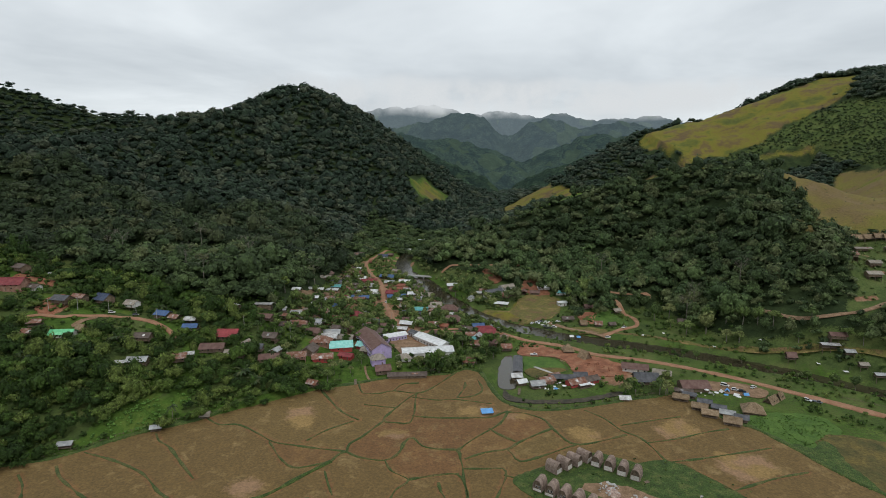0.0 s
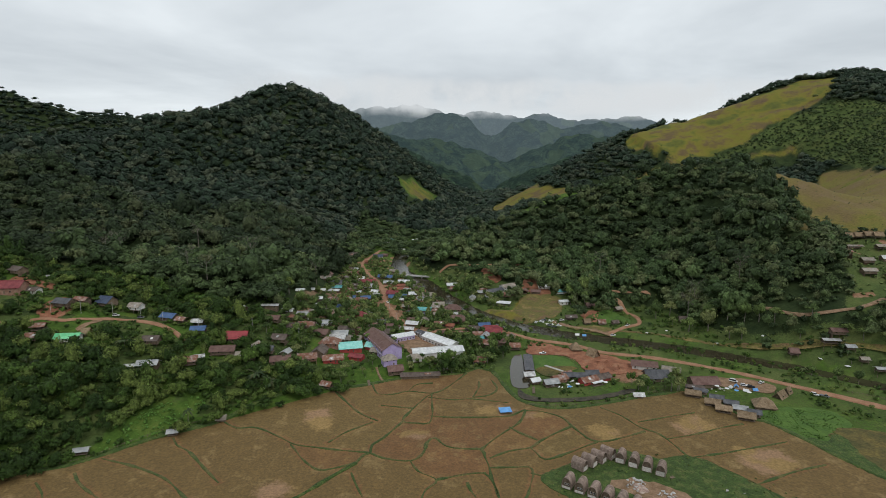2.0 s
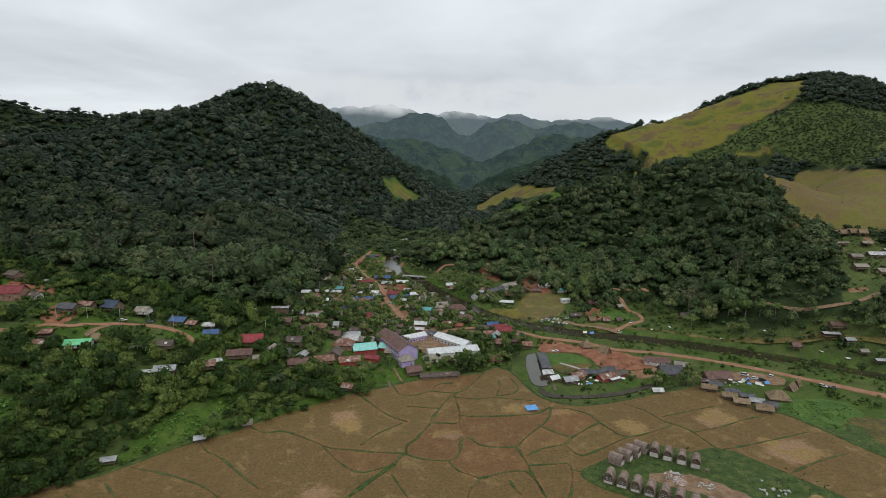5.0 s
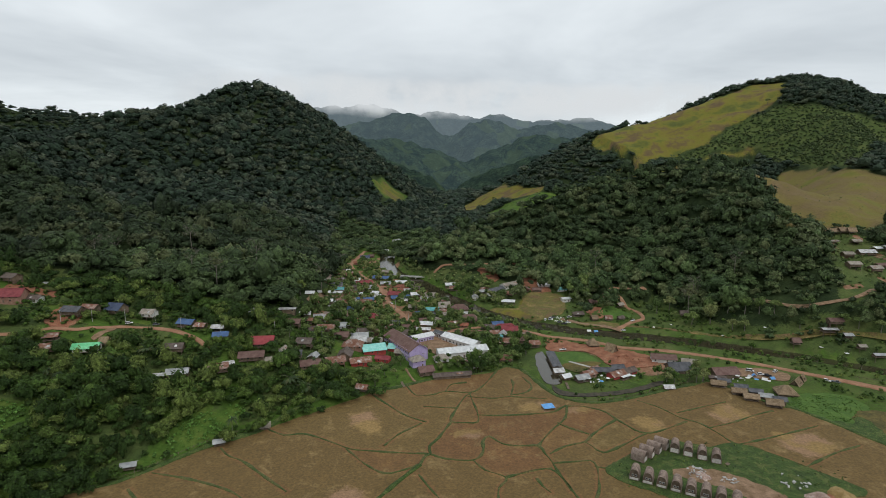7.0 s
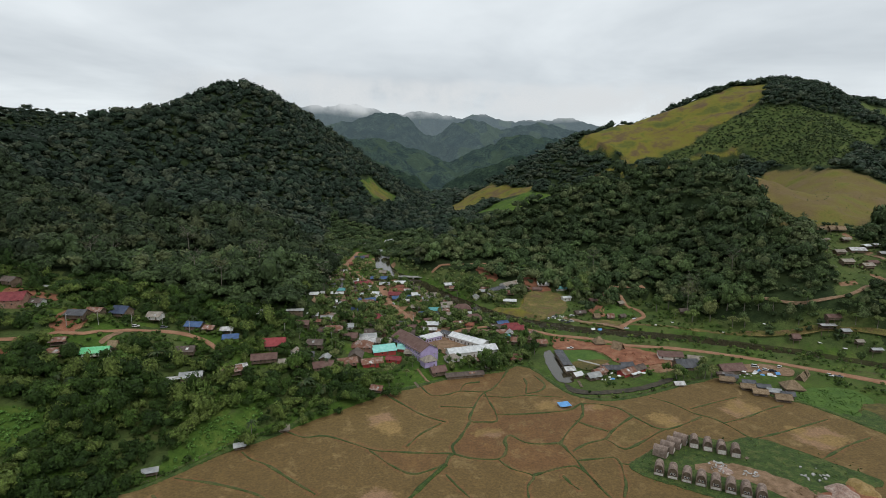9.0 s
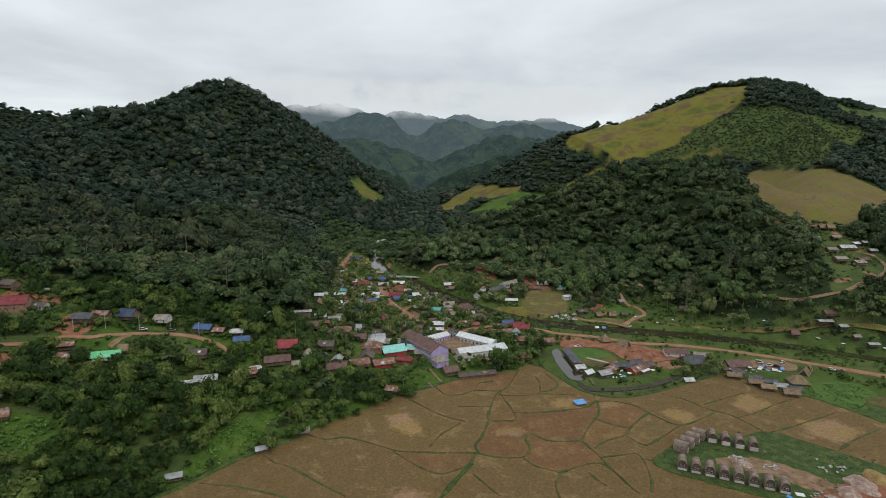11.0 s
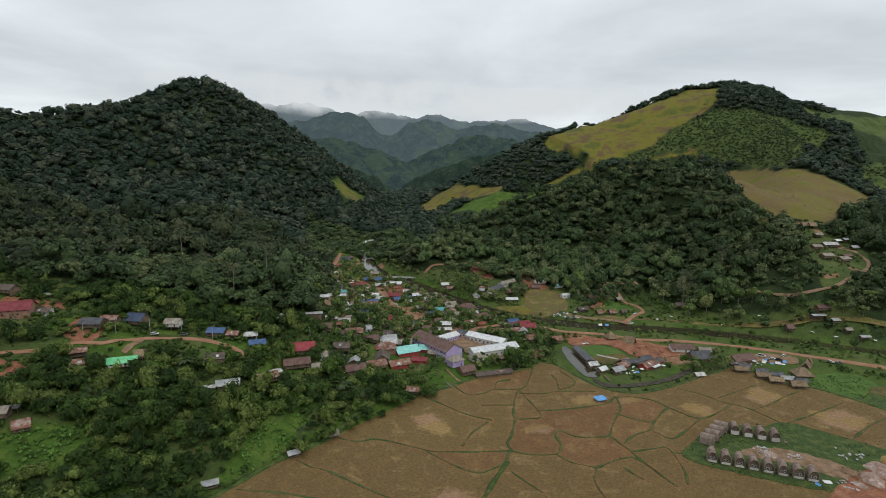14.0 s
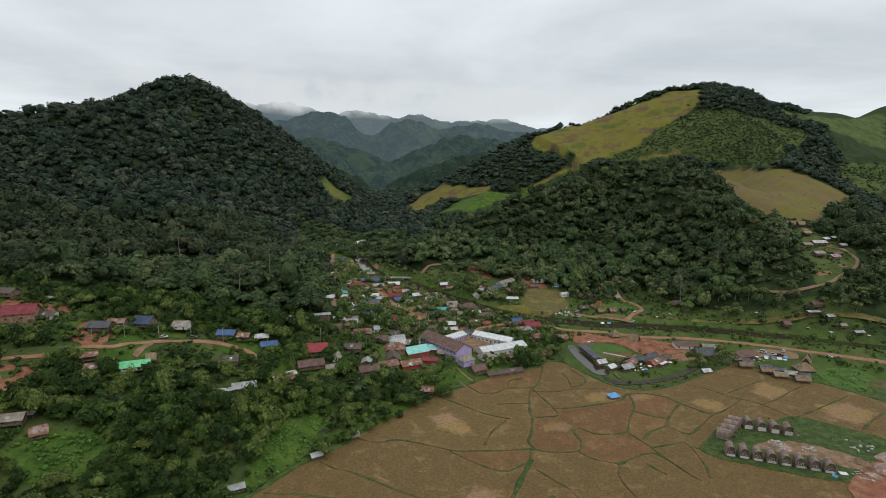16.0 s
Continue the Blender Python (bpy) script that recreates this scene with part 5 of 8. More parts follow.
house(-122.1, 343.5, 0, 7.6, 5.7, "slate", "wood", 1.0, 2.6, 0.32, "gable")
house(-146.2, 332.7, 5, 13.7, 7.4, "brown", "wood", 0.8, 2.6, 0.32, "gable")
house(-132.1, 331.7, 5, 10.6, 6.6, "tan", "wood", 0.8, 2.6, 0.32, "gable")
house(-73.1, 376.2, 12, 15.2, 10.7, "aqua", "red", 0, 3.2, 0.3, "gable")
house(-56.9, 380.6, -20, 9.9, 7.4, "aqua", "red", 0, 3.0, 0.3, "gable")
house(-81.8, 354.8, 10, 12.9, 7.4, "rust", "red", 0.2, 2.8, 0.3, "gable")
house(-97.7, 349.0, 10, 11.4, 7.4, "rust", "brick", 0.3, 2.6, 0.32, "gable")
house(-112.1, 337.0, 10, 11.4, 7.4, "brown", "wood", 0.4, 2.6, 0.32, "gable")
house(-87.5, 377.8, -6, 13.7, 9.0, "rust", "brick", 0.2, 2.8, 0.4, "hip")
house(-66.6, 360.8, -20, 9.1, 5.7, "maroon", "red", 0.2, 2.6, 0.25, "gable")
house(-53.0, 371.7, -20, 9.1, 5.7, "tan", "wood", 0.3, 2.6, 0.32, "gable")
house(-83.5, 388.4, -5, 10.6, 6.6, "white", "wood", 0.3, 2.6, 0.32, "gable")
house(-108.1, 393.3, 0, 9.1, 5.7, "rust", "wood", 0.8, 2.6, 0.32, "gable")
house(-95.5, 411.3, 5, 6.8, 4.9, "grey", "wood", 0.6, 2.6, 0.32, "gable")
house(-79.3, 405.0, -10, 10.6, 7.4, "dark", "wood", 1.2, 2.6, 0.32, "gable")
house(-112.9, 408.6, -10, 7.6, 4.9, "grey", "wood", 0.6, 2.6, 0.32, "gable")
house(-122.7, 402.6, 0, 6.8, 4.9, "white", "wood", 0.6, 2.6, 0.32, "gable")
house(-33.8, 421.0, -10, 9.9, 5.7, "white", "wood", 0.2, 2.8, 0.2, "gable")
house(19.0, 421.9, -20, 9.2, 7.2, "dark", "wood", 0.5, 2.6, 0.32, "gable")
house(34.9, 416.6, -15, 12.6, 8.1, "maroon", "brick", 0.4, 3.0, 0.32, "gable")
house(20.1, 397.3, 0, 8.4, 6.3, "teal", "wood", 0.3, 2.6, 0.32, "gable")
house(26.1, 390.4, -10, 9.2, 7.2, "rust", "wood", 0.8, 2.6, 0.32, "gable")
house(35.8, 395.7, -10, 9.2, 6.3, "brown", "wood", 0.6, 2.6, 0.32, "gable")
house(46.6, 386.0, 0, 6.7, 6.3, "rust", "wood", 1.0, 2.6, 0.32, "gable")
house(3.2, 368.5, 0, 4.2, 3.6, "teal", "wood", 0.2, 2.6, 0.32, "gable")
house(-72.3, 391.3, -10, 10.9, 7.2, "tan", "wood", 0.4, 2.6, 0.32, "gable")
house(-113.4, 659.7, -5, 11.8, 7.2, "dark", "wood", 0.8, 2.6, 0.32, "gable")
house(-113.6, 632.6, -5, 7.6, 5.4, "rust", "wood", 0.6, 2.6, 0.32, "gable")
house(-107.0, 535.9, -5, 9.2, 5.4, "teal", "wood", 0.4, 2.6, 0.32, "gable")
house(-154.5, 393.1, -40, 11.8, 7.2, "white", "wood", 0.2, 2.6, 0.32, "gable")
house(-135.3, 401.0, 0, 11.8, 4.5, "white", "wood", 0.2, 2.6, 0.1, "gable")
house(239.8, 360.2, -10, 5.0, 4.9, "brown", "wood", 1.8, 2.2, 0.5, "gable")
house(262.0, 355.5, -10, 10.1, 4.5, "white", "wood", 2.4, 2.2, 0.15, "gable")
house(268.3, 357.8, -10, 9.2, 5.4, "brown", "wood", 2.2, 2.4, 0.3, "gable")
house(269.2, 346.7, -10, 5.0, 4.5, "grey", "wood", 2.0, 2.0, 0.25, "gable")
house(271.3, 336.5, -10, 4.2, 3.6, "tan", "wood", 1.6, 2.0, 0.3, "gable")
house(275.5, 326.6, -10, 6.7, 3.6, "grey", "wood", 1.4, 1.8, 0.2, "gable")
house(392.0, 518.5, -10, 6.6, 5.6, "thatch", "wood", 1.6, 2.2, 0.55, "gable")
house(398.0, 517.0, -8, 6.6, 5.6, "thatch", "wood", 1.6, 2.2, 0.55, "gable")
house(404.0, 514.5, -12, 6.6, 5.6, "thatch", "wood", 1.6, 2.2, 0.55, "gable")
house(409.5, 509.5, -10, 6.6, 5.6, "thatch", "wood", 1.6, 2.2, 0.55, "gable")
house(415.0, 504.5, -14, 6.6, 5.6, "thatch", "wood", 1.6, 2.2, 0.55, "gable")
house(388.0, 499.0, -5, 14.0, 4.6, "tan", "wood", 1.4, 2.0, 0.2, "gable")
house(340.0, 449.0, 5, 9.0, 6.0, "rust", "wood", 1.6, 2.2, 0.35, "gable")
house(404.0, 487.0, -4, 8.0, 5.5, "tan", "wood", 1.4, 2.0, 0.3, "gable")
house(360.0, 449.0, -5, 8.8, 6.0, "tan", "wood", 1.8, 2.2, 0.3, "gable")
house(393.0, 463.0, -12, 14.0, 8.0, "white", "wood", 1.4, 2.6, 0.3, "gable")
house(410.0, 469.0, 6, 7.5, 5.5, "pale", "wood", 1.2, 2.2, 0.25, "gable")
house(418.0, 466.0, -6, 6.5, 5.0, "grey", "wood", 1.2, 2.2, 0.25, "gable")
house(331.0, 412.0, -4, 9.6, 6.0, "tan", "wood", 2.0, 2.3, 0.3, "gable")
house(354.0, 414.0, 4, 10.0, 6.2, "tan", "wood", 2.0, 2.4, 0.3, "gable")
house(372.0, 426.0, 2, 9.6, 5.4, "brown", "wood", 1.4, 2.0, 0.25, "gable")
house(403.0, 409.0, -20, 9.0, 6.0, "rust", "wood", 1.4, 2.2, 0.3, "gable")
house(399.0, 441.0, -10, 6.0, 5.0, "grey", "wood", 1.0, 2.0, 0.3, "gable")
house(72.4, 329.5, 0, 6.4, 4.9, "slate", "wood", 0.6, 2.6, 0.32, "gable")
house(79.8, 328.7, 0, 6.4, 4.9, "slate", "wood", 0.6, 2.6, 0.32, "gable")
house(87.9, 333.0, 0, 7.4, 4.9, "slate", "wood", 0.6, 2.6, 0.32, "gable")
house(91.3, 382.9, 0, 6.9, 6.9, "thatch", "wood", 0.3, 2.4, 0.6, "hip")
house(100.2, 370.1, -60, 6.4, 5.9, "thatch", "wood", 0.2, 1.0, 0.9, "gable")
house(127.7, 346.5, -18, 15.6, 8.8, "brown", "white", 0.3, 3.0, 0.25, "gable")
house(127.6, 327.1, -5, 13.8, 9.8, "slate", "wood", 0.3, 2.8, 0.4, "gable")
house(141.9, 336.9, -25, 10.1, 5.9, "tan", "wood", 0.3, 2.6, 0.32, "gable")
house(105.8, 300.4, -5, 5.1, 3.9, "white", "wood", 0, 2.2, 0.3, "gable")
house(152.8, 316.5, 0, 15.6, 9.8, "brown", "wood", 0.2, 3.2, 0.3, "gable")
house(144.5, 310.5, -20, 9.2, 3.9, "dark", "wood", 0.2, 2.2, 0.2, "gable")
house(138.5, 300.5, -25, 7.4, 4.9, "thatch", "wood", 1.0, 2.0, 0.3, "gable")
house(145.4, 305.2, -25, 6.4, 3.9, "slate", "wood", 0.4, 2.0, 0.25, "gable")
house(143.7, 288.2, -25, 6.9, 4.9, "thatch", "wood", 1.0, 2.0, 0.3, "gable")
house(145.5, 279.9, -25, 6.9, 4.9, "thatch", "wood", 1.0, 2.0, 0.3, "gable")
house(150.0, 295.5, -25, 6.4, 4.4, "slate", "wood", 0.4, 2.0, 0.25, "gable")
house(154.4, 288.1, -25, 6.4, 4.4, "slate", "wood", 0.4, 2.0, 0.25, "gable")
house(155.7, 281.2, -25, 6.4, 4.4, "grey", "wood", 0.4, 2.0, 0.25, "gable")
house(152.9, 270.7, -25, 7.4, 5.4, "thatch", "wood", 1.0, 2.0, 0.35, "gable")
house(160.0, 275.0, -25, 5.5, 4.4, "slate", "wood", 0.6, 2.0, 0.3, "gable")
house(172.0, 285.4, -20, 10.1, 9.3, "thatch", "wood", 0.4, 2.0, 0.42, "hip")
house(190.0, 298.5, 35, 7.4, 4.9, "thatch", "wood", 0.2, 0.5, 0.7, "gable")
house(197.9, 303.5, 35, 3.7, 3.4, "thatch", "wood", 0.2, 0.8, 1.0, "gable")
house(18.0, 358.5, -8, 6.8, 5.6, "rust", "wood", 1.2, 2.0, 0.4, "gable")
house(51.0, 539.5, 33, 18.0, 8.0, "slate", "white", 0.2, 3.0, 0.25, "gable")
house(69.0, 551.5, 33, 23.0, 8.5, "tan", "white", 0.2, 3.2, 0.25, "gable")
house(45.0, 523.0, 20, 9.0, 6.0, "white", "wood", 0.2, 2.4, 0.3, "shed")
house(55.5, 504.5, -18, 13.0, 6.0, "pale", "wood", 0.2, 2.4, 0.12, "shed")
house(102.0, 541.0, -5, 11.5, 7.0, "pale", "white", 0.3, 2.6, 0.25, "gable")
house(116.5, 527.0, -10, 9.5, 5.5, "teal", "white", 0.3, 2.6, 0.3, "gable")
house(112.5, 503.0, 10, 8.0, 5.0, "pale", "white", 0.2, 3.4, 0.2, "gable")
house(133.0, 487.0, 10, 6.7, 5.0, "brown", "wood", 0.8, 2.2, 0.4, "gable")
house(150.0, 492.5, -10, 6.7, 5.0, "rust", "wood", 1.0, 2.2, 0.4, "gable")
house(156.0, 477.0, 25, 6.5, 4.5, "tan", "wood", 1.0, 2.0, 0.35, "gable")
house(108.0, 458.5, 5, 9.0, 5.0, "dark", "wood", 0.4, 2.2, 0.35, "gable")
house(119.0, 448.0, 8, 4.6, 4.2, "thatch", "wood", 0.8, 2.0, 0.55, "gable")
house(131.5, 446.5, -6, 5.0, 4.5, "rust", "wood", 0.8, 2.0, 0.5, "gable")
house(143.0, 447.0, 15, 5.0, 3.6, "dark", "wood", 0.6, 1.8, 0.4, "gable")
house(203.0, 447.0, -10, 7.5, 5.4, "dark", "wood", 1.8, 2.2, 0.4, "gable")
house(47.0, 332.5, 5, 5.8, 5.0, "white", "wood", 0.2, 2.6, 0.3, "gable")
house(49.0, 323.5, 20, 5.2, 4.4, "pale", "wood", 0.2, 2.4, 0.3, "gable")
house(58.0, 319.5, 12, 8.0, 5.6, "grey", "wood", 0.6, 2.4, 0.32, "gable")
house(64.5, 325.0, 25, 9.0, 6.0, "rust", "brick", 0.6, 2.6, 0.32, "gable")
house(70.5, 331.0, 25, 7.0, 5.5, "rust", "wood", 0.6, 2.6, 0.32, "gable")
house(82.5, 322.5, 24, 11.0, 6.4, "rust", "red", 0.3, 2.6, 0.3, "gable")
house(92.5, 327.0, 24, 10.0, 6.0, "dark", "red", 0.3, 2.6, 0.3, "gable")
house(87.5, 320.0, 24, 8.0, 3.2, "pale", "wood", 0.2, 2.0, 0.12, "shed")
house(-125, 456, -5, 6.0, 4.5, "pale", "wood", 0.2, 2.2, 0.3, "gable")
house(-119, 485, -5, 4.6, 4.0, "pale", "wood", 0.2, 2.0, 0.3, "gable")
house(-115, 502, -5, 4.6, 4.0, "pale", "wood", 0.2, 2.0, 0.3, "gable")
house(-111, 514, -5, 4.6, 4.0, "pale", "wood", 0.2, 2.0, 0.3, "gable")
house(-106, 526, -5, 4.6, 4.0, "pale", "wood", 0.2, 2.0, 0.3, "gable")
house(-113, 454, 3, 13.0, 5.0, "pale", "wood", 0.2, 2.4, 0.15, "shed")
house(-104, 491, -8, 8.0, 5.0, "tan", "wood", 0.2, 2.4, 0.3, "gable")
house(-129, 801, -8, 8.4, 6.3, "white", "white", 0.2, 2.6, 0.3, "gable")
house(-111, 862, -4, 10.2, 6.3, "blue", "wood", 0.5, 2.6, 0.3, "gable")
house(-122, 769, 3, 17.6, 10.9, "dark", "wood", 0.9, 2.6, 0.3, "gable")
house(-136, 724, -12, 9.5, 5.9, "brown", "wood", 0.2, 2.6, 0.3, "gable")
house(-95, 730, 8, 9.5, 5.9, "orange", "brick", 0.5, 2.6, 0.3, "gable")
house(-86, 774, 0, 12.6, 7.8, "navy", "white", 0.9, 2.6, 0.3, "gable")
house(-77, 790, -15, 7.7, 5.8, "brown", "wood", 0.2, 2.6, 0.3, "gable")
house(-108, 670, -8, 11.0, 6.8, "pale", "wood", 0.5, 2.6, 0.3, "gable")
house(-105, 639, -4, 12.5, 7.8, "rust", "wood", 0.9, 2.6, 0.3, "gable")
house(-121, 552, 3, 9.0, 6.8, "tan", "wood", 0.2, 2.6, 0.3, "gable")
house(-95, 618, -12, 12.1, 7.5, "pale", "white", 0.5, 2.6, 0.3, "gable")
house(-84, 607, 8, 16.8, 6.4, "maroon", "brick", 0.9, 2.6, 0.3, "gable")
house(-80, 582, 0, 15.2, 9.4, "white", "wood", 0.2, 2.6, 0.3, "gable")
house(-64, 632, -15, 19.6, 7.6, "blue", "wood", 0.5, 2.6, 0.3, "gable")
house(-43, 602, -8, 11.8, 7.3, "pale", "wood", 0.9, 2.6, 0.3, "gable")
house(-47, 586, -4, 15.3, 5.9, "orange", "brick", 0.2, 2.6, 0.3, "gable")
house(-47, 568, 3, 19.4, 7.4, "orange", "brick", 0.5, 2.6, 0.3, "gable")
house(-52, 550, -12, 12.6, 7.8, "maroon", "brick", 0.9, 2.6, 0.3, "gable")
house(-47, 538, 8, 17.5, 6.7, "blue", "wood", 0.2, 2.6, 0.3, "gable")
house(-31, 544, 0, 8.9, 6.7, "pale", "wood", 0.5, 2.6, 0.3, "gable")
house(-72, 556, -15, 7.3, 5.5, "pale", "white", 0.9, 2.6, 0.3, "gable")
house(-88, 546, -8, 6.2, 4.7, "pale", "wood", 0.2, 2.6, 0.3, "gable")
house(-70, 543, -4, 7.1, 5.3, "white", "wood", 0.5, 2.6, 0.3, "gable")
house(-95, 532, 3, 8.7, 6.5, "maroon", "brick", 0.9, 2.6, 0.3, "gable")
house(-95, 512, -12, 6.7, 5.0, "maroon", "brick", 0.2, 2.6, 0.3, "gable")
house(-90, 520, 8, 5.1, 3.8, "blue", "white", 0.5, 2.6, 0.3, "gable")
house(-78, 526, 0, 8.9, 6.7, "blue", "wood", 0.9, 2.6, 0.3, "gable")
house(-43, 526, -15, 5.5, 4.1, "white", "wood", 0.2, 2.6, 0.3, "gable")
house(-105, 487, -8, 8.0, 6.0, "rust", "wood", 0.5, 2.6, 0.3, "gable")
house(-106, 442, -4, 5.8, 4.3, "grey", "wood", 0.9, 2.6, 0.3, "gable")
house(-113, 411, 3, 8.1, 6.1, "rust", "white", 0.2, 2.6, 0.3, "gable")
house(-108, 422, -12, 4.5, 3.4, "tan", "wood", 0.5, 2.6, 0.3, "gable")
house(-76, 452, 8, 14.0, 8.7, "maroon", "brick", 0.9, 2.6, 0.42, "hip")
house(-70, 472, 0, 6.5, 4.9, "grey", "wood", 0.2, 2.6, 0.3, "gable")
house(-36, 500, -15, 8.2, 6.1, "tan", "wood", 0.5, 2.6, 0.3, "gable")
house(-24, 525, -8, 5.5, 4.1, "grey", "white", 0.9, 2.6, 0.3, "gable")
house(-20, 488, -4, 11.2, 6.9, "teal", "wood", 0.2, 2.6, 0.3, "gable")
house(-31, 477, 3, 9.4, 5.8, "blue", "wood", 0.5, 2.6, 0.3, "gable")
house(-21, 471, -12, 10.8, 6.7, "slate", "wood", 0.9, 2.6, 0.3, "gable")
house(-8, 472, 8, 7.2, 5.4, "tan", "wood", 0.2, 2.6, 0.3, "gable")
house(-21, 454, 0, 9.3, 5.8, "tan", "white", 0.5, 2.6, 0.3, "gable")
house(-30, 436, -15, 9.4, 5.8, "pale", "wood", 0.9, 2.6, 0.3, "gable")
house(-20, 442, -8, 5.2, 3.9, "pale", "wood", 0.2, 2.6, 0.3, "gable")
house(6, 491, -4, 14.9, 9.2, "brown", "wood", 0.5, 2.6, 0.42, "hip")
house(8, 451, 3, 16.2, 10.0, "brown", "wood", 0.9, 2.6, 0.42, "hip")
house(1, 433, -12, 6.0, 4.5, "orange", "brick", 0.2, 2.6, 0.3, "gable")
house(29, 434, 8, 8.8, 6.6, "blue", "wood", 0.5, 2.6, 0.3, "gable")
house(33, 422, 0, 15.9, 6.1, "maroon", "brick", 0.9, 2.6, 0.42, "hip")
house(-54, 441, -15, 8.9, 6.7, "slate", "wood", 0.2, 2.6, 0.3, "gable")
house(-107, 394, -8, 10.8, 6.7, "rust", "wood", 0.5, 2.6, 0.3, "gable")
house(-98, 407, -4, 8.2, 6.1, "grey", "white", 0.9, 2.6, 0.3, "gable")
house(10, 585, 3, 10.1, 6.3, "pale", "wood", 0.2, 2.6, 0.3, "gable")
house(12, 570, -12, 7.9, 5.9, "rust", "wood", 0.5, 2.6, 0.3, "gable")
house(-32, 928, 8, 18.2, 11.3, "pale", "wood", 0.9, 2.6, 0.3, "gable")
house(-18, 905, 0, 11.9, 7.4, "blue", "wood", 0.2, 2.6, 0.3, "gable")
house(-55, 861, -15, 8.4, 6.3, "pale", "white", 0.5, 2.6, 0.3, "gable")
house(9, 1157, -8, 15.9, 9.9, "tan", "wood", 0.9, 2.6, 0.3, "gable")
house(-75, 409, -4, 9.6, 6.0, "brown", "wood", 0.2, 2.6, 0.3, "gable")
house(-84, 395, 3, 12.8, 7.9, "grey", "wood", 0.5, 2.6, 0.3, "gable")
house(-119, 395, -12, 4.7, 3.5, "rust", "wood", 0.9, 2.6, 0.3, "gable")
house(19, 399, 8, 9.4, 5.8, "teal", "white", 0.2, 2.6, 0.3, "gable")
house(-38, 565, 0, 6.3, 4.7, "white", "wood", 0.5, 2.6, 0.3, "gable")
house(-58, 668, -15, 8.7, 6.5, "tan", "wood", 0.9, 2.6, 0.3, "gable")
house(7, 473, -8, 6.3, 4.7, "white", "wood", 0.2, 2.6, 0.3, "gable")
house(-79.0, 926.0, 0, 15.0, 10.0, "teal", "white", 0.3, 4.2, 0.4, "hip")
house(11, 1163, -15, 9, 6.5, "pale", "wood", 0.3, 2.6, 0.3, "gable")
house(5, 1199, 8, 10, 6.5, "tan", "wood", 0.3, 2.6, 0.3, "gable")
house(52, 1011, 1, 11, 6.5, "pale", "wood", 0.3, 2.6, 0.3, "gable")
house(-9, 946, -6, 9, 6.5, "blue", "wood", 0.3, 2.6, 0.3, "gable")
house(-37, 947, -13, 10, 6.5, "pale", "wood", 0.3, 2.6, 0.3, "gable")
house(-27, 941, 10, 11, 6.5, "white", "wood", 0.3, 2.6, 0.3, "gable")
house(-86, 939, 3, 9, 6.5, "teal", "wood", 0.3, 2.6, 0.3, "gable")
house(-111, 863, -4, 10, 6.5, "blue", "wood", 0.3, 2.6, 0.3, "gable")
house(390, 3377, -20, 16, 10, "white", "white", 0.3, 3.0, 0.3, "gable")
house(364, 3060, 11, 16, 10, "pale", "white", 0.3, 3.0, 0.3, "gable")
house(267, 2345, 2, 16, 10, "tan", "white", 0.3, 3.0, 0.3, "gable")
house(218, 1975, -7, 16, 10, "white", "white", 0.3, 3.0, 0.3, "gable")
house(388, 3472, -16, 16, 10, "rust", "white", 0.3, 3.0, 0.3, "gable")
house(317, 2552, 15, 16, 10, "pale", "white", 0.3, 3.0, 0.3, "gable")
house(24.3, 283.0, 8, 6.2, 4.2, "tarp", "wood", 0.1, 1.8, 0.13, "shed")


# ---- plots round the buildings ----
plot("hut_plot", "bright rough grass between the arched huts", "grass", [(31, 220), (55, 234), (70, 241), (80, 238), (91, 233), (103, 235), (112, 228), (123, 210), (133, 192), (124, 186), (100, 176), (78, 176), (60, 187), (48, 197), (37, 207)], GRASS, level=0.7, thick=0.4, ragged=1.0)
plot("bare_earth", "bare reddish earth and debris amid the huts", "earth", [(60, 212), (64, 217), (72, 217), (84, 209), (96, 195), (94, 186), (84, 186), (78, 197), (70, 204)], TRACK, level=0.78, ragged=1.5)
plot("building_pad", "pinkish rubble pad of a building site", "earth", [(68, 176), (84, 183), (100, 187), (120, 190), (112, 165), (80, 150), (64, 164)], SOIL, level=0.9, ragged=1.0)
plot("green_plot", "bright green vegetable plot beside the paddies", "field", [(161, 271), (174, 283), (203, 280), (204, 262), (179, 245), (171, 250)], LAWN, level=0.55, ragged=1.0)
plot("ripe_plot", "olive and golden unharvested rice plot", "field", [(180, 243), (199, 259), (230, 240), (225, 205), (190, 200), (184, 214)], RIPE, level=0.62, ragged=1.0)
plot("weedy_plot", "dark weedy fallow strip", "field", [(171, 249), (179, 246), (190, 252), (186, 230), (184, 210), (177, 225)], GRASS, level=0.74, ragged=1.0)
plot("pond", "grey green fish pond", "water", [(42, 368), (49, 375), (48.5, 361), (47, 340), (45, 318), (35, 318), (36, 341)], WATER, level=0.35, ragged=0.5)
plot("pond", "narrow curved fish pond beside the paddies", "water", [(37, 316), (41, 306), (54, 300.5), (81, 303.0), (106, 312.5), (106, 307.8), (81, 298.0), (54, 295.6), (37.0, 301)], MUD, level=0.42, ragged=0.5)
plot("lawn", "mown green lawn beside the pond", "lawn", [(55, 356), (57, 371), (72, 371), (81, 362), (82, 346), (72, 339), (60, 333), (54, 342)], LAWN, level=0.5, ragged=0.4)
plot("yard", "bare red earth yard", "earth", [(54, 378), (60, 398), (66, 402), (80, 392), (92, 382), (104, 376), (118, 364), (126, 350), (118, 338), (106, 336), (96, 336), (86, 345), (85, 364), (76, 373), (64, 373)], SOIL, level=0.45, ragged=1.2)
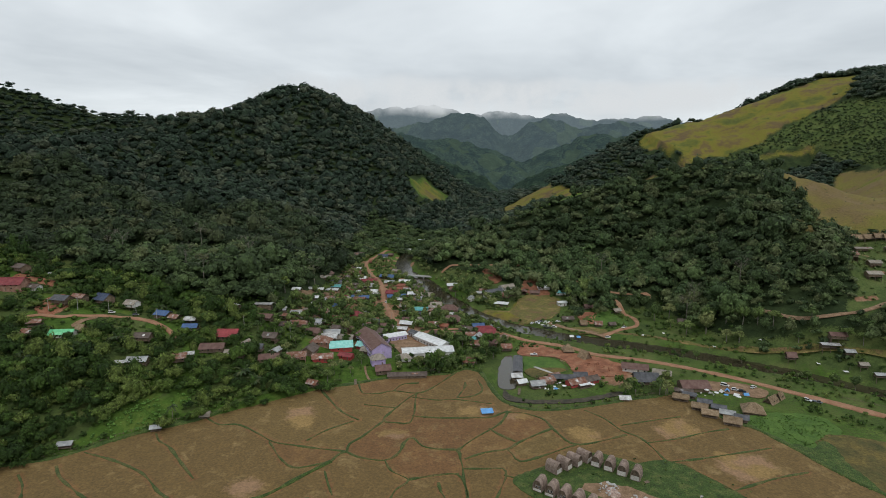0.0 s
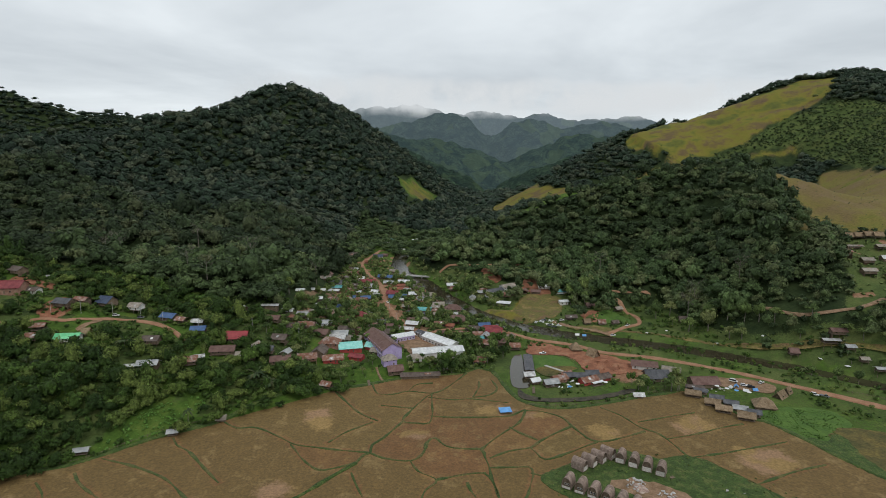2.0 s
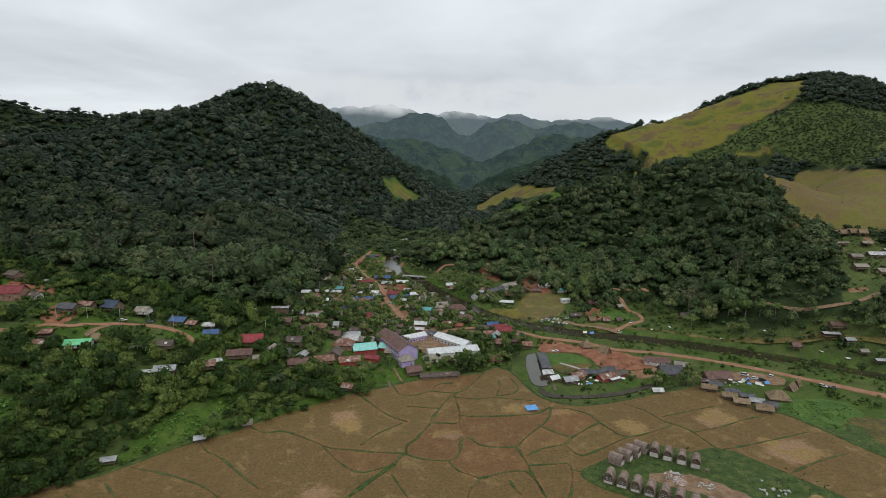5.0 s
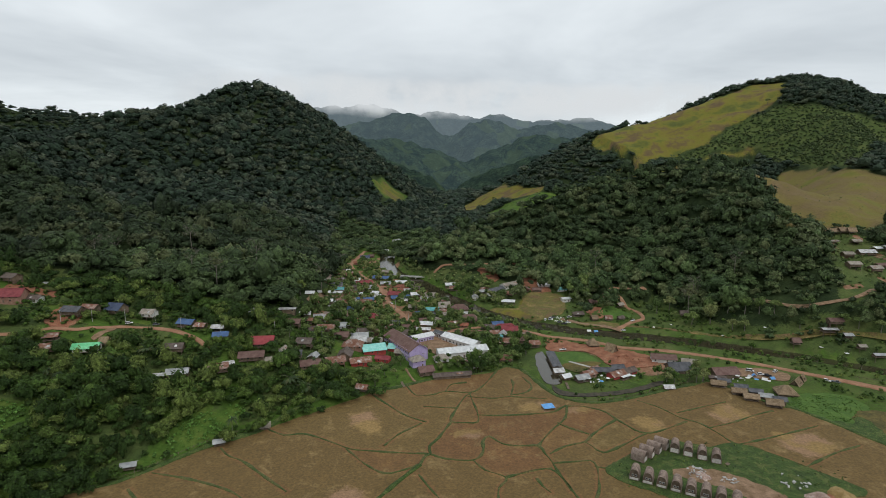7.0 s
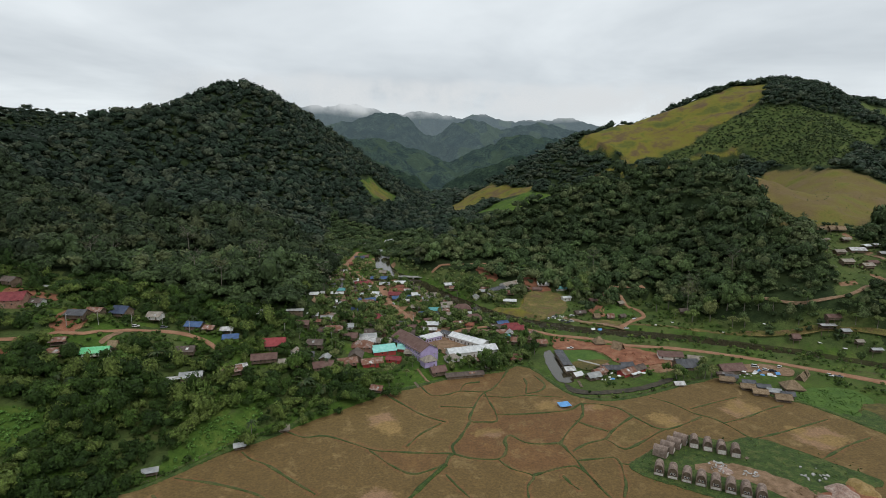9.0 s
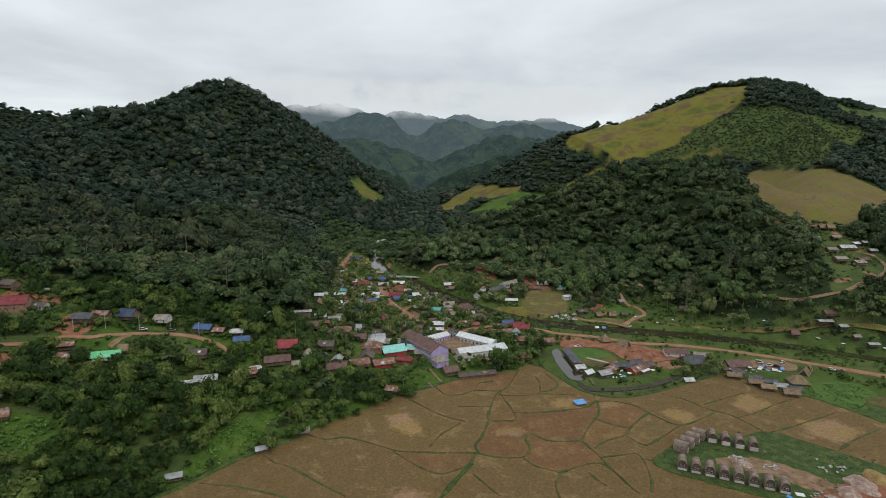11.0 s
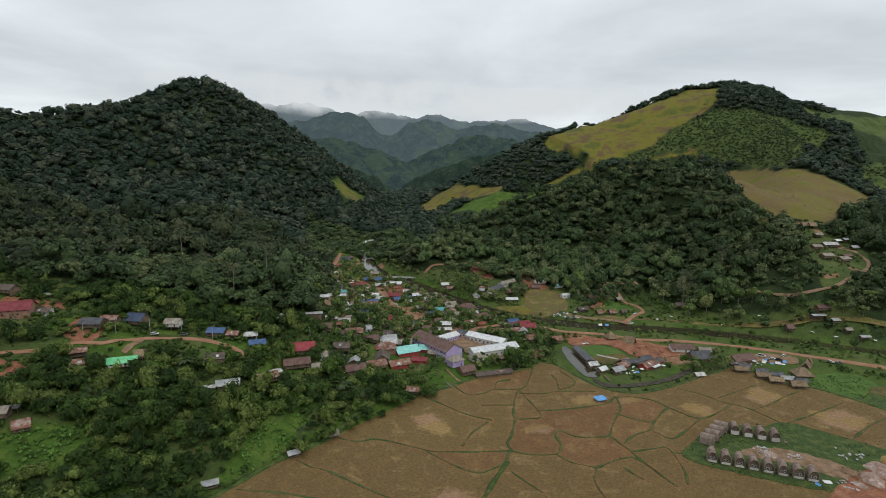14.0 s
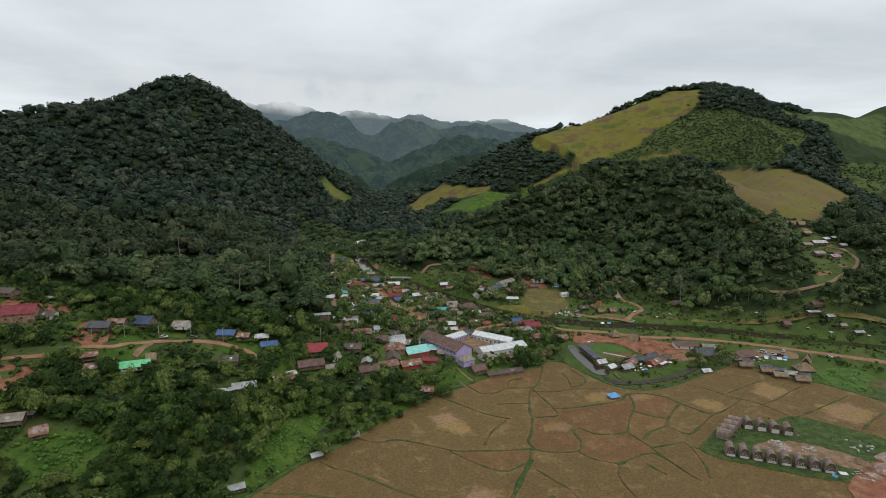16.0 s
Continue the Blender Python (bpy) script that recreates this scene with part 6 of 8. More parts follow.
plot("yard", "reddish gravel car park of the camp", "earth", [(162, 316), (165, 327), (186, 324), (196, 313), (189, 304), (178, 306)], TRACK, level=0.5, ragged=0.8)
plot("yard", "bare earth yard of the school", "earth", [(-34, 380), (-40, 394), (-33, 400), (-24, 398), (2, 368), (-24, 364)], TRACK, lift=0.7, ragged=0.5)
plot("playing_ground", "worn yellow playing ground", "ground", [(36, 497), (50, 492), (62, 490), (72, 512), (84, 526), (98, 531), (113, 516), (110, 494), (98, 470), (79, 457), (62, 457), (50, 470)], DRY, lift=0.5, ragged=1.5)
plot("yard", "red earth at the edge of the playing ground", "earth", [(79, 538), (88, 572), (99, 562), (106, 530), (96, 524), (88, 526)], SOIL, lift=0.6, ragged=1.5)
plot("terrace", "bare reddish terrace above the maroon house", "earth", [(-322, 398), (-300, 394), (-285, 388), (-283, 394), (-298, 402), (-322, 408)], SOIL, lift=0.6, ragged=1.5)

plot("lawn", "worn olive strip of the lawn beside the pond houses", "lawn", [(54, 342), (57, 349), (68, 351), (80, 350), (82, 346), (72, 339), (60, 333)], RIPE, level=0.55, ragged=0.3)
plot("path", "pale gravel path across the lawn", "path", [(61, 352), (62.5, 353), (73, 341), (71.5, 340)], CONCRETE, level=0.62, ragged=0.1)
plot("yard", "bare earth among the camp huts", "earth", [(119, 456), (122, 474), (136, 475), (130, 455)], SOIL, lift=0.45, ragged=1.5)
plot("yard", "dry trampled ground beside the camp huts", "ground", [(101, 439), (121, 443), (134, 436), (131, 426), (114, 428)], DRY, lift=0.45, ragged=1.5)
plot("lawn", "bright grass between the huts and the track", "lawn", [(134, 452), (132, 466), (152, 478), (160, 462), (158, 450), (148, 446)], LAWN, lift=0.45, ragged=1.0)
plot("yard", "bare earth bank cut above the far road", "earth", [(46, 614), (56, 620), (66, 596), (60, 572), (52, 572), (49, 590)], SOIL, lift=0.8, ragged=1.5)
plot("yard", "sandy clearing beside the market sheds", "earth", [(-126, 451), (-119, 481), (-103, 526), (-101, 510), (-110, 467), (-122, 438)], TRACK, lift=0.5, ragged=1.5)
plot("yard", "trodden earth crossing on the main street", "earth", [(-70, 590), (-60, 600), (-50, 590), (-46, 560), (-56, 548), (-64, 560)], ROAD, lift=0.55, ragged=1.5)
plot("yard", "bare earth bank beside the slate-roofed house", "earth", [(-272, 372), (-264, 376), (-256, 364), (-256, 350), (-265, 347), (-273, 358)], SOIL, lift=0.5, ragged=1.5)
plot("yard", "bare brown plot below the bank road", "earth", [(-298, 318), (-284, 325), (-276, 318), (-283, 304), (-294, 300)], SOIL, lift=0.5, ragged=1.5)
plot("yard", "small earth track up to the green-roofed house", "earth", [(-240, 340), (-238, 350), (-236, 358), (-233, 358), (-235, 348), (-237, 338)], TRACK, lift=0.5, ragged=0.5)


def car(x, y, turn, paint, label, pickup=False, van=False):
    ob = empty("car", x, y, turn, max(float(land(x, y)), 0.0) + 0.62)
    l, w = (5.0, 1.8) if pickup or van else (4.4, 1.75)
    h = 1.05
    bm = boxes((-l / 2, l / 2, -w / 2, w / 2, 0.35, 0.95 if not van else 1.1))
    bmesh.ops.bevel(bm, geom=list(bm.edges), offset=0.12, segments=2, affect="EDGES")
    part("body", bm, PAINTS[paint], ob, smooth_shade=False)
    x0, x1 = (-0.2, 1.5) if pickup else (-l / 2 + 0.15, l / 2 - (0.9 if van else 1.3))
    bm = bmesh.new()
    v = box(bm, x0, x1, -w / 2 + 0.08, w / 2 - 0.08, 0.9, 1.55 if not van else 1.95)
    for k in (4, 5, 6, 7):
        v[k].co.x += 0.3 if k in (4, 7) else -0.45
        v[k].co.y *= 0.86
    part("cabin_glass", bm, PANE, ob)
    part("roof_panel", boxes((x0 + 0.3, x1 - 0.45, -w / 2 + 0.2, w / 2 - 0.2, (1.55 if not van else 1.95), (1.6 if not van else 2.0))), PAINTS[paint], ob)
    for px in (-l / 2 + 0.85, l / 2 - 0.85):
        for s in (-1, 1):
            bm = bmesh.new()
            tube(bm, (px, s * (w / 2 - 0.2), 0.33), (px, s * (w / 2 + 0.02), 0.33), 0.33, 0.33, 10)
            part("wheel", bm, RUBBER, ob)
    for s in (-1, 1):
        part("headlight", boxes((l / 2 - 0.06, l / 2 + 0.02, s * 0.6 - 0.16, s * 0.6 + 0.16, 0.62, 0.78)), CANVAS_WHITE, ob)
    return tagged(ob, label, "car")


car(174, 320, -40, "white", "white minivan parked at the camp", van=True)
car(177, 313.5, -25, "white", "white car parked on the reddish gravel")
car(190, 317, 30, "white", "white car parked on the reddish gravel")
car(180, 311, -30, "dark", "dark car parked on the reddish gravel")
car(211, 298.5, -50, "white", "white car parked beside the dirt road")
car(215, 296, -50, "grey", "grey pickup parked beside the dirt road", pickup=True)
car(65, 375, 5, "white", "white pickup on the red earth yard", pickup=True)
car(151, 440, 35, "white", "white pickup at the bend of the earth track", pickup=True)
car(81, 453, 20, "white", "white car parked at the playing ground")
car(76, 451.5, 60, "white", "white car parked at the playing ground")
car(84, 457, -20, "grey", "grey pickup parked at the playing ground", pickup=True)
car(88, 438, 10, "dark", "dark pickup parked on the river bank", pickup=True)
car(86, 443, 40, "grey", "grey car parked on the river bank")
car(93, 441, -25, "white", "white car parked on the river bank")
car(99, 455, 15, "white", "white car parked beside the camp huts")
car(130, 414, 10, "white", "white car on the far river bank")
car(209, 517, -40, "dark", "dark pickup on the earth track below the woods", pickup=True)
car(-229, 366, 5, "white", "white car parked on the bank road")
car(-213, 367, 0, "grey", "grey car parked on the bank road")
car(-56, 520, -75, "white", "white pickup parked on the main street", pickup=True)


def boathouse():
    ob = empty("boathouse", 50.5, 352, 82, 0.3)
    for s in (-1, 1):
        bm = bmesh.new()
        gable_slab(bm, 29, 5.6, 2.8, 0.6, s, over=0.4, thick=0.1)
        part("roof", bm, ROOFS["slate"], ob)
    for k in range(10):
        for s in (-1, 1):
            part("post", boxes((-14.3 + k * 3.15, -14.1 + k * 3.15, s * 2.7 - 0.1, s * 2.7 + 0.1, -0.4, 2.9)), TIMBER, ob)
    part("deck", boxes((-14.5, 14.5, -2.9, 2.9, 0.25, 0.45)), TIMBER, ob)
    tagged(ob, "long dark-roofed open pavilion along the pond", "pavilion")


boathouse()


def bridge():
    ob = empty("bridge", -23, 648, -20, 0.6)
    part("deck", boxes((-28, 28, -3, 3, 0.0, 0.6)), CONCRETE, ob)
    for s in (-1, 1):
        part("railing", boxes((-28, 28, s * 2.9 - 0.08, s * 2.9 + 0.08, 0.95, 1.15), *[(-28 + 4 * k, -27.8 + 4 * k, s * 2.9 - 0.08, s * 2.9 + 0.08, 0.6, 1.0) for k in range(14)]), CONCRETE, ob)
    for px in (-14, 0, 14):
        part("pier", boxes((px - 0.5, px + 0.5, -2.4, 2.4, -6.0, 0.0)), CONCRETE, ob)
    tagged(ob, "grey concrete road bridge across the river", "bridge")


bridge()


def tent(x, y, turn, size, material, label, name="tent"):
    ob = empty(name, x, y, turn, max(float(land(x, y)), 0.0) + 0.5)
    bm = bmesh.new()
    s = size / 2
    for a in (-1, 1):
        ring = [(-s, 0, s * 0.9), (s, 0, s * 0.9), (s, a * s * 0.8, 0.1), (-s, a * s * 0.8, 0.1)]
        solid(bm, ring if a < 0 else ring[::-1], 0.06)
    part("canopy", bm, material, ob)
    for px in (-s * 0.95, s * 0.95):
        bm = bmesh.new()
        tube(bm, (px, 0, -0.3), (px, 0, s * 0.88), 0.04, 0.04, 5)
        part("pole", bm, TIMBER, ob)
    tagged(ob, label, "tent")


for x, y, m, l in ((168, 311, CANVAS_WHITE, "white camping tent on the grass of the camp"), (180, 307, CANVAS_BLUE, "blue camping tent on the grass of the camp"), (174, 306, CANVAS_WHITE, "white camping tent on the grass of the camp"),
                   (172, 313, CANVAS_BLUE, "blue camping tent on the grass of the camp"), (107, 415, CANVAS_BLUE, "blue tent on the grassy river bank"), (102, 417, CANVAS_WHITE, "white tent on the grassy river bank"),
                   (142, 312, CANVAS_BLUE, "blue tarpaulin shelter beside the camp kitchen"), (71, 184, CANVAS_BLUE, "crumpled blue tarpaulin on the building site")):
    tent(x, y, (x * 37) % 180, 2.2 if "crumpled" in l else 3.2, m, l)


def pole(x, y, h):
    ob = empty("utility_pole", x, y, (x * 7) % 40 - 20)
    bm = bmesh.new()
    tube(bm, (0, 0, -0.5), (0, 0, h), 0.16, 0.11, 8)
    part("shaft", bm, CONCRETE, ob)
    part("crossarm", boxes((-0.9, 0.9, -0.06, 0.06, h - 0.7, h - 0.55)), TIMBER, ob)
    for px in (-0.8, 0.0, 0.8):
        bm = bmesh.new()
        tube(bm, (px, 0, h - 0.55), (px, 0, h - 0.3), 0.05, 0.03, 6)
        part("insulator", bm, CANVAS_WHITE, ob)
    tagged(ob, "grey concrete utility pole with a crossarm", "utility pole", group="utility poles")


for x, y in ((-262, 352), (-248, 360), (-232, 368), (-215, 371), (-196, 362), (-170, 356), (-138, 366), (-108, 372), (-84, 392), (-58, 425), (-44, 450), (-53, 500), (-70, 560), (-84, 620), (-40, 352)):
    pole(x, y, 9.0)


def stone_pile(x, y, r, label, material, name="rubble_pile", count=40):
    ob = empty(name, x, y, 0, 0.7)
    q = random.Random(int(x * 5 + y))
    for k in range(count):
        a, d = q.uniform(0, 6.3), r * math.sqrt(q.random())
        s = q.uniform(0.2, 0.75)
        bm = boxes((-s, s, -s * 0.6, s * 0.6, -s * 0.2, s * 0.35))
        for v in bm.verts:
            v.co += Vector((q.uniform(-1, 1), q.uniform(-1, 1), q.uniform(-0.4, 0.6))) * s * 0.35
        bm.transform(pose(d * math.cos(a), d * math.sin(a), 0.25 * (1 - d / r) * r * 0.5 + 0.1, q.uniform(-20, 20), q.uniform(-20, 20), q.uniform(0, 180)))
        part("stone", bm, material, ob)
    tagged(ob, label, "rubble")


stone_pile(70, 212, 5, "heap of pale rubble and rubbish between the huts", CONCRETE)
stone_pile(80, 204, 4, "heap of pale broken boards on bare earth", CONCRETE, count=16)
stone_pile(92, 184, 9, "scattered pink and white rubble on the building site", TRACK, count=60)
stone_pile(108, 200, 7, "scattered pale rubbish in the rough grass", CONCRETE, count=14)
stone_pile(84, 180, 5, "heap of pale broken boards on the building site", CONCRETE, count=22)


def heap(x, y, r, h, material, label, seed):
    """A heap of loose stuff with an uneven foot and top."""
    q = np.random.default_rng(seed)
    n, m = 22, 7
    vs = [(0, 0, h)]
    for j in range(1, m + 1):
        u = j / m
        for k in range(n):
            a = 2 * math.pi * k / n
            rr = r * u * (1 + 0.22 * math.sin(2 * a + seed) + 0.12 * math.sin(5 * a + 2 * seed))
            vs.append((rr * math.cos(a), rr * math.sin(a), h * (1 - u) ** 0.8 * (1 + q.uniform(-0.16, 0.16)) - 0.25 * (j == m)))
    bm = bmesh.new()
    v = [bm.verts.new(p) for p in vs]
    for k in range(n):
        bm.faces.new((v[0], v[1 + k], v[1 + (k + 1) % n]))
        for j in range(m - 1):
            a, b = 1 + j * n, 1 + (j + 1) * n
            bm.faces.new((v[a + k], v[b + k], v[b + (k + 1) % n], v[a + (k + 1) % n]))
    bmesh.ops.recalc_face_normals(bm, faces=bm.faces)
    ob = part("earth_heap", bm, material, smooth_shade=True)
    ob.matrix_basis = pose(x, y, 0.85, 0, 0, seed * 40)
    tagged(ob, label, "heap")


heap(97, 181, 5.5, 2.2, PINK, "heap of pinkish broken gravel on the building site", 1)
heap(108, 185, 7.0, 2.8, PINK, "broad heap of pinkish gravel on the building site", 2)
heap(120, 188, 6.0, 2.2, STRAW, "heap of pale straw and rubble on the building site", 3)
heap(88, 179, 3.0, 1.0, PINK, "low heap of pinkish gravel beside the end hut", 4)
heap(71, 209.5, 3.4, 0.8, PINK, "low heap of pale rubbish between the huts", 5)


def sheet_board(x, y, turn, l, w, material, label):
    ob = part("loose_board", boxes((-l / 2, l / 2, -w / 2, w / 2, 0, 0.12)), material)
    ob.matrix_basis = pose(x, y, max(float(land(x, y)), 0.0) + 0.85, 6, 3, turn)
    tagged(ob, label, "board")


sheet_board(76.5, 184.5, -20, 3.4, 2.2, CANVAS_WHITE, "white board lying beside the end hut")
sheet_board(88, 217, 30, 2.4, 1.4, TIMBER, "brown board lying on the grass")
for x, y in ((203, 392), (232, 383), (160, 420), (252, 350), (262, 338), (178, 425), (281, 322)):
    sheet_board(x, y, (x * 11) % 90, 3.2, 2.0, CANVAS_WHITE, "white panel lying on the river meadow")


def fence(line, label, gap=3.0, high=1.1):
    """A bamboo fence: posts at even steps with two rails between them."""
    c = curve_through(line, gap)
    ob = empty("fence", float(c[0][0]), float(c[0][1]), 0, 0.0)
    x0, y0 = c[0]
    for k, (x, y) in enumerate(c):
        z = max(float(land(x, y)), 0.0) + 0.3
        part("post", boxes((x - x0 - 0.07, x - x0 + 0.07, y - y0 - 0.07, y - y0 + 0.07, z - 0.5, z + high)), TIMBER, ob)
        if k + 1 < len(c):
            xn, yn = c[k + 1]
            zn = max(float(land(xn, yn)), 0.0) + 0.3
            bm = bmesh.new()
            for h in (0.45, 0.9):
                tube(bm, (x - x0, y - y0, z + h * high), (xn - x0, yn - y0, zn + h * high), 0.05, 0.05, 4)
            part("rail", bm, TIMBER, ob)
    tagged(ob, label, "fence")


fence([(-201, 232.5), (-181, 240.5), (-164, 255.5), (-148, 268.5), (-131, 279.5)], "weathered bamboo fence along the paddy edge")
fence([(54, 356), (56, 372), (73, 372), (82, 363), (83, 346)], "low wooden fence round the lawn", 3.5, 0.9)
fence([(38, 292), (54, 290), (80, 293), (106, 303), (128, 309)], "dark wooden fence along the narrow pond", 2.5, 1.3)
fence([(232, 300), (245, 288), (258, 274), (275, 254)], "low white rail fence along the river road", 3.0, 0.9)


def jetty(x, y, turn, l, label):
    ob = empty("jetty", x, y, turn, 0.55)
    for k in range(int(l / 0.6)):
        part("plank", boxes((-l / 2 + 0.6 * k, -l / 2 + 0.6 * k + 0.52, -0.8, 0.8, 0.25, 0.33)), TIMBER, ob)
    for px in (-l / 2 + 0.4, 0, l / 2 - 0.4):
        for s in (-0.7, 0.7):
            part("post", boxes((px - 0.08, px + 0.08, s - 0.08, s + 0.08, -0.8, 0.25)), TIMBER, ob)
    tagged(ob, label, "jetty")


jetty(46, 312, 80, 10, "narrow wooden footbridge over the pond")
jetty(-55, 326, 100, 9, "narrow plank walkway down to the paddies")


def parasol_table(x, y, paint, label):
    ob = empty("parasol", x, y, 0, 0.55)
    bm = bmesh.new()
    tube(bm, (0, 0, 0), (0, 0, 2.4), 0.04, 0.03, 6)
    part("pole", bm, TIMBER, ob)
    bm = bmesh.new()
    top = bm.verts.new((0, 0, 2.55))
    ring = [bm.verts.new((1.4 * math.cos(k * math.pi / 4), 1.4 * math.sin(k * math.pi / 4), 2.05)) for k in range(8)]
    low = [bm.verts.new((1.4 * math.cos(k * math.pi / 4), 1.4 * math.sin(k * math.pi / 4), 1.9)) for k in range(8)]
    for k in range(8):
        bm.faces.new((top, ring[k], ring[(k + 1) % 8]))
        bm.faces.new((ring[k], low[k], low[(k + 1) % 8], ring[(k + 1) % 8]))
    part("canopy", bm, paint, ob)
    tagged(ob, label, "parasol")


for x, y, p, l in ((62, 318, CANVAS_WHITE, "white parasol on the pond island"), (68, 312, CANVAS_BLUE, "blue parasol on the pond island"), (74, 316, CANVAS_WHITE, "white parasol on the pond island"), (92, 318, CANVAS_WHITE, "white parasol beside the red pavilion"),
                   (162, 306, CANVAS_WHITE, "white parasol in the camp yard"), (166, 303, CANVAS_BLUE, "blue parasol in the camp yard"), (172, 300, CANVAS_WHITE, "white parasol in the camp yard"), (158, 310, CANVAS_WHITE, "white parasol in the camp yard")):
    parasol_table(x, y, p, l)
stone_pile(88, 452, 9, "scattered pale clutter beside the playing ground", CANVAS_WHITE, count=26)
stone_pile(66, 322, 9, "pale clutter round the pond houses", CANVAS_WHITE, count=26)
stone_pile(155, 312, 8, "pale clutter in the camp yard", CONCRETE, count=30)
stone_pile(104, 350, 10, "scattered stones on the red earth yard", SOIL, count=26)


# ---- smaller houses filling the lanes of the village ----
def fill_lanes():
    q = random.Random(31)
    lanes = [[(-30, 425), (-45, 480), (-60, 550), (-78, 615), (-96, 690)], [(-20, 425), (0, 450), (5, 500), (-15, 560), (-35, 620)], [(-50, 420), (-80, 425), (-105, 440), (-110, 480)], [(-55, 395), (-85, 392), (-110, 395), (-125, 385)],
             [(-60, 370), (-75, 365), (-95, 352), (-115, 350)], [(0, 420), (25, 415), (40, 405)], [(-85, 500), (-100, 540), (-105, 600)], [(40, 535), (60, 545), (80, 530)]]
    count = 0
    for n in range(900):
        lane = q.choice(lanes)
        k = q.randrange(len(lane) - 1)
        u = q.random()
        x = lane[k][0] + u * (lane[k + 1][0] - lane[k][0]) + q.uniform(-18, 18)
        y = lane[k][1] + u * (lane[k + 1][1] - lane[k][1]) + q.uniform(-8, 8)
        l = q.uniform(6.5, 12)
        if line_distance(x, y, RIVER)[0] < 17 or any(line_distance(x, y, r)[0] < 4 + l / 2 for r in STREETS) or any(math.hypot(x - a, (y - b) * 0.8) < r + l / 2 - 0.5 for a, b, r in HOUSES):
            continue
        house(round(x, 1), round(y, 1), q.choice((-15, -8, 0, 8, 75, 82)), round(l, 1), round(l * q.uniform(0.6, 0.8), 1), q.choices(("rust", "brown", "tan", "dark", "grey", "white", "slate", "blue", "maroon"), (7, 7, 5, 5, 3, 1, 2, 1, 1))[0], q.choice(("wood", "wood", "wood", "brick", "white")), q.choice((0.2, 0.5, 1.2)), 2.3, q.uniform(0.25, 0.4))
        count += 1
        if count >= 52:
            break


STREETS = [[(-22, 412), (-39, 444), (-50, 493), (-62, 552), (-67, 592), (-89, 659), (-103, 721), (-88, 838)], [(64, 409), (40, 427), (20, 432), (-5, 425), (-26, 410)]]
fill_lanes()


# ---- single trees ----
def trunk_mesh(bm, h, r, q, limbs=4):
    lean = (q.uniform(-0.06, 0.06) * h, q.uniform(-0.06, 0.06) * h)
    mid = (lean[0] * 0.5 + q.uniform(-0.2, 0.2), lean[1] * 0.5, h * 0.55)
    top = (*lean, h)
    tube(bm, (0, 0, -0.6), mid, r, r * 0.75, 7)
    tube(bm, mid, top, r * 0.75, r * 0.45, 6)
    for k in range(limbs):
        a = 2 * math.pi * k / limbs + q.uniform(-0.5, 0.5)
        start = Vector(mid).lerp(Vector(top), q.uniform(0.3, 0.95))
        tube(bm, start, start + Vector((math.cos(a), math.sin(a), 0.75)) * h * q.uniform(0.28, 0.42), r * 0.4, r * 0.12, 5)


def broadleaf(seed, h, radius, depth, material, label, lumps=8, leaves=170, spread=0.68, flat=0.72):
    """A tree about h metres tall to the middle of its crown."""
    q = random.Random(seed)
    ob = empty("tree", 0, 0, 0, 0.0)
    bm = bmesh.new()
    trunk_mesh(bm, h, 0.16 + h * 0.022, q)
    part("trunk", bm, BARK, ob)
    v, f, s = crown_shape(lumps, leaves * 3, 0.095, seed=seed, flat=flat, spread=spread, loose=1.2)
    v = v * np.array([radius, radius, depth]) + np.array([0, 0, h * 0.70 - depth * 0.35])
    me = mesh_from("crown", v, f, s, np.full(len(v), 0.0))
    me.materials.append(material)
    crown = new("crown", me)
    crown.parent = ob
    return tagged(ob, label, "tree")


def bare_tree(seed, h):
    q = random.Random(seed)
    ob = empty("tree", 0, 0, 0, 0.0)
    bm = bmesh.new()
    trunk_mesh(bm, h, 0.3, q, 6)
    for k in range(26):
        a, z = q.uniform(0, 6.3), q.uniform(0.7, 1.15) * h
        p = Vector((math.cos(a) * h * 0.14, math.sin(a) * h * 0.14, z))
        tube(bm, p, p + Vector((math.cos(a), math.sin(a), 0.7)) * h * q.uniform(0.1, 0.22), 0.09, 0.02, 4)
    part("trunk", bm, BARK, ob, "pale bare branches")
    v, f, s = crown_shape(4, 170, 0.10, seed=seed, flat=0.6, spread=0.9)
    keep = ~s
    me = mesh_from("crown", v * np.array([h * 0.4, h * 0.4, h * 0.3]) + np.array([0, 0, h * 0.8]), f[keep], s[keep], np.zeros(len(v)))
    me.materials.append(PALM)
    new("crown", me).parent = ob
    return tagged(ob, "tall pale-barked tree with thin sparse foliage", "tree")


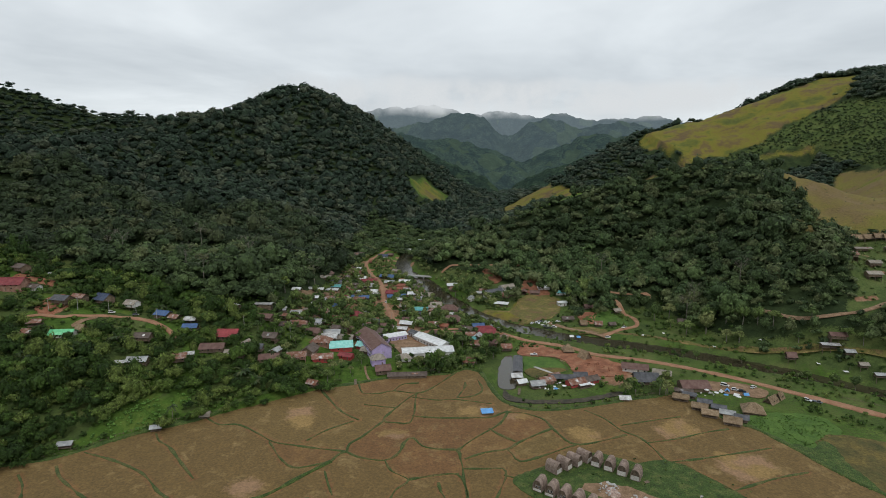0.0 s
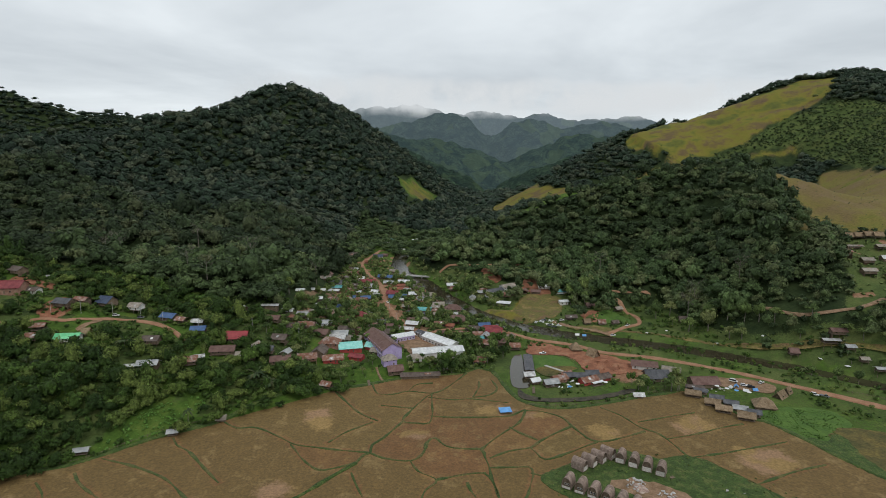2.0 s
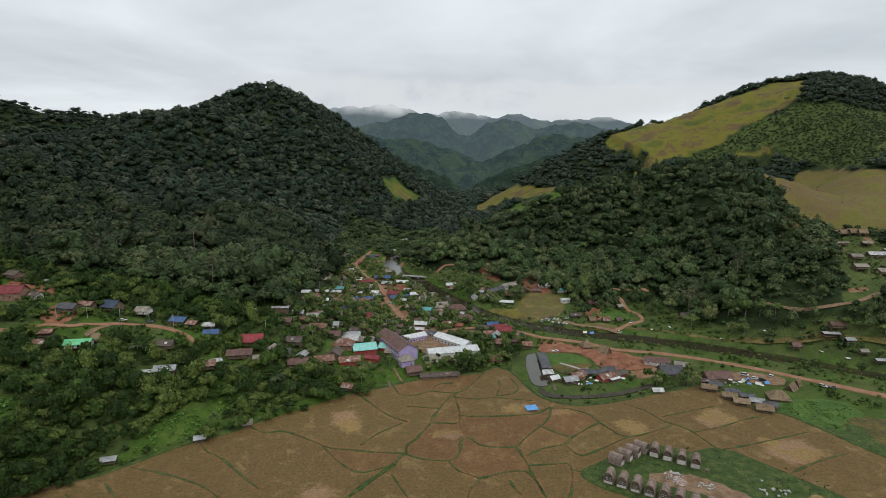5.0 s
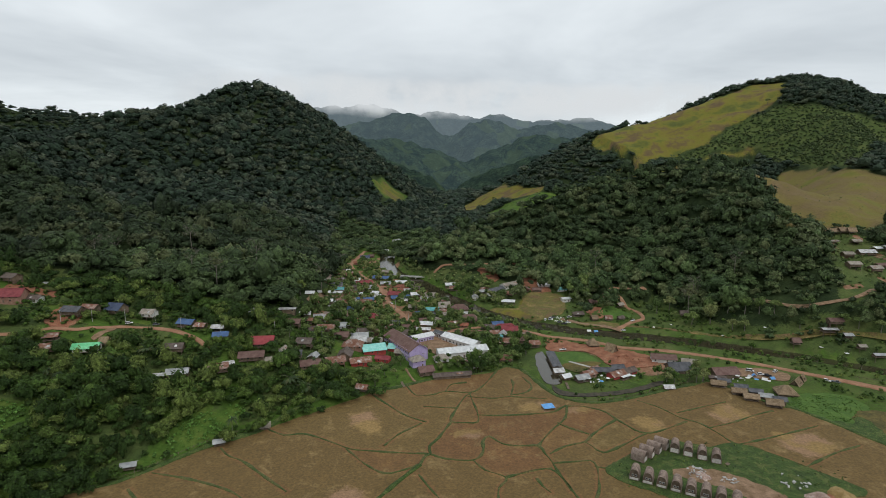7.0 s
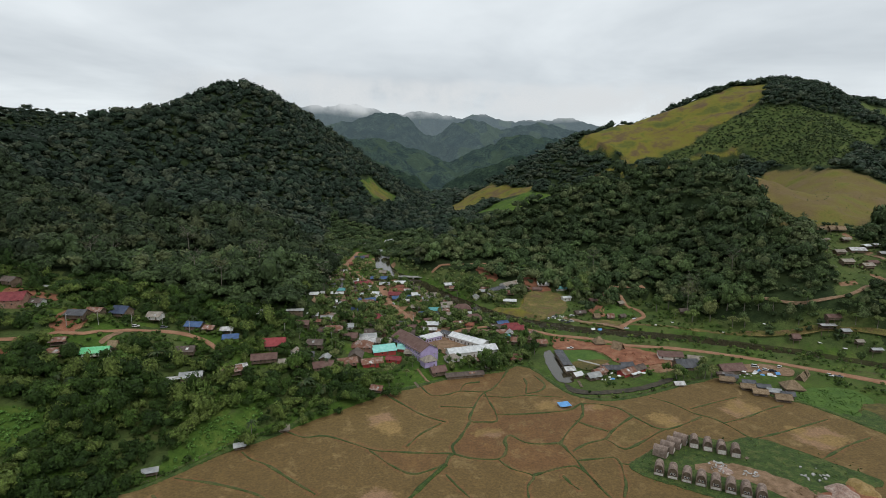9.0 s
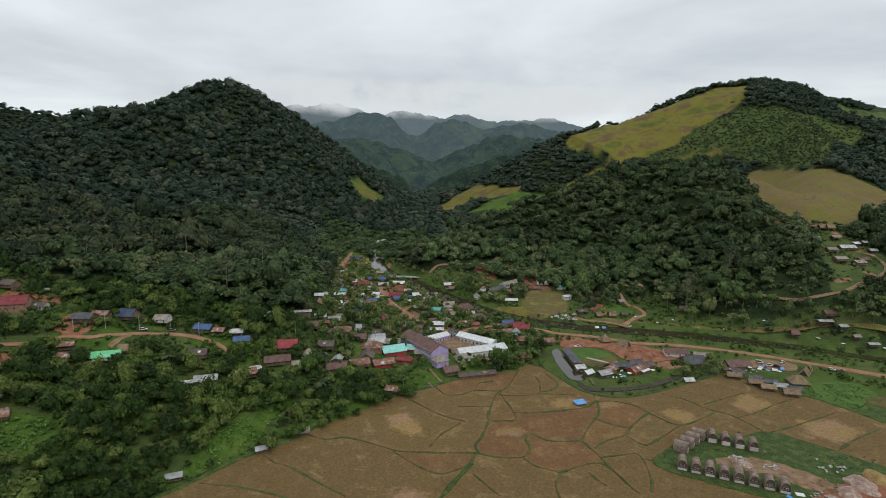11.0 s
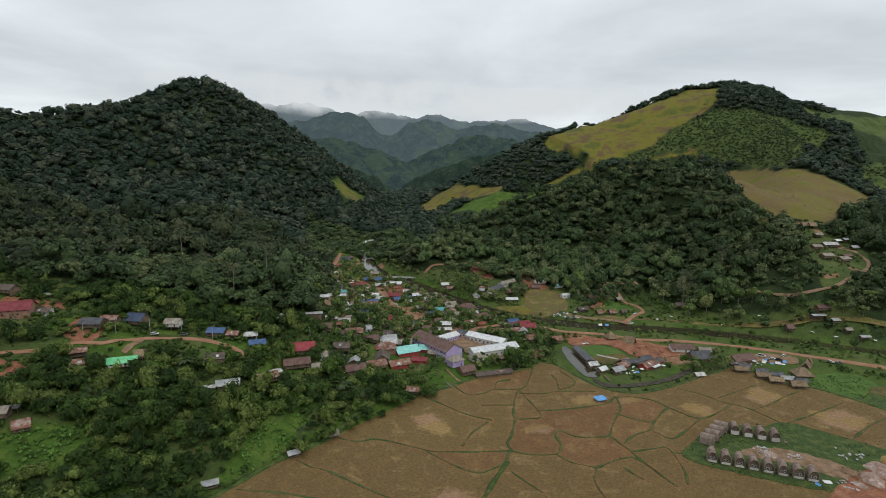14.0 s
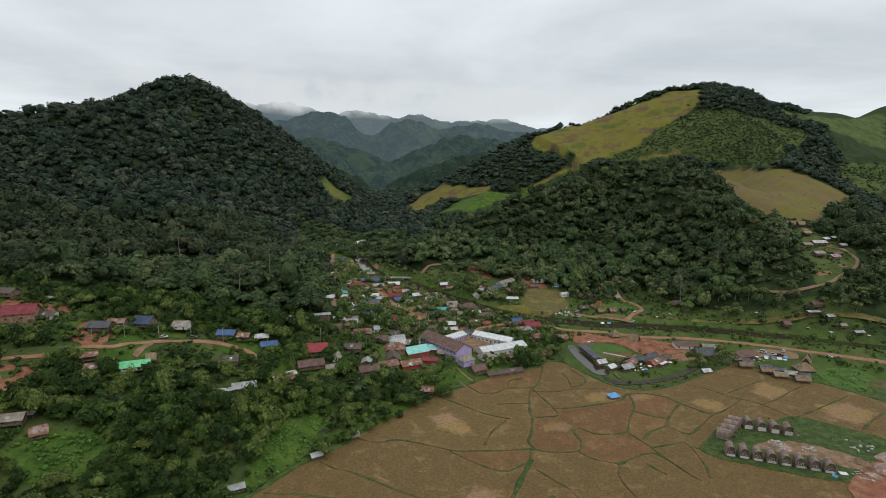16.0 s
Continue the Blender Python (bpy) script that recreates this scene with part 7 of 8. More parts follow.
def palm(seed, h, fronds, length, material, label, droop=0.9, width=0.55, name="palm_tree"):
    q = random.Random(seed)
    ob = empty(name, 0, 0, 0, 0.0)
    bm = bmesh.new()
    tube(bm, (0, 0, -0.4), (0.2, 0.1, h * 0.5), 0.22, 0.17, 7)
    tube(bm, (0.2, 0.1, h * 0.5), (0.1, 0.3, h), 0.17, 0.13, 7)
    part("trunk", bm, BARK, ob)
    for k in range(fronds):
        a = 2.4 * k + q.uniform(-0.2, 0.2)
        up = q.uniform(0.15, 1.0)
        bm = bmesh.new()
        d = Vector((math.cos(a), math.sin(a), 0))
        side = Vector((-math.sin(a), math.cos(a), 0))
        rows = []
        for j in range(7):
            u = j / 6
            c = Vector((0.1, 0.3, h)) + d * length * u * (1 - 0.15 * up) + Vector((0, 0, 1)) * length * (up * u - droop * u * u)
            w = width * math.sin(math.pi * min(0.98, 0.12 + 0.86 * u)) ** 0.7
            rows.append([bm.verts.new(c + side * w - Vector((0, 0, 0.25 * w))), bm.verts.new(c), bm.verts.new(c - side * w - Vector((0, 0, 0.25 * w)))])
        for r0, r1 in zip(rows, rows[1:]):
            bm.faces.new((r0[0], r0[1], r1[1], r1[0]))
            bm.faces.new((r0[1], r0[2], r1[2], r1[1]))
        part("frond", bm, material, ob)
    return tagged(ob, label, "palm")


def bamboo(seed):
    q = random.Random(seed)
    ob = empty("bamboo_clump", 0, 0, 0, 0.0)
    for k in range(4):
        a = q.uniform(0, 6.3)
        d = Vector((math.cos(a), math.sin(a), 0))
        bm = bmesh.new()
        p = d * q.uniform(0.2, 0.9)
        for u in range(4):
            n = p + Vector((0, 0, 2.4)) + d * 0.25 * (u + 1) ** 1.5
            tube(bm, p, n, 0.07 - 0.012 * u, 0.06 - 0.012 * u, 5)
            p = n
        part("cane", bm, BARK, ob)
    v, f, s = crown_shape(6, 280, 0.12, seed=seed, flat=1.1, spread=0.75, loose=1.3)
    me = mesh_from("crown", v * np.array([3.4, 3.4, 5.0]) + np.array([0, 0, 2.6]), f, s, np.zeros(len(v)))
    me.materials.append(FRESH)
    new("crown", me).parent = ob
    return tagged(ob, "feathery clump of green bamboo", "bamboo")


GARDEN = foliage("garden_leaves", (0.068, 0.108, 0.034), (0.150, 0.210, 0.058), (0.200, 0.225, 0.082), 1.3)
KINDS = [
    (broadleaf(101, 7.5, 5.2, 5.0, GARDEN, "dark green spreading broadleaf tree"), 0.20),
    (broadleaf(102, 6.0, 4.0, 4.6, FRESH, "fresh green rounded broadleaf tree", lumps=7), 0.20),
    (broadleaf(103, 10.0, 6.5, 5.5, GARDEN, "tall dark green tree with layered crown", lumps=10, leaves=220, flat=0.55), 0.10),
    (broadleaf(104, 4.2, 3.0, 3.6, FRESH, "small bushy green fruit tree", lumps=5, leaves=120), 0.22),
    (broadleaf(105, 6.5, 4.4, 6.0, GARDEN, "dense dark green mango tree", lumps=7, flat=1.0), 0.16),
    (bamboo(106), 0.07),
    (palm(107, 3.0, 8, 3.4, PALM, "broad-leaved green banana plant", 0.75, 0.5, "banana_plant"), 0.05),
]
COCONUT = palm(108, 7.0, 17, 4.2, PALM, "tall palm with drooping fronds", 0.95, 0.42)
FAN = palm(110, 3.5, 15, 6.5, PALM, "large grey green fan palm in the thicket", 0.55, 0.8)
SPARSE = bare_tree(109, 15.0)
USED = set()


def set_tree(kind, x, y, scale, turn):
    m = pose(x, y, float(land(x, y)) + 0.1, 0, 0, turn) @ Matrix.Diagonal((scale, scale, scale * random.uniform(0.9, 1.15), 1))
    if kind in USED:
        copy_thing(kind, m)
    else:
        USED.add(kind)
        kind.matrix_basis = m


BARE = [p for p in (SCHOOL_YARD, PLAYFIELD)]
YARDS = [[(158, 268), (174, 284), (206, 281), (232, 242), (226, 200), (186, 205)], [(150, 300), (150, 320), (165, 330), (200, 316), (192, 296), (175, 285)], [(60, 372), (62, 392), (82, 388), (104, 380), (118, 368), (133, 350), (128, 322), (108, 320), (98, 344), (88, 362), (50, 340), (34, 318), (40, 296), (106, 312), (104, 300), (30, 292), (30, 345), (50, 382)],
         [(136, 312), (150, 336), (196, 330), (204, 310), (204, 262), (160, 266)], [(-36, 380), (-40, 398), (-20, 412), (8, 380), (5, 360), (-30, 362)], [(55, 350), (58, 374), (84, 372), (90, 340), (70, 336)], [(28, 300), (28, 352), (44, 382), (62, 380), (60, 330), (58, 300)], [(-100, 352), (-100, 385), (-45, 385), (-30, 362), (-34, 330), (-62, 322), (-80, 340)]]
ROADS = [[(430, 110), (270, 250), (228, 291), (187, 334), (137, 367), (110, 377), (64, 409), (20, 432), (-26, 410)], [(-22, 412), (-39, 444), (-50, 493), (-62, 552), (-67, 592), (-89, 659), (-103, 721), (-88, 838)], [(130, 422), (162, 445), (169, 473), (162, 483), (159, 502), (163, 516), (174, 508), (197, 504)], [(-2, 640), (25, 638), (75, 617)],
         [(300, 308), (236, 361), (193, 389), (138, 424), (104, 440)], [(-330, 318), (-254, 350), (-217, 365), (-178, 352)], [(248, 400), (263, 378), (299, 370), (345, 390), (389, 418), (396, 434)]]


def plant_trees(box, gap, chance, keep=None, kinds=KINDS, size=(0.65, 1.1), clear=1.0, single=True, radius=(1.8, 4.0), leaf=None):
    xs, ys = scatter(*box, gap)
    ok = rng.uniform(0, 1, len(xs)) < chance(xs, ys)
    rim = [tuple(p) for p in FIELD]
    ok &= ~inside(xs, ys, rim)
    river_d, _ = line_distance(xs, ys, RIVER)
    ok &= river_d > 11
    for line in ROADS:
        d, _ = line_distance(xs, ys, line)
        ok &= d > 6.5
    for p in BARE + YARDS:
        ok &= ~inside(xs, ys, p)
    for hx, hy, r in HOUSES:
        ok &= np.hypot(xs - hx, ys - hy - 1.0) > r * 0.8 * clear + 1.4
    if keep is not None:
        ok &= keep(xs, ys)
    if not single:
        r = rng.uniform(*radius, int(ok.sum()))
        plant("garden_trees", "green garden trees and bushes between the houses", xs[ok], ys[ok], r, r * rng.uniform(1.1, 1.6, len(r)), NEAR_CROWNS, leaf or GARDEN, 0.5)
        return 0
    weights = [w for _, w in kinds]
    for x, y in zip(xs[ok], ys[ok]):
        set_tree(random.choices([k for k, _ in kinds], weights)[0], x, y, random.uniform(*size), random.uniform(0, 360))
    return int(ok.sum())


in_village = lambda x, y: inside(x, y, VILLAGE)
# gardens between the houses
plant_trees((-150, 60, 318, 430), 8.0, lambda x, y: np.where(x < 20, 0.62, 0.3), lambda x, y: in_village(x, y) & (x < 55))
plant_trees((-150, 60, 318, 470), 4.8, lambda x, y: 0.75 + 0 * x, lambda x, y: in_village(x, y) & (x < 50), single=False, radius=(1.3, 3.3), clear=0.8)
plant_trees((-150, 60, 430, 760), 6.6, lambda x, y: np.where(x < -10, 0.8, 0.5), lambda x, y: in_village(x, y) & (x < 55) & (line_distance(x, y, RIVER)[0] > 15) & (line_distance(x, y, ROADS[1])[0] > 6), single=False, radius=(1.6, 4.2), clear=0.75)
# both river banks
plant_trees((-70, 320, 300, 760), 8.0, lambda x, y: np.where(line_distance(x, y, RIVER)[0] < 20, np.where(y > 420, 0.08, 0.3), 0.0), lambda x, y: (y > 280) & (x > 40), kinds=KINDS[3:5], size=(0.4, 0.85))
# the meadows across the river, and the slope below the hut track
plant_trees((60, 420, 330, 540), 9.5, lambda x, y: np.where(land(x, y) > 2.5, 0.8, 0.04), lambda x, y: (line_distance(x, y, RIVER)[0] > 30) & (y > 500 - 0.75 * x) & clear_of(x, y, HUT_HILL, 6), single=False, radius=(3.0, 6.5), leaf=LOWER)
# behind the school and beside the camp
plant_trees((4, 32, 358, 425), 6.5, lambda x, y: 0.6 + 0 * x, size=(0.5, 0.85))
plant_trees((-28, 14, 338, 360), 5.0, lambda x, y: 0.45 + 0 * x, kinds=KINDS[3:], size=(0.35, 0.7))
for x, y, k in ((-58, 357, 0.75), (-55, 352, 0.8), (-61, 362, 0.6), (-86, 338, 0.9), (-78, 336, 0.8), (-70, 335, 0.85), (-94, 336, 0.9), (-16, 353, 0.42), (-11, 352, 0.36), (-54, 341, 0.55), (-58, 333, 0.5), (-50, 346, 0.4), (-66, 331, 0.5), (-7, 352, 0.4), (-72, 341, 0.8), (-66, 340, 0.75), (-62, 345, 0.7), (-75, 346, 0.6), (-60, 338, 0.5), (-68, 348, 0.6), (-82, 344, 0.7)):
    set_tree(KINDS[(0, 1, 3, 4)[int(-x) % 4]][0], x, y, k, x * 9)
plant_trees((108, 142, 306, 330), 6.0, lambda x, y: 0.8 + 0 * x)
for x, y, s in ((-144, 273, 0.9), (-236, 296, 0.9), (-243, 300, 0.8), (-239, 305, 0.7), (-110, 338, 0.8), (-196, 372, 0.9)):
    set_tree(COCONUT, x, y, s, x * 3)
for x, y, s in ((-121, 316, 1.1), (-113, 312, 0.9), (-205, 330, 0.9)):
    set_tree(FAN, x, y, s, x * 5)
for x, y, s in ((-190, 425, 1.25), (-170, 470, 1.2), (-285, 480, 1.1), (-320, 520, 1.2), (-120, 500, 1.2), (215, 455, 1.1), (165, 560, 1.2), (250, 450, 1.0), (205, 445, 1.2), (-215, 450, 1.1), (-250, 560, 1.2)):
    set_tree(SPARSE, x, y, s, x * 3)
set_tree(KINDS[2][0], 850, 1222, 1.6, 20)
# bushes along the far bank, and the tall trees at the foot of the hill
for x, y, k in ((177, 414, 0.7), (171, 397, 0.9), (179, 395, 0.85), (173, 376, 1.1), (198, 389, 0.7), (210, 367, 1.2), (206, 352, 0.6), (238, 340, 0.6), (265, 339, 0.8), (278, 330, 0.9), (186, 388, 0.5), (222, 358, 0.6)):
    set_tree(KINDS[3][0], x, y, k, x * 7)
for x, y, k in ((196, 424, 1.5), (209, 418, 1.6), (220, 390, 1.2), (214, 396, 1.25), (224, 418, 1.6), (243, 388, 1.3), (262, 376, 1.1), (250, 369, 0.9), (273, 355, 1.0), (279, 348, 1.0), (288, 339, 1.1), (236, 396, 1.4), (199, 466, 1.6), (185, 462, 1.4), (230, 405, 1.5), (286, 352, 1.1), (300, 345, 1.2), (205, 436, 1.3), (215, 430, 1.5), (190, 440, 1.0)):
    set_tree(KINDS[(2, 0, 4)[int(x) % 3]][0], x, y, k, x * 11)
# shade trees behind the playing ground
for x, y, k in ((121, 515, 1.3), (128, 508, 1.4), (135, 515, 1.5), (142, 508, 1.3), (126, 522, 1.5), (138, 524, 1.6), (150, 516, 1.3), (119, 500, 0.9), (132, 500, 1.1), (113, 545, 1.3), (122, 540, 1.4), (145, 530, 1.5), (155, 525, 1.4), (96, 582, 1.2), (106, 570, 1.3), (117, 560, 1.4)):
    set_tree(KINDS[(2, 0, 4)[int(y) % 3]][0], x, y, k, y * 11)
# large garden trees among the village houses
for x, y, k in ((24, 538, 1.1), (13, 553, 1.2), (29, 546, 1.0), (-5, 510, 1.0), (-65, 478, 0.9), (-86, 455, 1.2), (-101, 441, 1.3), (-131, 442, 1.5), (-126, 500, 1.0), (-28, 470, 0.9), (-14, 440, 0.8), (-113, 640, 1.2), (-26, 494, 0.8), (-44, 487, 0.7), (-92, 470, 1.1), (-138, 460, 1.5), (-96, 425, 1.0), (-118, 425, 1.2), (-60, 455, 0.8), (-5, 470, 0.9), (45, 500, 0.9), (20, 505, 0.8), (38, 555, 1.0), (-142, 415, 1.3), (-130, 412, 1.1)):
    set_tree(KINDS[(0, 1, 4)[int(y) % 3]][0], x, y, k, y * 13)


# ---- the closed woods ----
mouth = lambda x, y: (x > -140) & (x < 35) & (y > 690) & (y < 1020)
near_hill = lambda x, y: (y < 790) & (x > -5) & ~mouth(x, y)
hill_foot = lambda x, y: land(x, y) < 34 + 14 * wave(x, y, 70, 1.1)
left_foot = lambda x, y: (y < 800) & (x <= -5) & ~mouth(x, y) & (y > 395 - 0.25 * (x + 150))
wood("near_hill_forest", "dense dark green forest covering the near hill", (-10, 620, 380, 790), 9.0, 7.6, NEAR_CROWNS, HILL, tall=0.92, keep=lambda x, y: near_hill(x, y) & ~hill_foot(x, y))
wood("near_hill_forest", "lighter green trees along the foot of the near hill", (-10, 620, 380, 790), 8.8, 7.4, NEAR_CROWNS, SKIRT, tall=0.95, keep=lambda x, y: near_hill(x, y) & hill_foot(x, y))
wood("foothill_forest", "tall mixed green trees on the slope behind the houses", (-420, -5, 360, 540), 10.2, 9.0, NEAR_CROWNS, LOWER, tall=0.82, keep=lambda x, y: left_foot(x, y) & (x > -330) & (y < 545 - 0.1 * (x + 100) + 22 * wave(x, y, 60, 2.0)))
wood("foothill_forest", "dense dark green forest above the village houses", (-720, -5, 360, 800), 11.6, 9.9, NEAR_CROWNS, FOOT, tall=0.85, keep=lambda x, y: left_foot(x, y) & ((y >= 545 - 0.1 * (x + 100) + 22 * wave(x, y, 60, 2.0)) | (x <= -330)))
wood("bank_thicket", "bright green thicket of bushes and bamboo on the bank beside the paddies", (-420, -5, 190, 460), 6.6, 4.3, THICKET_CROWNS, FRESH, keep=lambda x, y: ~left_foot(x, y), tall=0.9)
wood("mountain_forest", "unbroken dark forest on the steep mountain", (-1400, 120, 800, 1800), 11.7, 10.0, FAR_CROWNS, tall=0.72, keep=lambda x, y: (x > -1.0 * y) & ~mouth(x, y))
wood("side_valley_forest", "mid green trees along the upper river", (-140, 35, 690, 1020), 10.5, 7.4, NEAR_CROWNS, LOWER, tall=0.7, keep=mouth)
wood("valley_forest", "dark forest on the slopes above the side valley", (120, 1500, 560, 1480), 10.8, 8.6, FAR_CROWNS, tall=0.62, keep=lambda x, y: ~near_hill(x, y) | (x > 620))
wood("ridge_forest", "dark forest on the hills behind the mountain", (-1750, -950, 1480, 2380), 16.0, 12.5, FAR_CROWNS, tall=0.5, keep=lambda x, y: ((y > 1800) | (x < -1400) | (x < -1.0 * y)) & (land(x, y + 10) - land(x, y - 10) > -1.0))
wood("ridge_forest", "distant dark forest along the high ridges", (-950, 2700, 1480, 2420), 25.0, 17.5, FAR_CROWNS, tall=0.42, keep=lambda x, y: ((y > 1800) | (x < -1400) | (x > 120)) & (land(x, y + 10) - land(x, y - 10) > -2.0))

SHRUB = foliage("shrub_leaves", (0.042, 0.068, 0.023), (0.066, 0.098, 0.033), (0.086, 0.112, 0.040), 3.0)
shrubs("plantation", "rows of low green shrubs planted on the upper slope", PLANTATION, 7.2, 2.9, SHRUB)
shrubs("plantation", "low green shrubs planted on the far slope", RIGHT_GREEN, 12.0, 3.5, SHRUB)
shrubs("scrub", "sparse dark tufts and stumps on the cleared slope", BROWN_SLOPE, 15.0, 0.6, SHRUB)
shrubs("scrub", "sparse bushes on the yellow upland field", YELLOW_SLOPE, 62.0, 1.4, SHRUB)


# ---- rough growth on the banks, meadows and plot rims ----
def rough_growth(name, label, box, gap, size, density, material, keep):
    x, y = scatter(*box, gap)
    ok = (rng.uniform(0, 1, len(x)) < density * (0.55 + 0.6 * wave(x, y, 28, 6.0))) & keep(x, y)
    rim = [tuple(p) for p in FIELD]
    ok &= ~inside(x, y, rim)
    river_d, _ = line_distance(x, y, RIVER)
    ok &= river_d > 8.5
    for line in ROADS:
        d, _ = line_distance(x, y, line)
        ok &= d > 4.0
    for p in BARE + YARDS:
        ok &= ~inside(x, y, p)
    for hx, hy, r in HOUSES:
        ok &= np.hypot(x - hx, y - hy) > r * 0.8
    x, y = x[ok], y[ok]
    r = size * rng.uniform(0.5, 1.4, len(x))
    plant(name, label, x, y, r, r * rng.uniform(0.6, 1.1, len(x)), LOW, material, 0.2)


rough_growth("meadow_bushes", "low green bushes and tall weeds on the river meadows", (-10, 330, 255, 540), 3.6, 1.4, 0.62, FRESH, lambda x, y: (land(x, y) < 14) & (y > 250))
rough_growth("bank_weeds", "rank weeds and low bushes on the bank above the paddies", (-345, 20, 220, 425), 3.3, 1.7, 0.9, FRESH, lambda x, y: ~(inside(x, y, GRASS_A) | inside(x, y, GRASS_B) | inside(x, y, GRASS_C)) | (wave(x, y, 11, 2.0) > 0.55))
WEED = foliage("weed_leaves", (0.110, 0.215, 0.046), (0.160, 0.310, 0.062), (0.200, 0.345, 0.085), 1.0)
rough_growth("meadow_weeds", "knee-high fresh green weeds on the bank meadows", (-280, -130, 240, 300), 1.9, 0.9, 0.8, WEED, lambda x, y: inside(x, y, GRASS_A) | inside(x, y, GRASS_B))
rough_growth("slope_bushes", "low bushes and young trees round the hut slope", (225, 470, 335, 560), 5.0, 2.7, 0.85, LOWER, lambda x, y: ~inside(x, y, HUT_HILL) & ~inside(x, y, BROWN_SLOPE))
rough_growth("slope_bushes", "scattered low bushes between the slope huts", (280, 470, 365, 545), 5.0, 1.5, 0.75, GARDEN, lambda x, y: inside(x, y, HUT_HILL))
rough_growth("village_bushes", "low bushes and hedges between the houses", (-150, 60, 380, 720), 4.6, 1.7, 0.7, GARDEN, lambda x, y: inside(x, y, VILLAGE))


def plot_growth(name, label, poly, gap, size, level, material, density):
    """Tufts standing on a plot that lies at its own level."""
    xs, ys = [p[0] for p in poly], [p[1] for p in poly]
    x, y = scatter(min(xs), max(xs), min(ys), max(ys), gap)
    ok = inside(x, y, poly) & (rng.uniform(0, 1, len(x)) < density * (0.6 + 0.7 * wave(x, y, 12, 3.0)))
    for hx, hy, _ in spots:
        ok &= np.hypot(x - hx, y - hy) > 3.4
    x, y = x[ok], y[ok]
    r = size * rng.uniform(0.5, 1.4, len(x))
    ob = plant(name, label, x, y, r, r * 0.7, LOW, material, 0.2)
    ob.location.z = level


plot_growth("grass_tufts", "tufts of rough grass round the arched huts", [(31, 219), (49, 231), (67, 237), (84, 238), (102, 233), (117, 220), (138, 205), (124, 193), (104, 200), (88, 214), (70, 222), (56, 214), (66, 203), (80, 190), (65, 174), (51, 187), (35, 203)], 2.2, 0.4, 0.6, FRESH, 0.35)
plot_growth("crop_rows", "leafy green crop on the vegetable plot", [(161, 271), (174, 282), (203, 279), (203, 263), (179, 246), (172, 250)], 1.4, 0.42, 0.4, CROP, 1.0)


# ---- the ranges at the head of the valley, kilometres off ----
def range_material(name, dark, light, haze, amount):
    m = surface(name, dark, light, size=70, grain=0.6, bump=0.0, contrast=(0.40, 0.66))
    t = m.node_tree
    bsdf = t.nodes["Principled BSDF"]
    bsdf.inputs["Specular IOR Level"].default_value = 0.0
    # distance haze painted as an even bluish emission, stronger on farther ranges
    bsdf.inputs["Emission Color"].default_value = (*haze, 1)
    # cleared plots and crops among the woods
    plots = node(t, "ShaderNodeTexVoronoi", Scale=0.011)
    geo = [n for n in t.nodes if n.bl_idname == "ShaderNodeNewGeometry"][0]
    pick = node(t, "ShaderNodeMapRange")
    pick.inputs["From Min"].default_value, pick.inputs["From Max"].default_value, pick.inputs["To Max"].default_value = 0.86, 0.90, 0.34
    sep = t.nodes.new("ShaderNodeSeparateColor")
    field = t.nodes.new("ShaderNodeMixRGB")
    field.inputs[2].default_value = (0.060, 0.088, 0.034, 1)
    hsv = [n for n in t.nodes if n.bl_idname == "ShaderNodeHueSaturation"][0]
    for p, q in ((geo.outputs["Position"], plots.inputs["Vector"]), (plots.outputs["Color"], sep.inputs[0]), (sep.outputs[0], pick.inputs["Value"]), (pick.outputs[0], field.inputs[0]),
                 (hsv.outputs[0], field.inputs[1]), (field.outputs[0], bsdf.inputs["Base Color"])):
        t.links.new(p, q)
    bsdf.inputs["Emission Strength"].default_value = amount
    return m


def far_range(y, crest, material, seed, deep=700.0, foot=-20.0):
    """A range with its crest along x at y: spurs and gullies run down towards the valley."""
    xs = np.linspace(crest[0][0], crest[-1][0], 300)
    top = np.interp(xs, [p[0] for p in crest], [p[1] for p in crest])
    k = np.array([0.25, 0.5, 0.25])
    for _ in range(3):
        top = np.convolve(np.pad(top, 1, mode="edge"), k, "valid")
    top = top + 16 * wave(xs, xs * 0 + y, 230, seed) + 8 * wave(xs, xs * 0 + y, 80, seed + 1) + 3 * wave(xs, xs * 0 + y, 28, seed + 3)
    us = np.linspace(0, 1, 42)
    X, U = np.meshgrid(xs, us)
    T = np.repeat(top[None], len(us), 0)
    spur = wave(X + 260 * U * np.sin(X / 330 + seed), U * 420 + y, 340, seed + 2)
    fall = np.clip(U * (1 + 0.35 * spur * (1 - U)), 0, 1.2)
    Z = foot + (T - foot) * (1 - fall ** 0.85 * (1 - 0.0)) + 62 * spur * np.sin(np.pi * np.clip(U, 0, 1)) + 20 * wave(X, U * 700, 120, seed + 4) * np.minimum(U * 6, 1) + 7 * wave(X, U * 700, 45, seed + 5) * np.minimum(U * 6, 1)
    Y = y - deep * U
    i = np.arange(X.size).reshape(X.shape)
    f = np.stack([i[:-1, :-1], i[1:, :-1], i[1:, 1:], i[:-1, 1:]], -1).reshape(-1, 4)
    me = mesh_from("backdrop", np.stack([X, Y, Z], -1).reshape(-1, 3), f, True)
    me.materials.append(material)
    tagged(new("backdrop", me), "far wooded mountain range below low cloud", "mountains", kind="structure")


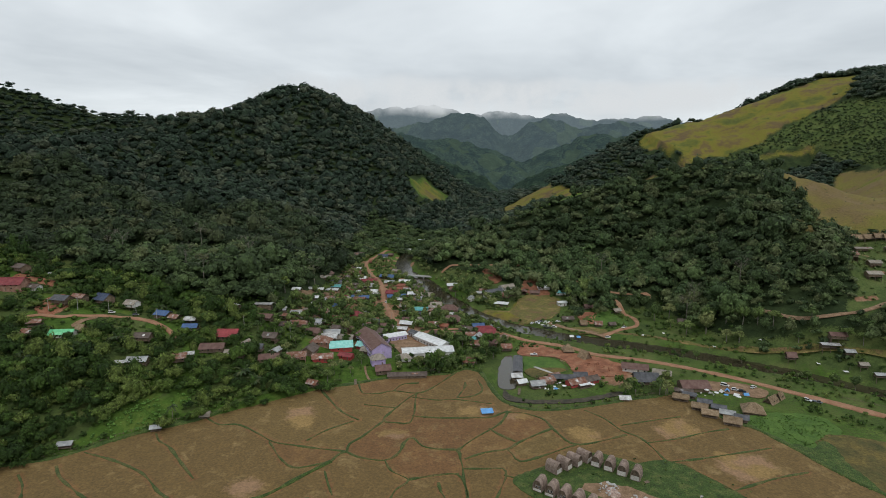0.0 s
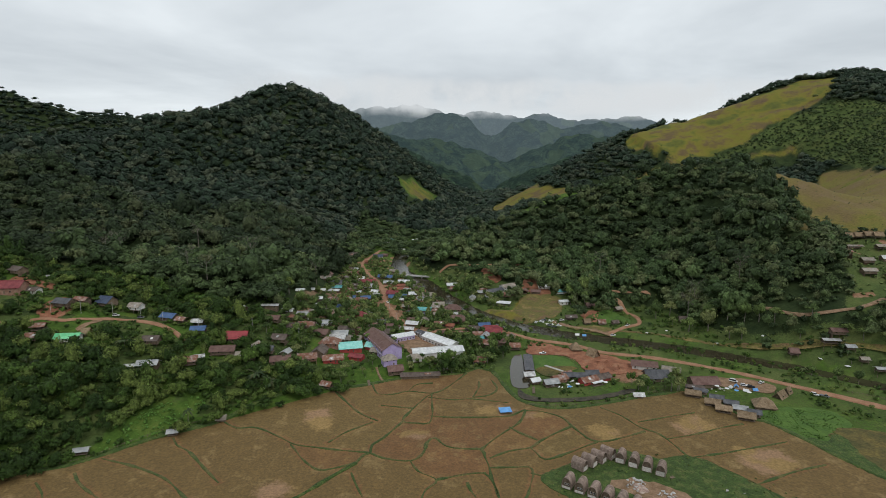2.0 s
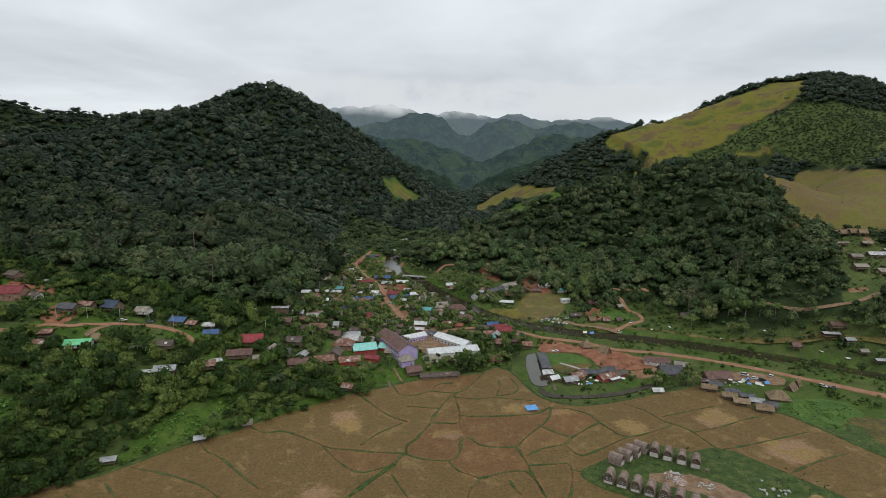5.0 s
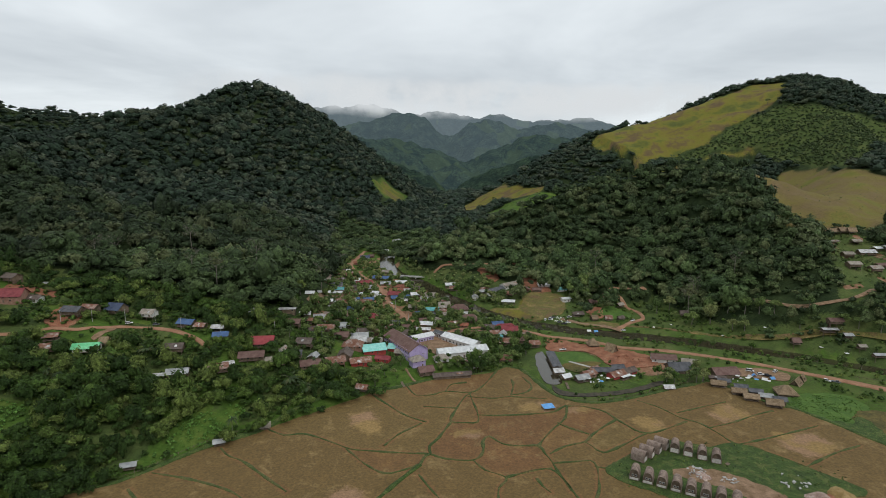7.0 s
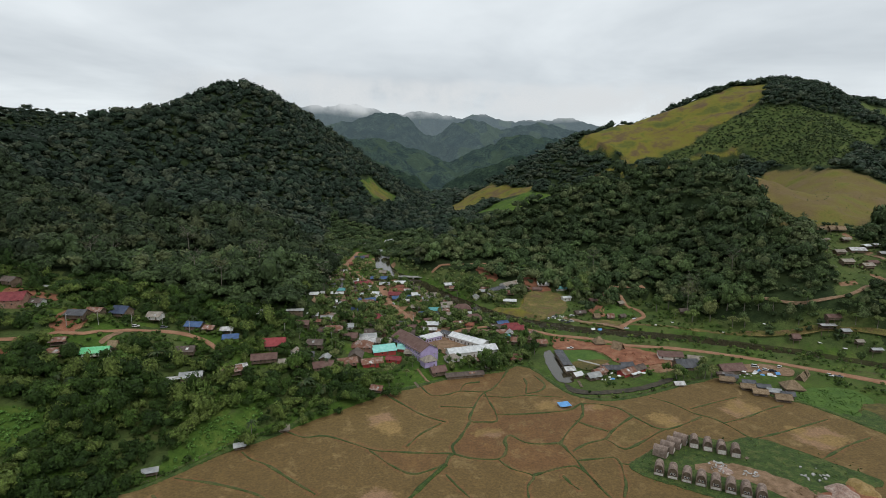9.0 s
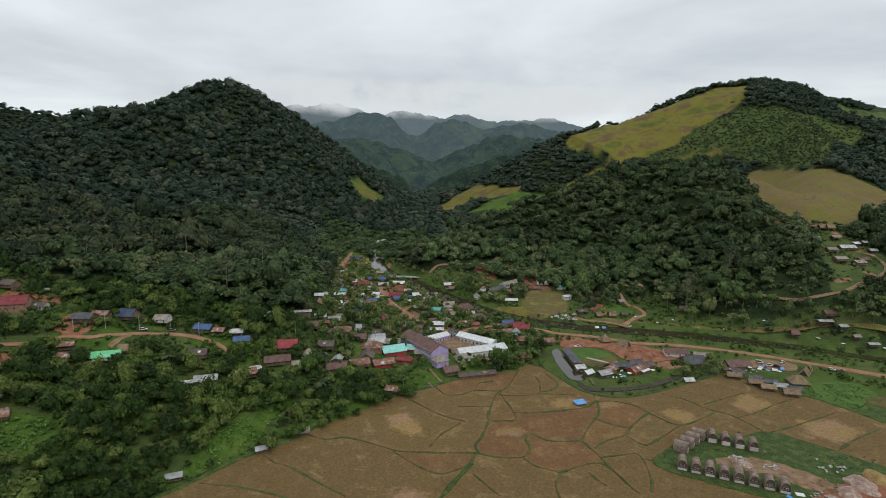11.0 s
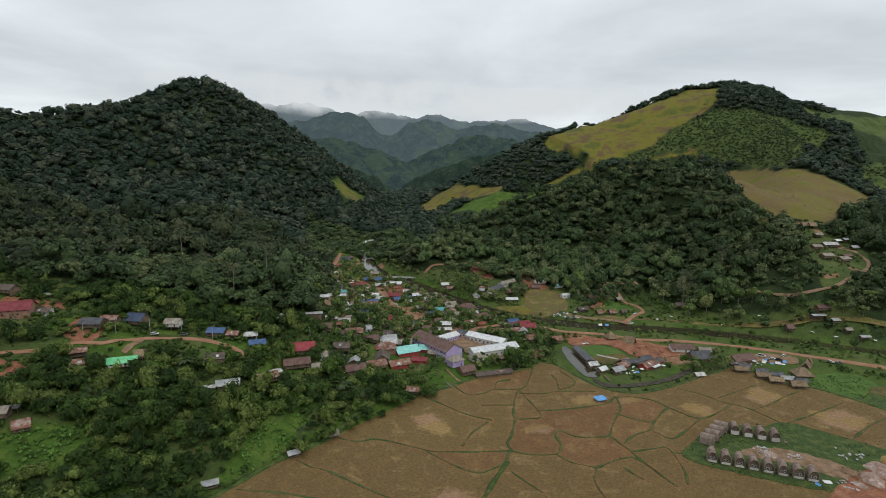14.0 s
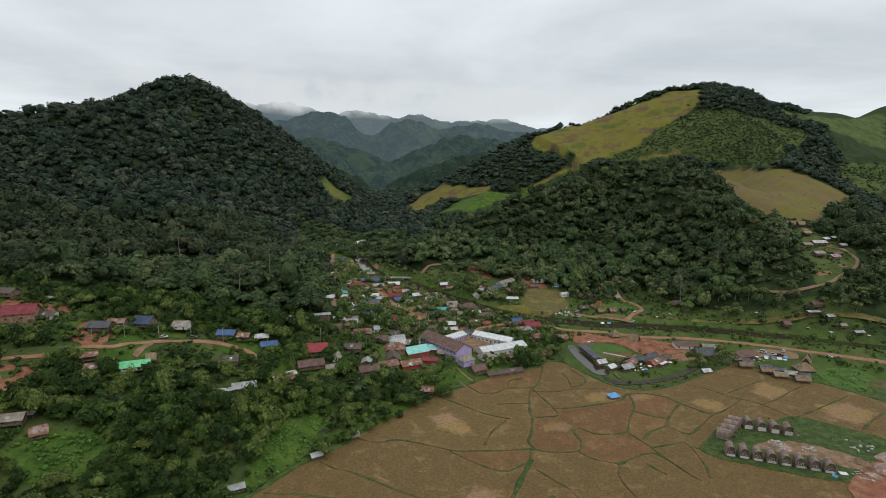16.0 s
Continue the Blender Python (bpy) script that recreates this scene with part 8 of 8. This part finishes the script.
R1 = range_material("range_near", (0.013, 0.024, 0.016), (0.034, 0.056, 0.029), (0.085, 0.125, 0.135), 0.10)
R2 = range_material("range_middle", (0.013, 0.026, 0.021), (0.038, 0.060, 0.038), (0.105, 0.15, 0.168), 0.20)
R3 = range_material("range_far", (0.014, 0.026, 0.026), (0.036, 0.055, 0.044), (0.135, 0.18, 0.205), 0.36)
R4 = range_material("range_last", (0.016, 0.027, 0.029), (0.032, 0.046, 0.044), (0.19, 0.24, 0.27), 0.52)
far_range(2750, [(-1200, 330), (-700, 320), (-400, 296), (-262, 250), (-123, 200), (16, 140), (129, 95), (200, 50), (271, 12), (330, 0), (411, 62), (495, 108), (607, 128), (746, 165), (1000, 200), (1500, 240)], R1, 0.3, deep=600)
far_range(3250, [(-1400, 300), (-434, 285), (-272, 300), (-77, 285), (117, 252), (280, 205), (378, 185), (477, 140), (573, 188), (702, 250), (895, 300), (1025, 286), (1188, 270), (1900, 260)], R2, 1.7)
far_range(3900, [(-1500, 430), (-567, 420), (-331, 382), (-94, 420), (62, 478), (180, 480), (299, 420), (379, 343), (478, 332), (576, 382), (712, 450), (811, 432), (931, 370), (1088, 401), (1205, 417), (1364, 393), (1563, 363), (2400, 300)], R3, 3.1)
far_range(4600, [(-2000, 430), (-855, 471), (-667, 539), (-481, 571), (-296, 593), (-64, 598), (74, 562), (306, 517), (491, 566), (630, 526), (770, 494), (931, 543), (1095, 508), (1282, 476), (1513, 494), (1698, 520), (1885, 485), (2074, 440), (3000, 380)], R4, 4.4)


def cloud_material():
    m = bpy.data.materials.new("low_cloud")
    m.use_nodes = True
    t = m.node_tree
    t.nodes.clear()
    out = t.nodes.new("ShaderNodeOutputMaterial")
    mix = t.nodes.new("ShaderNodeMixShader")
    clear = t.nodes.new("ShaderNodeBsdfTransparent")
    # daylight on the cloud is painted in as an even grey emission
    glow = node(t, "ShaderNodeEmission", Color=(0.66, 0.69, 0.71, 1), Strength=1.05)
    att = t.nodes.new("ShaderNodeAttribute")
    att.attribute_name = "tint"
    geo = t.nodes.new("ShaderNodeNewGeometry")
    n = node(t, "ShaderNodeTexNoise", Scale=0.0042, Detail=6.0, Roughness=0.6)
    r = node(t, "ShaderNodeMapRange")
    r.inputs["From Min"].default_value, r.inputs["From Max"].default_value = 0.34, 0.58
    mul = t.nodes.new("ShaderNodeMath")
    mul.operation = "MULTIPLY"
    for a, b in ((geo.outputs["Position"], n.inputs["Vector"]), (n.outputs["Fac"], r.inputs["Value"]), (r.outputs[0], mul.inputs[0]), (att.outputs["Fac"], mul.inputs[1]), (mul.outputs[0], mix.inputs[0]),
                 (clear.outputs[0], mix.inputs[1]), (glow.outputs[0], mix.inputs[2]), (mix.outputs[0], out.inputs[0])):
        t.links.new(a, b)
    return m


def cloud_bank(y, x0, x1, z0, z1, material):
    """A bank of low cloud that thins out towards its rims."""
    xs, us = np.linspace(x0, x1, 60), np.linspace(0, 1, 14)
    X, U = np.meshgrid(xs, us)
    Z = z0 + (z1 - z0) * U + 25 * wave(X, X * 0, 600, 2)
    fade = np.sin(np.pi * U) ** 0.8 * np.sin(np.pi * (X - x0) / (x1 - x0)) ** 0.35
    i = np.arange(X.size).reshape(X.shape)
    f = np.stack([i[:-1, :-1], i[1:, :-1], i[1:, 1:], i[:-1, 1:]], -1).reshape(-1, 4)
    me = mesh_from("backdrop", np.stack([X, y + 120 * np.sin(X / 700), Z], -1).reshape(-1, 3), f, True, fade.ravel())
    me.materials.append(material)
    ob = tagged(new("backdrop", me), "low grey cloud hanging on the far peaks", "cloud", kind="structure")
    ob.visible_shadow = False


CLOUD = cloud_material()
cloud_bank(4330, -1500, 3400, 470, 800, CLOUD)
cloud_bank(4240, -900, 2600, 500, 760, CLOUD)
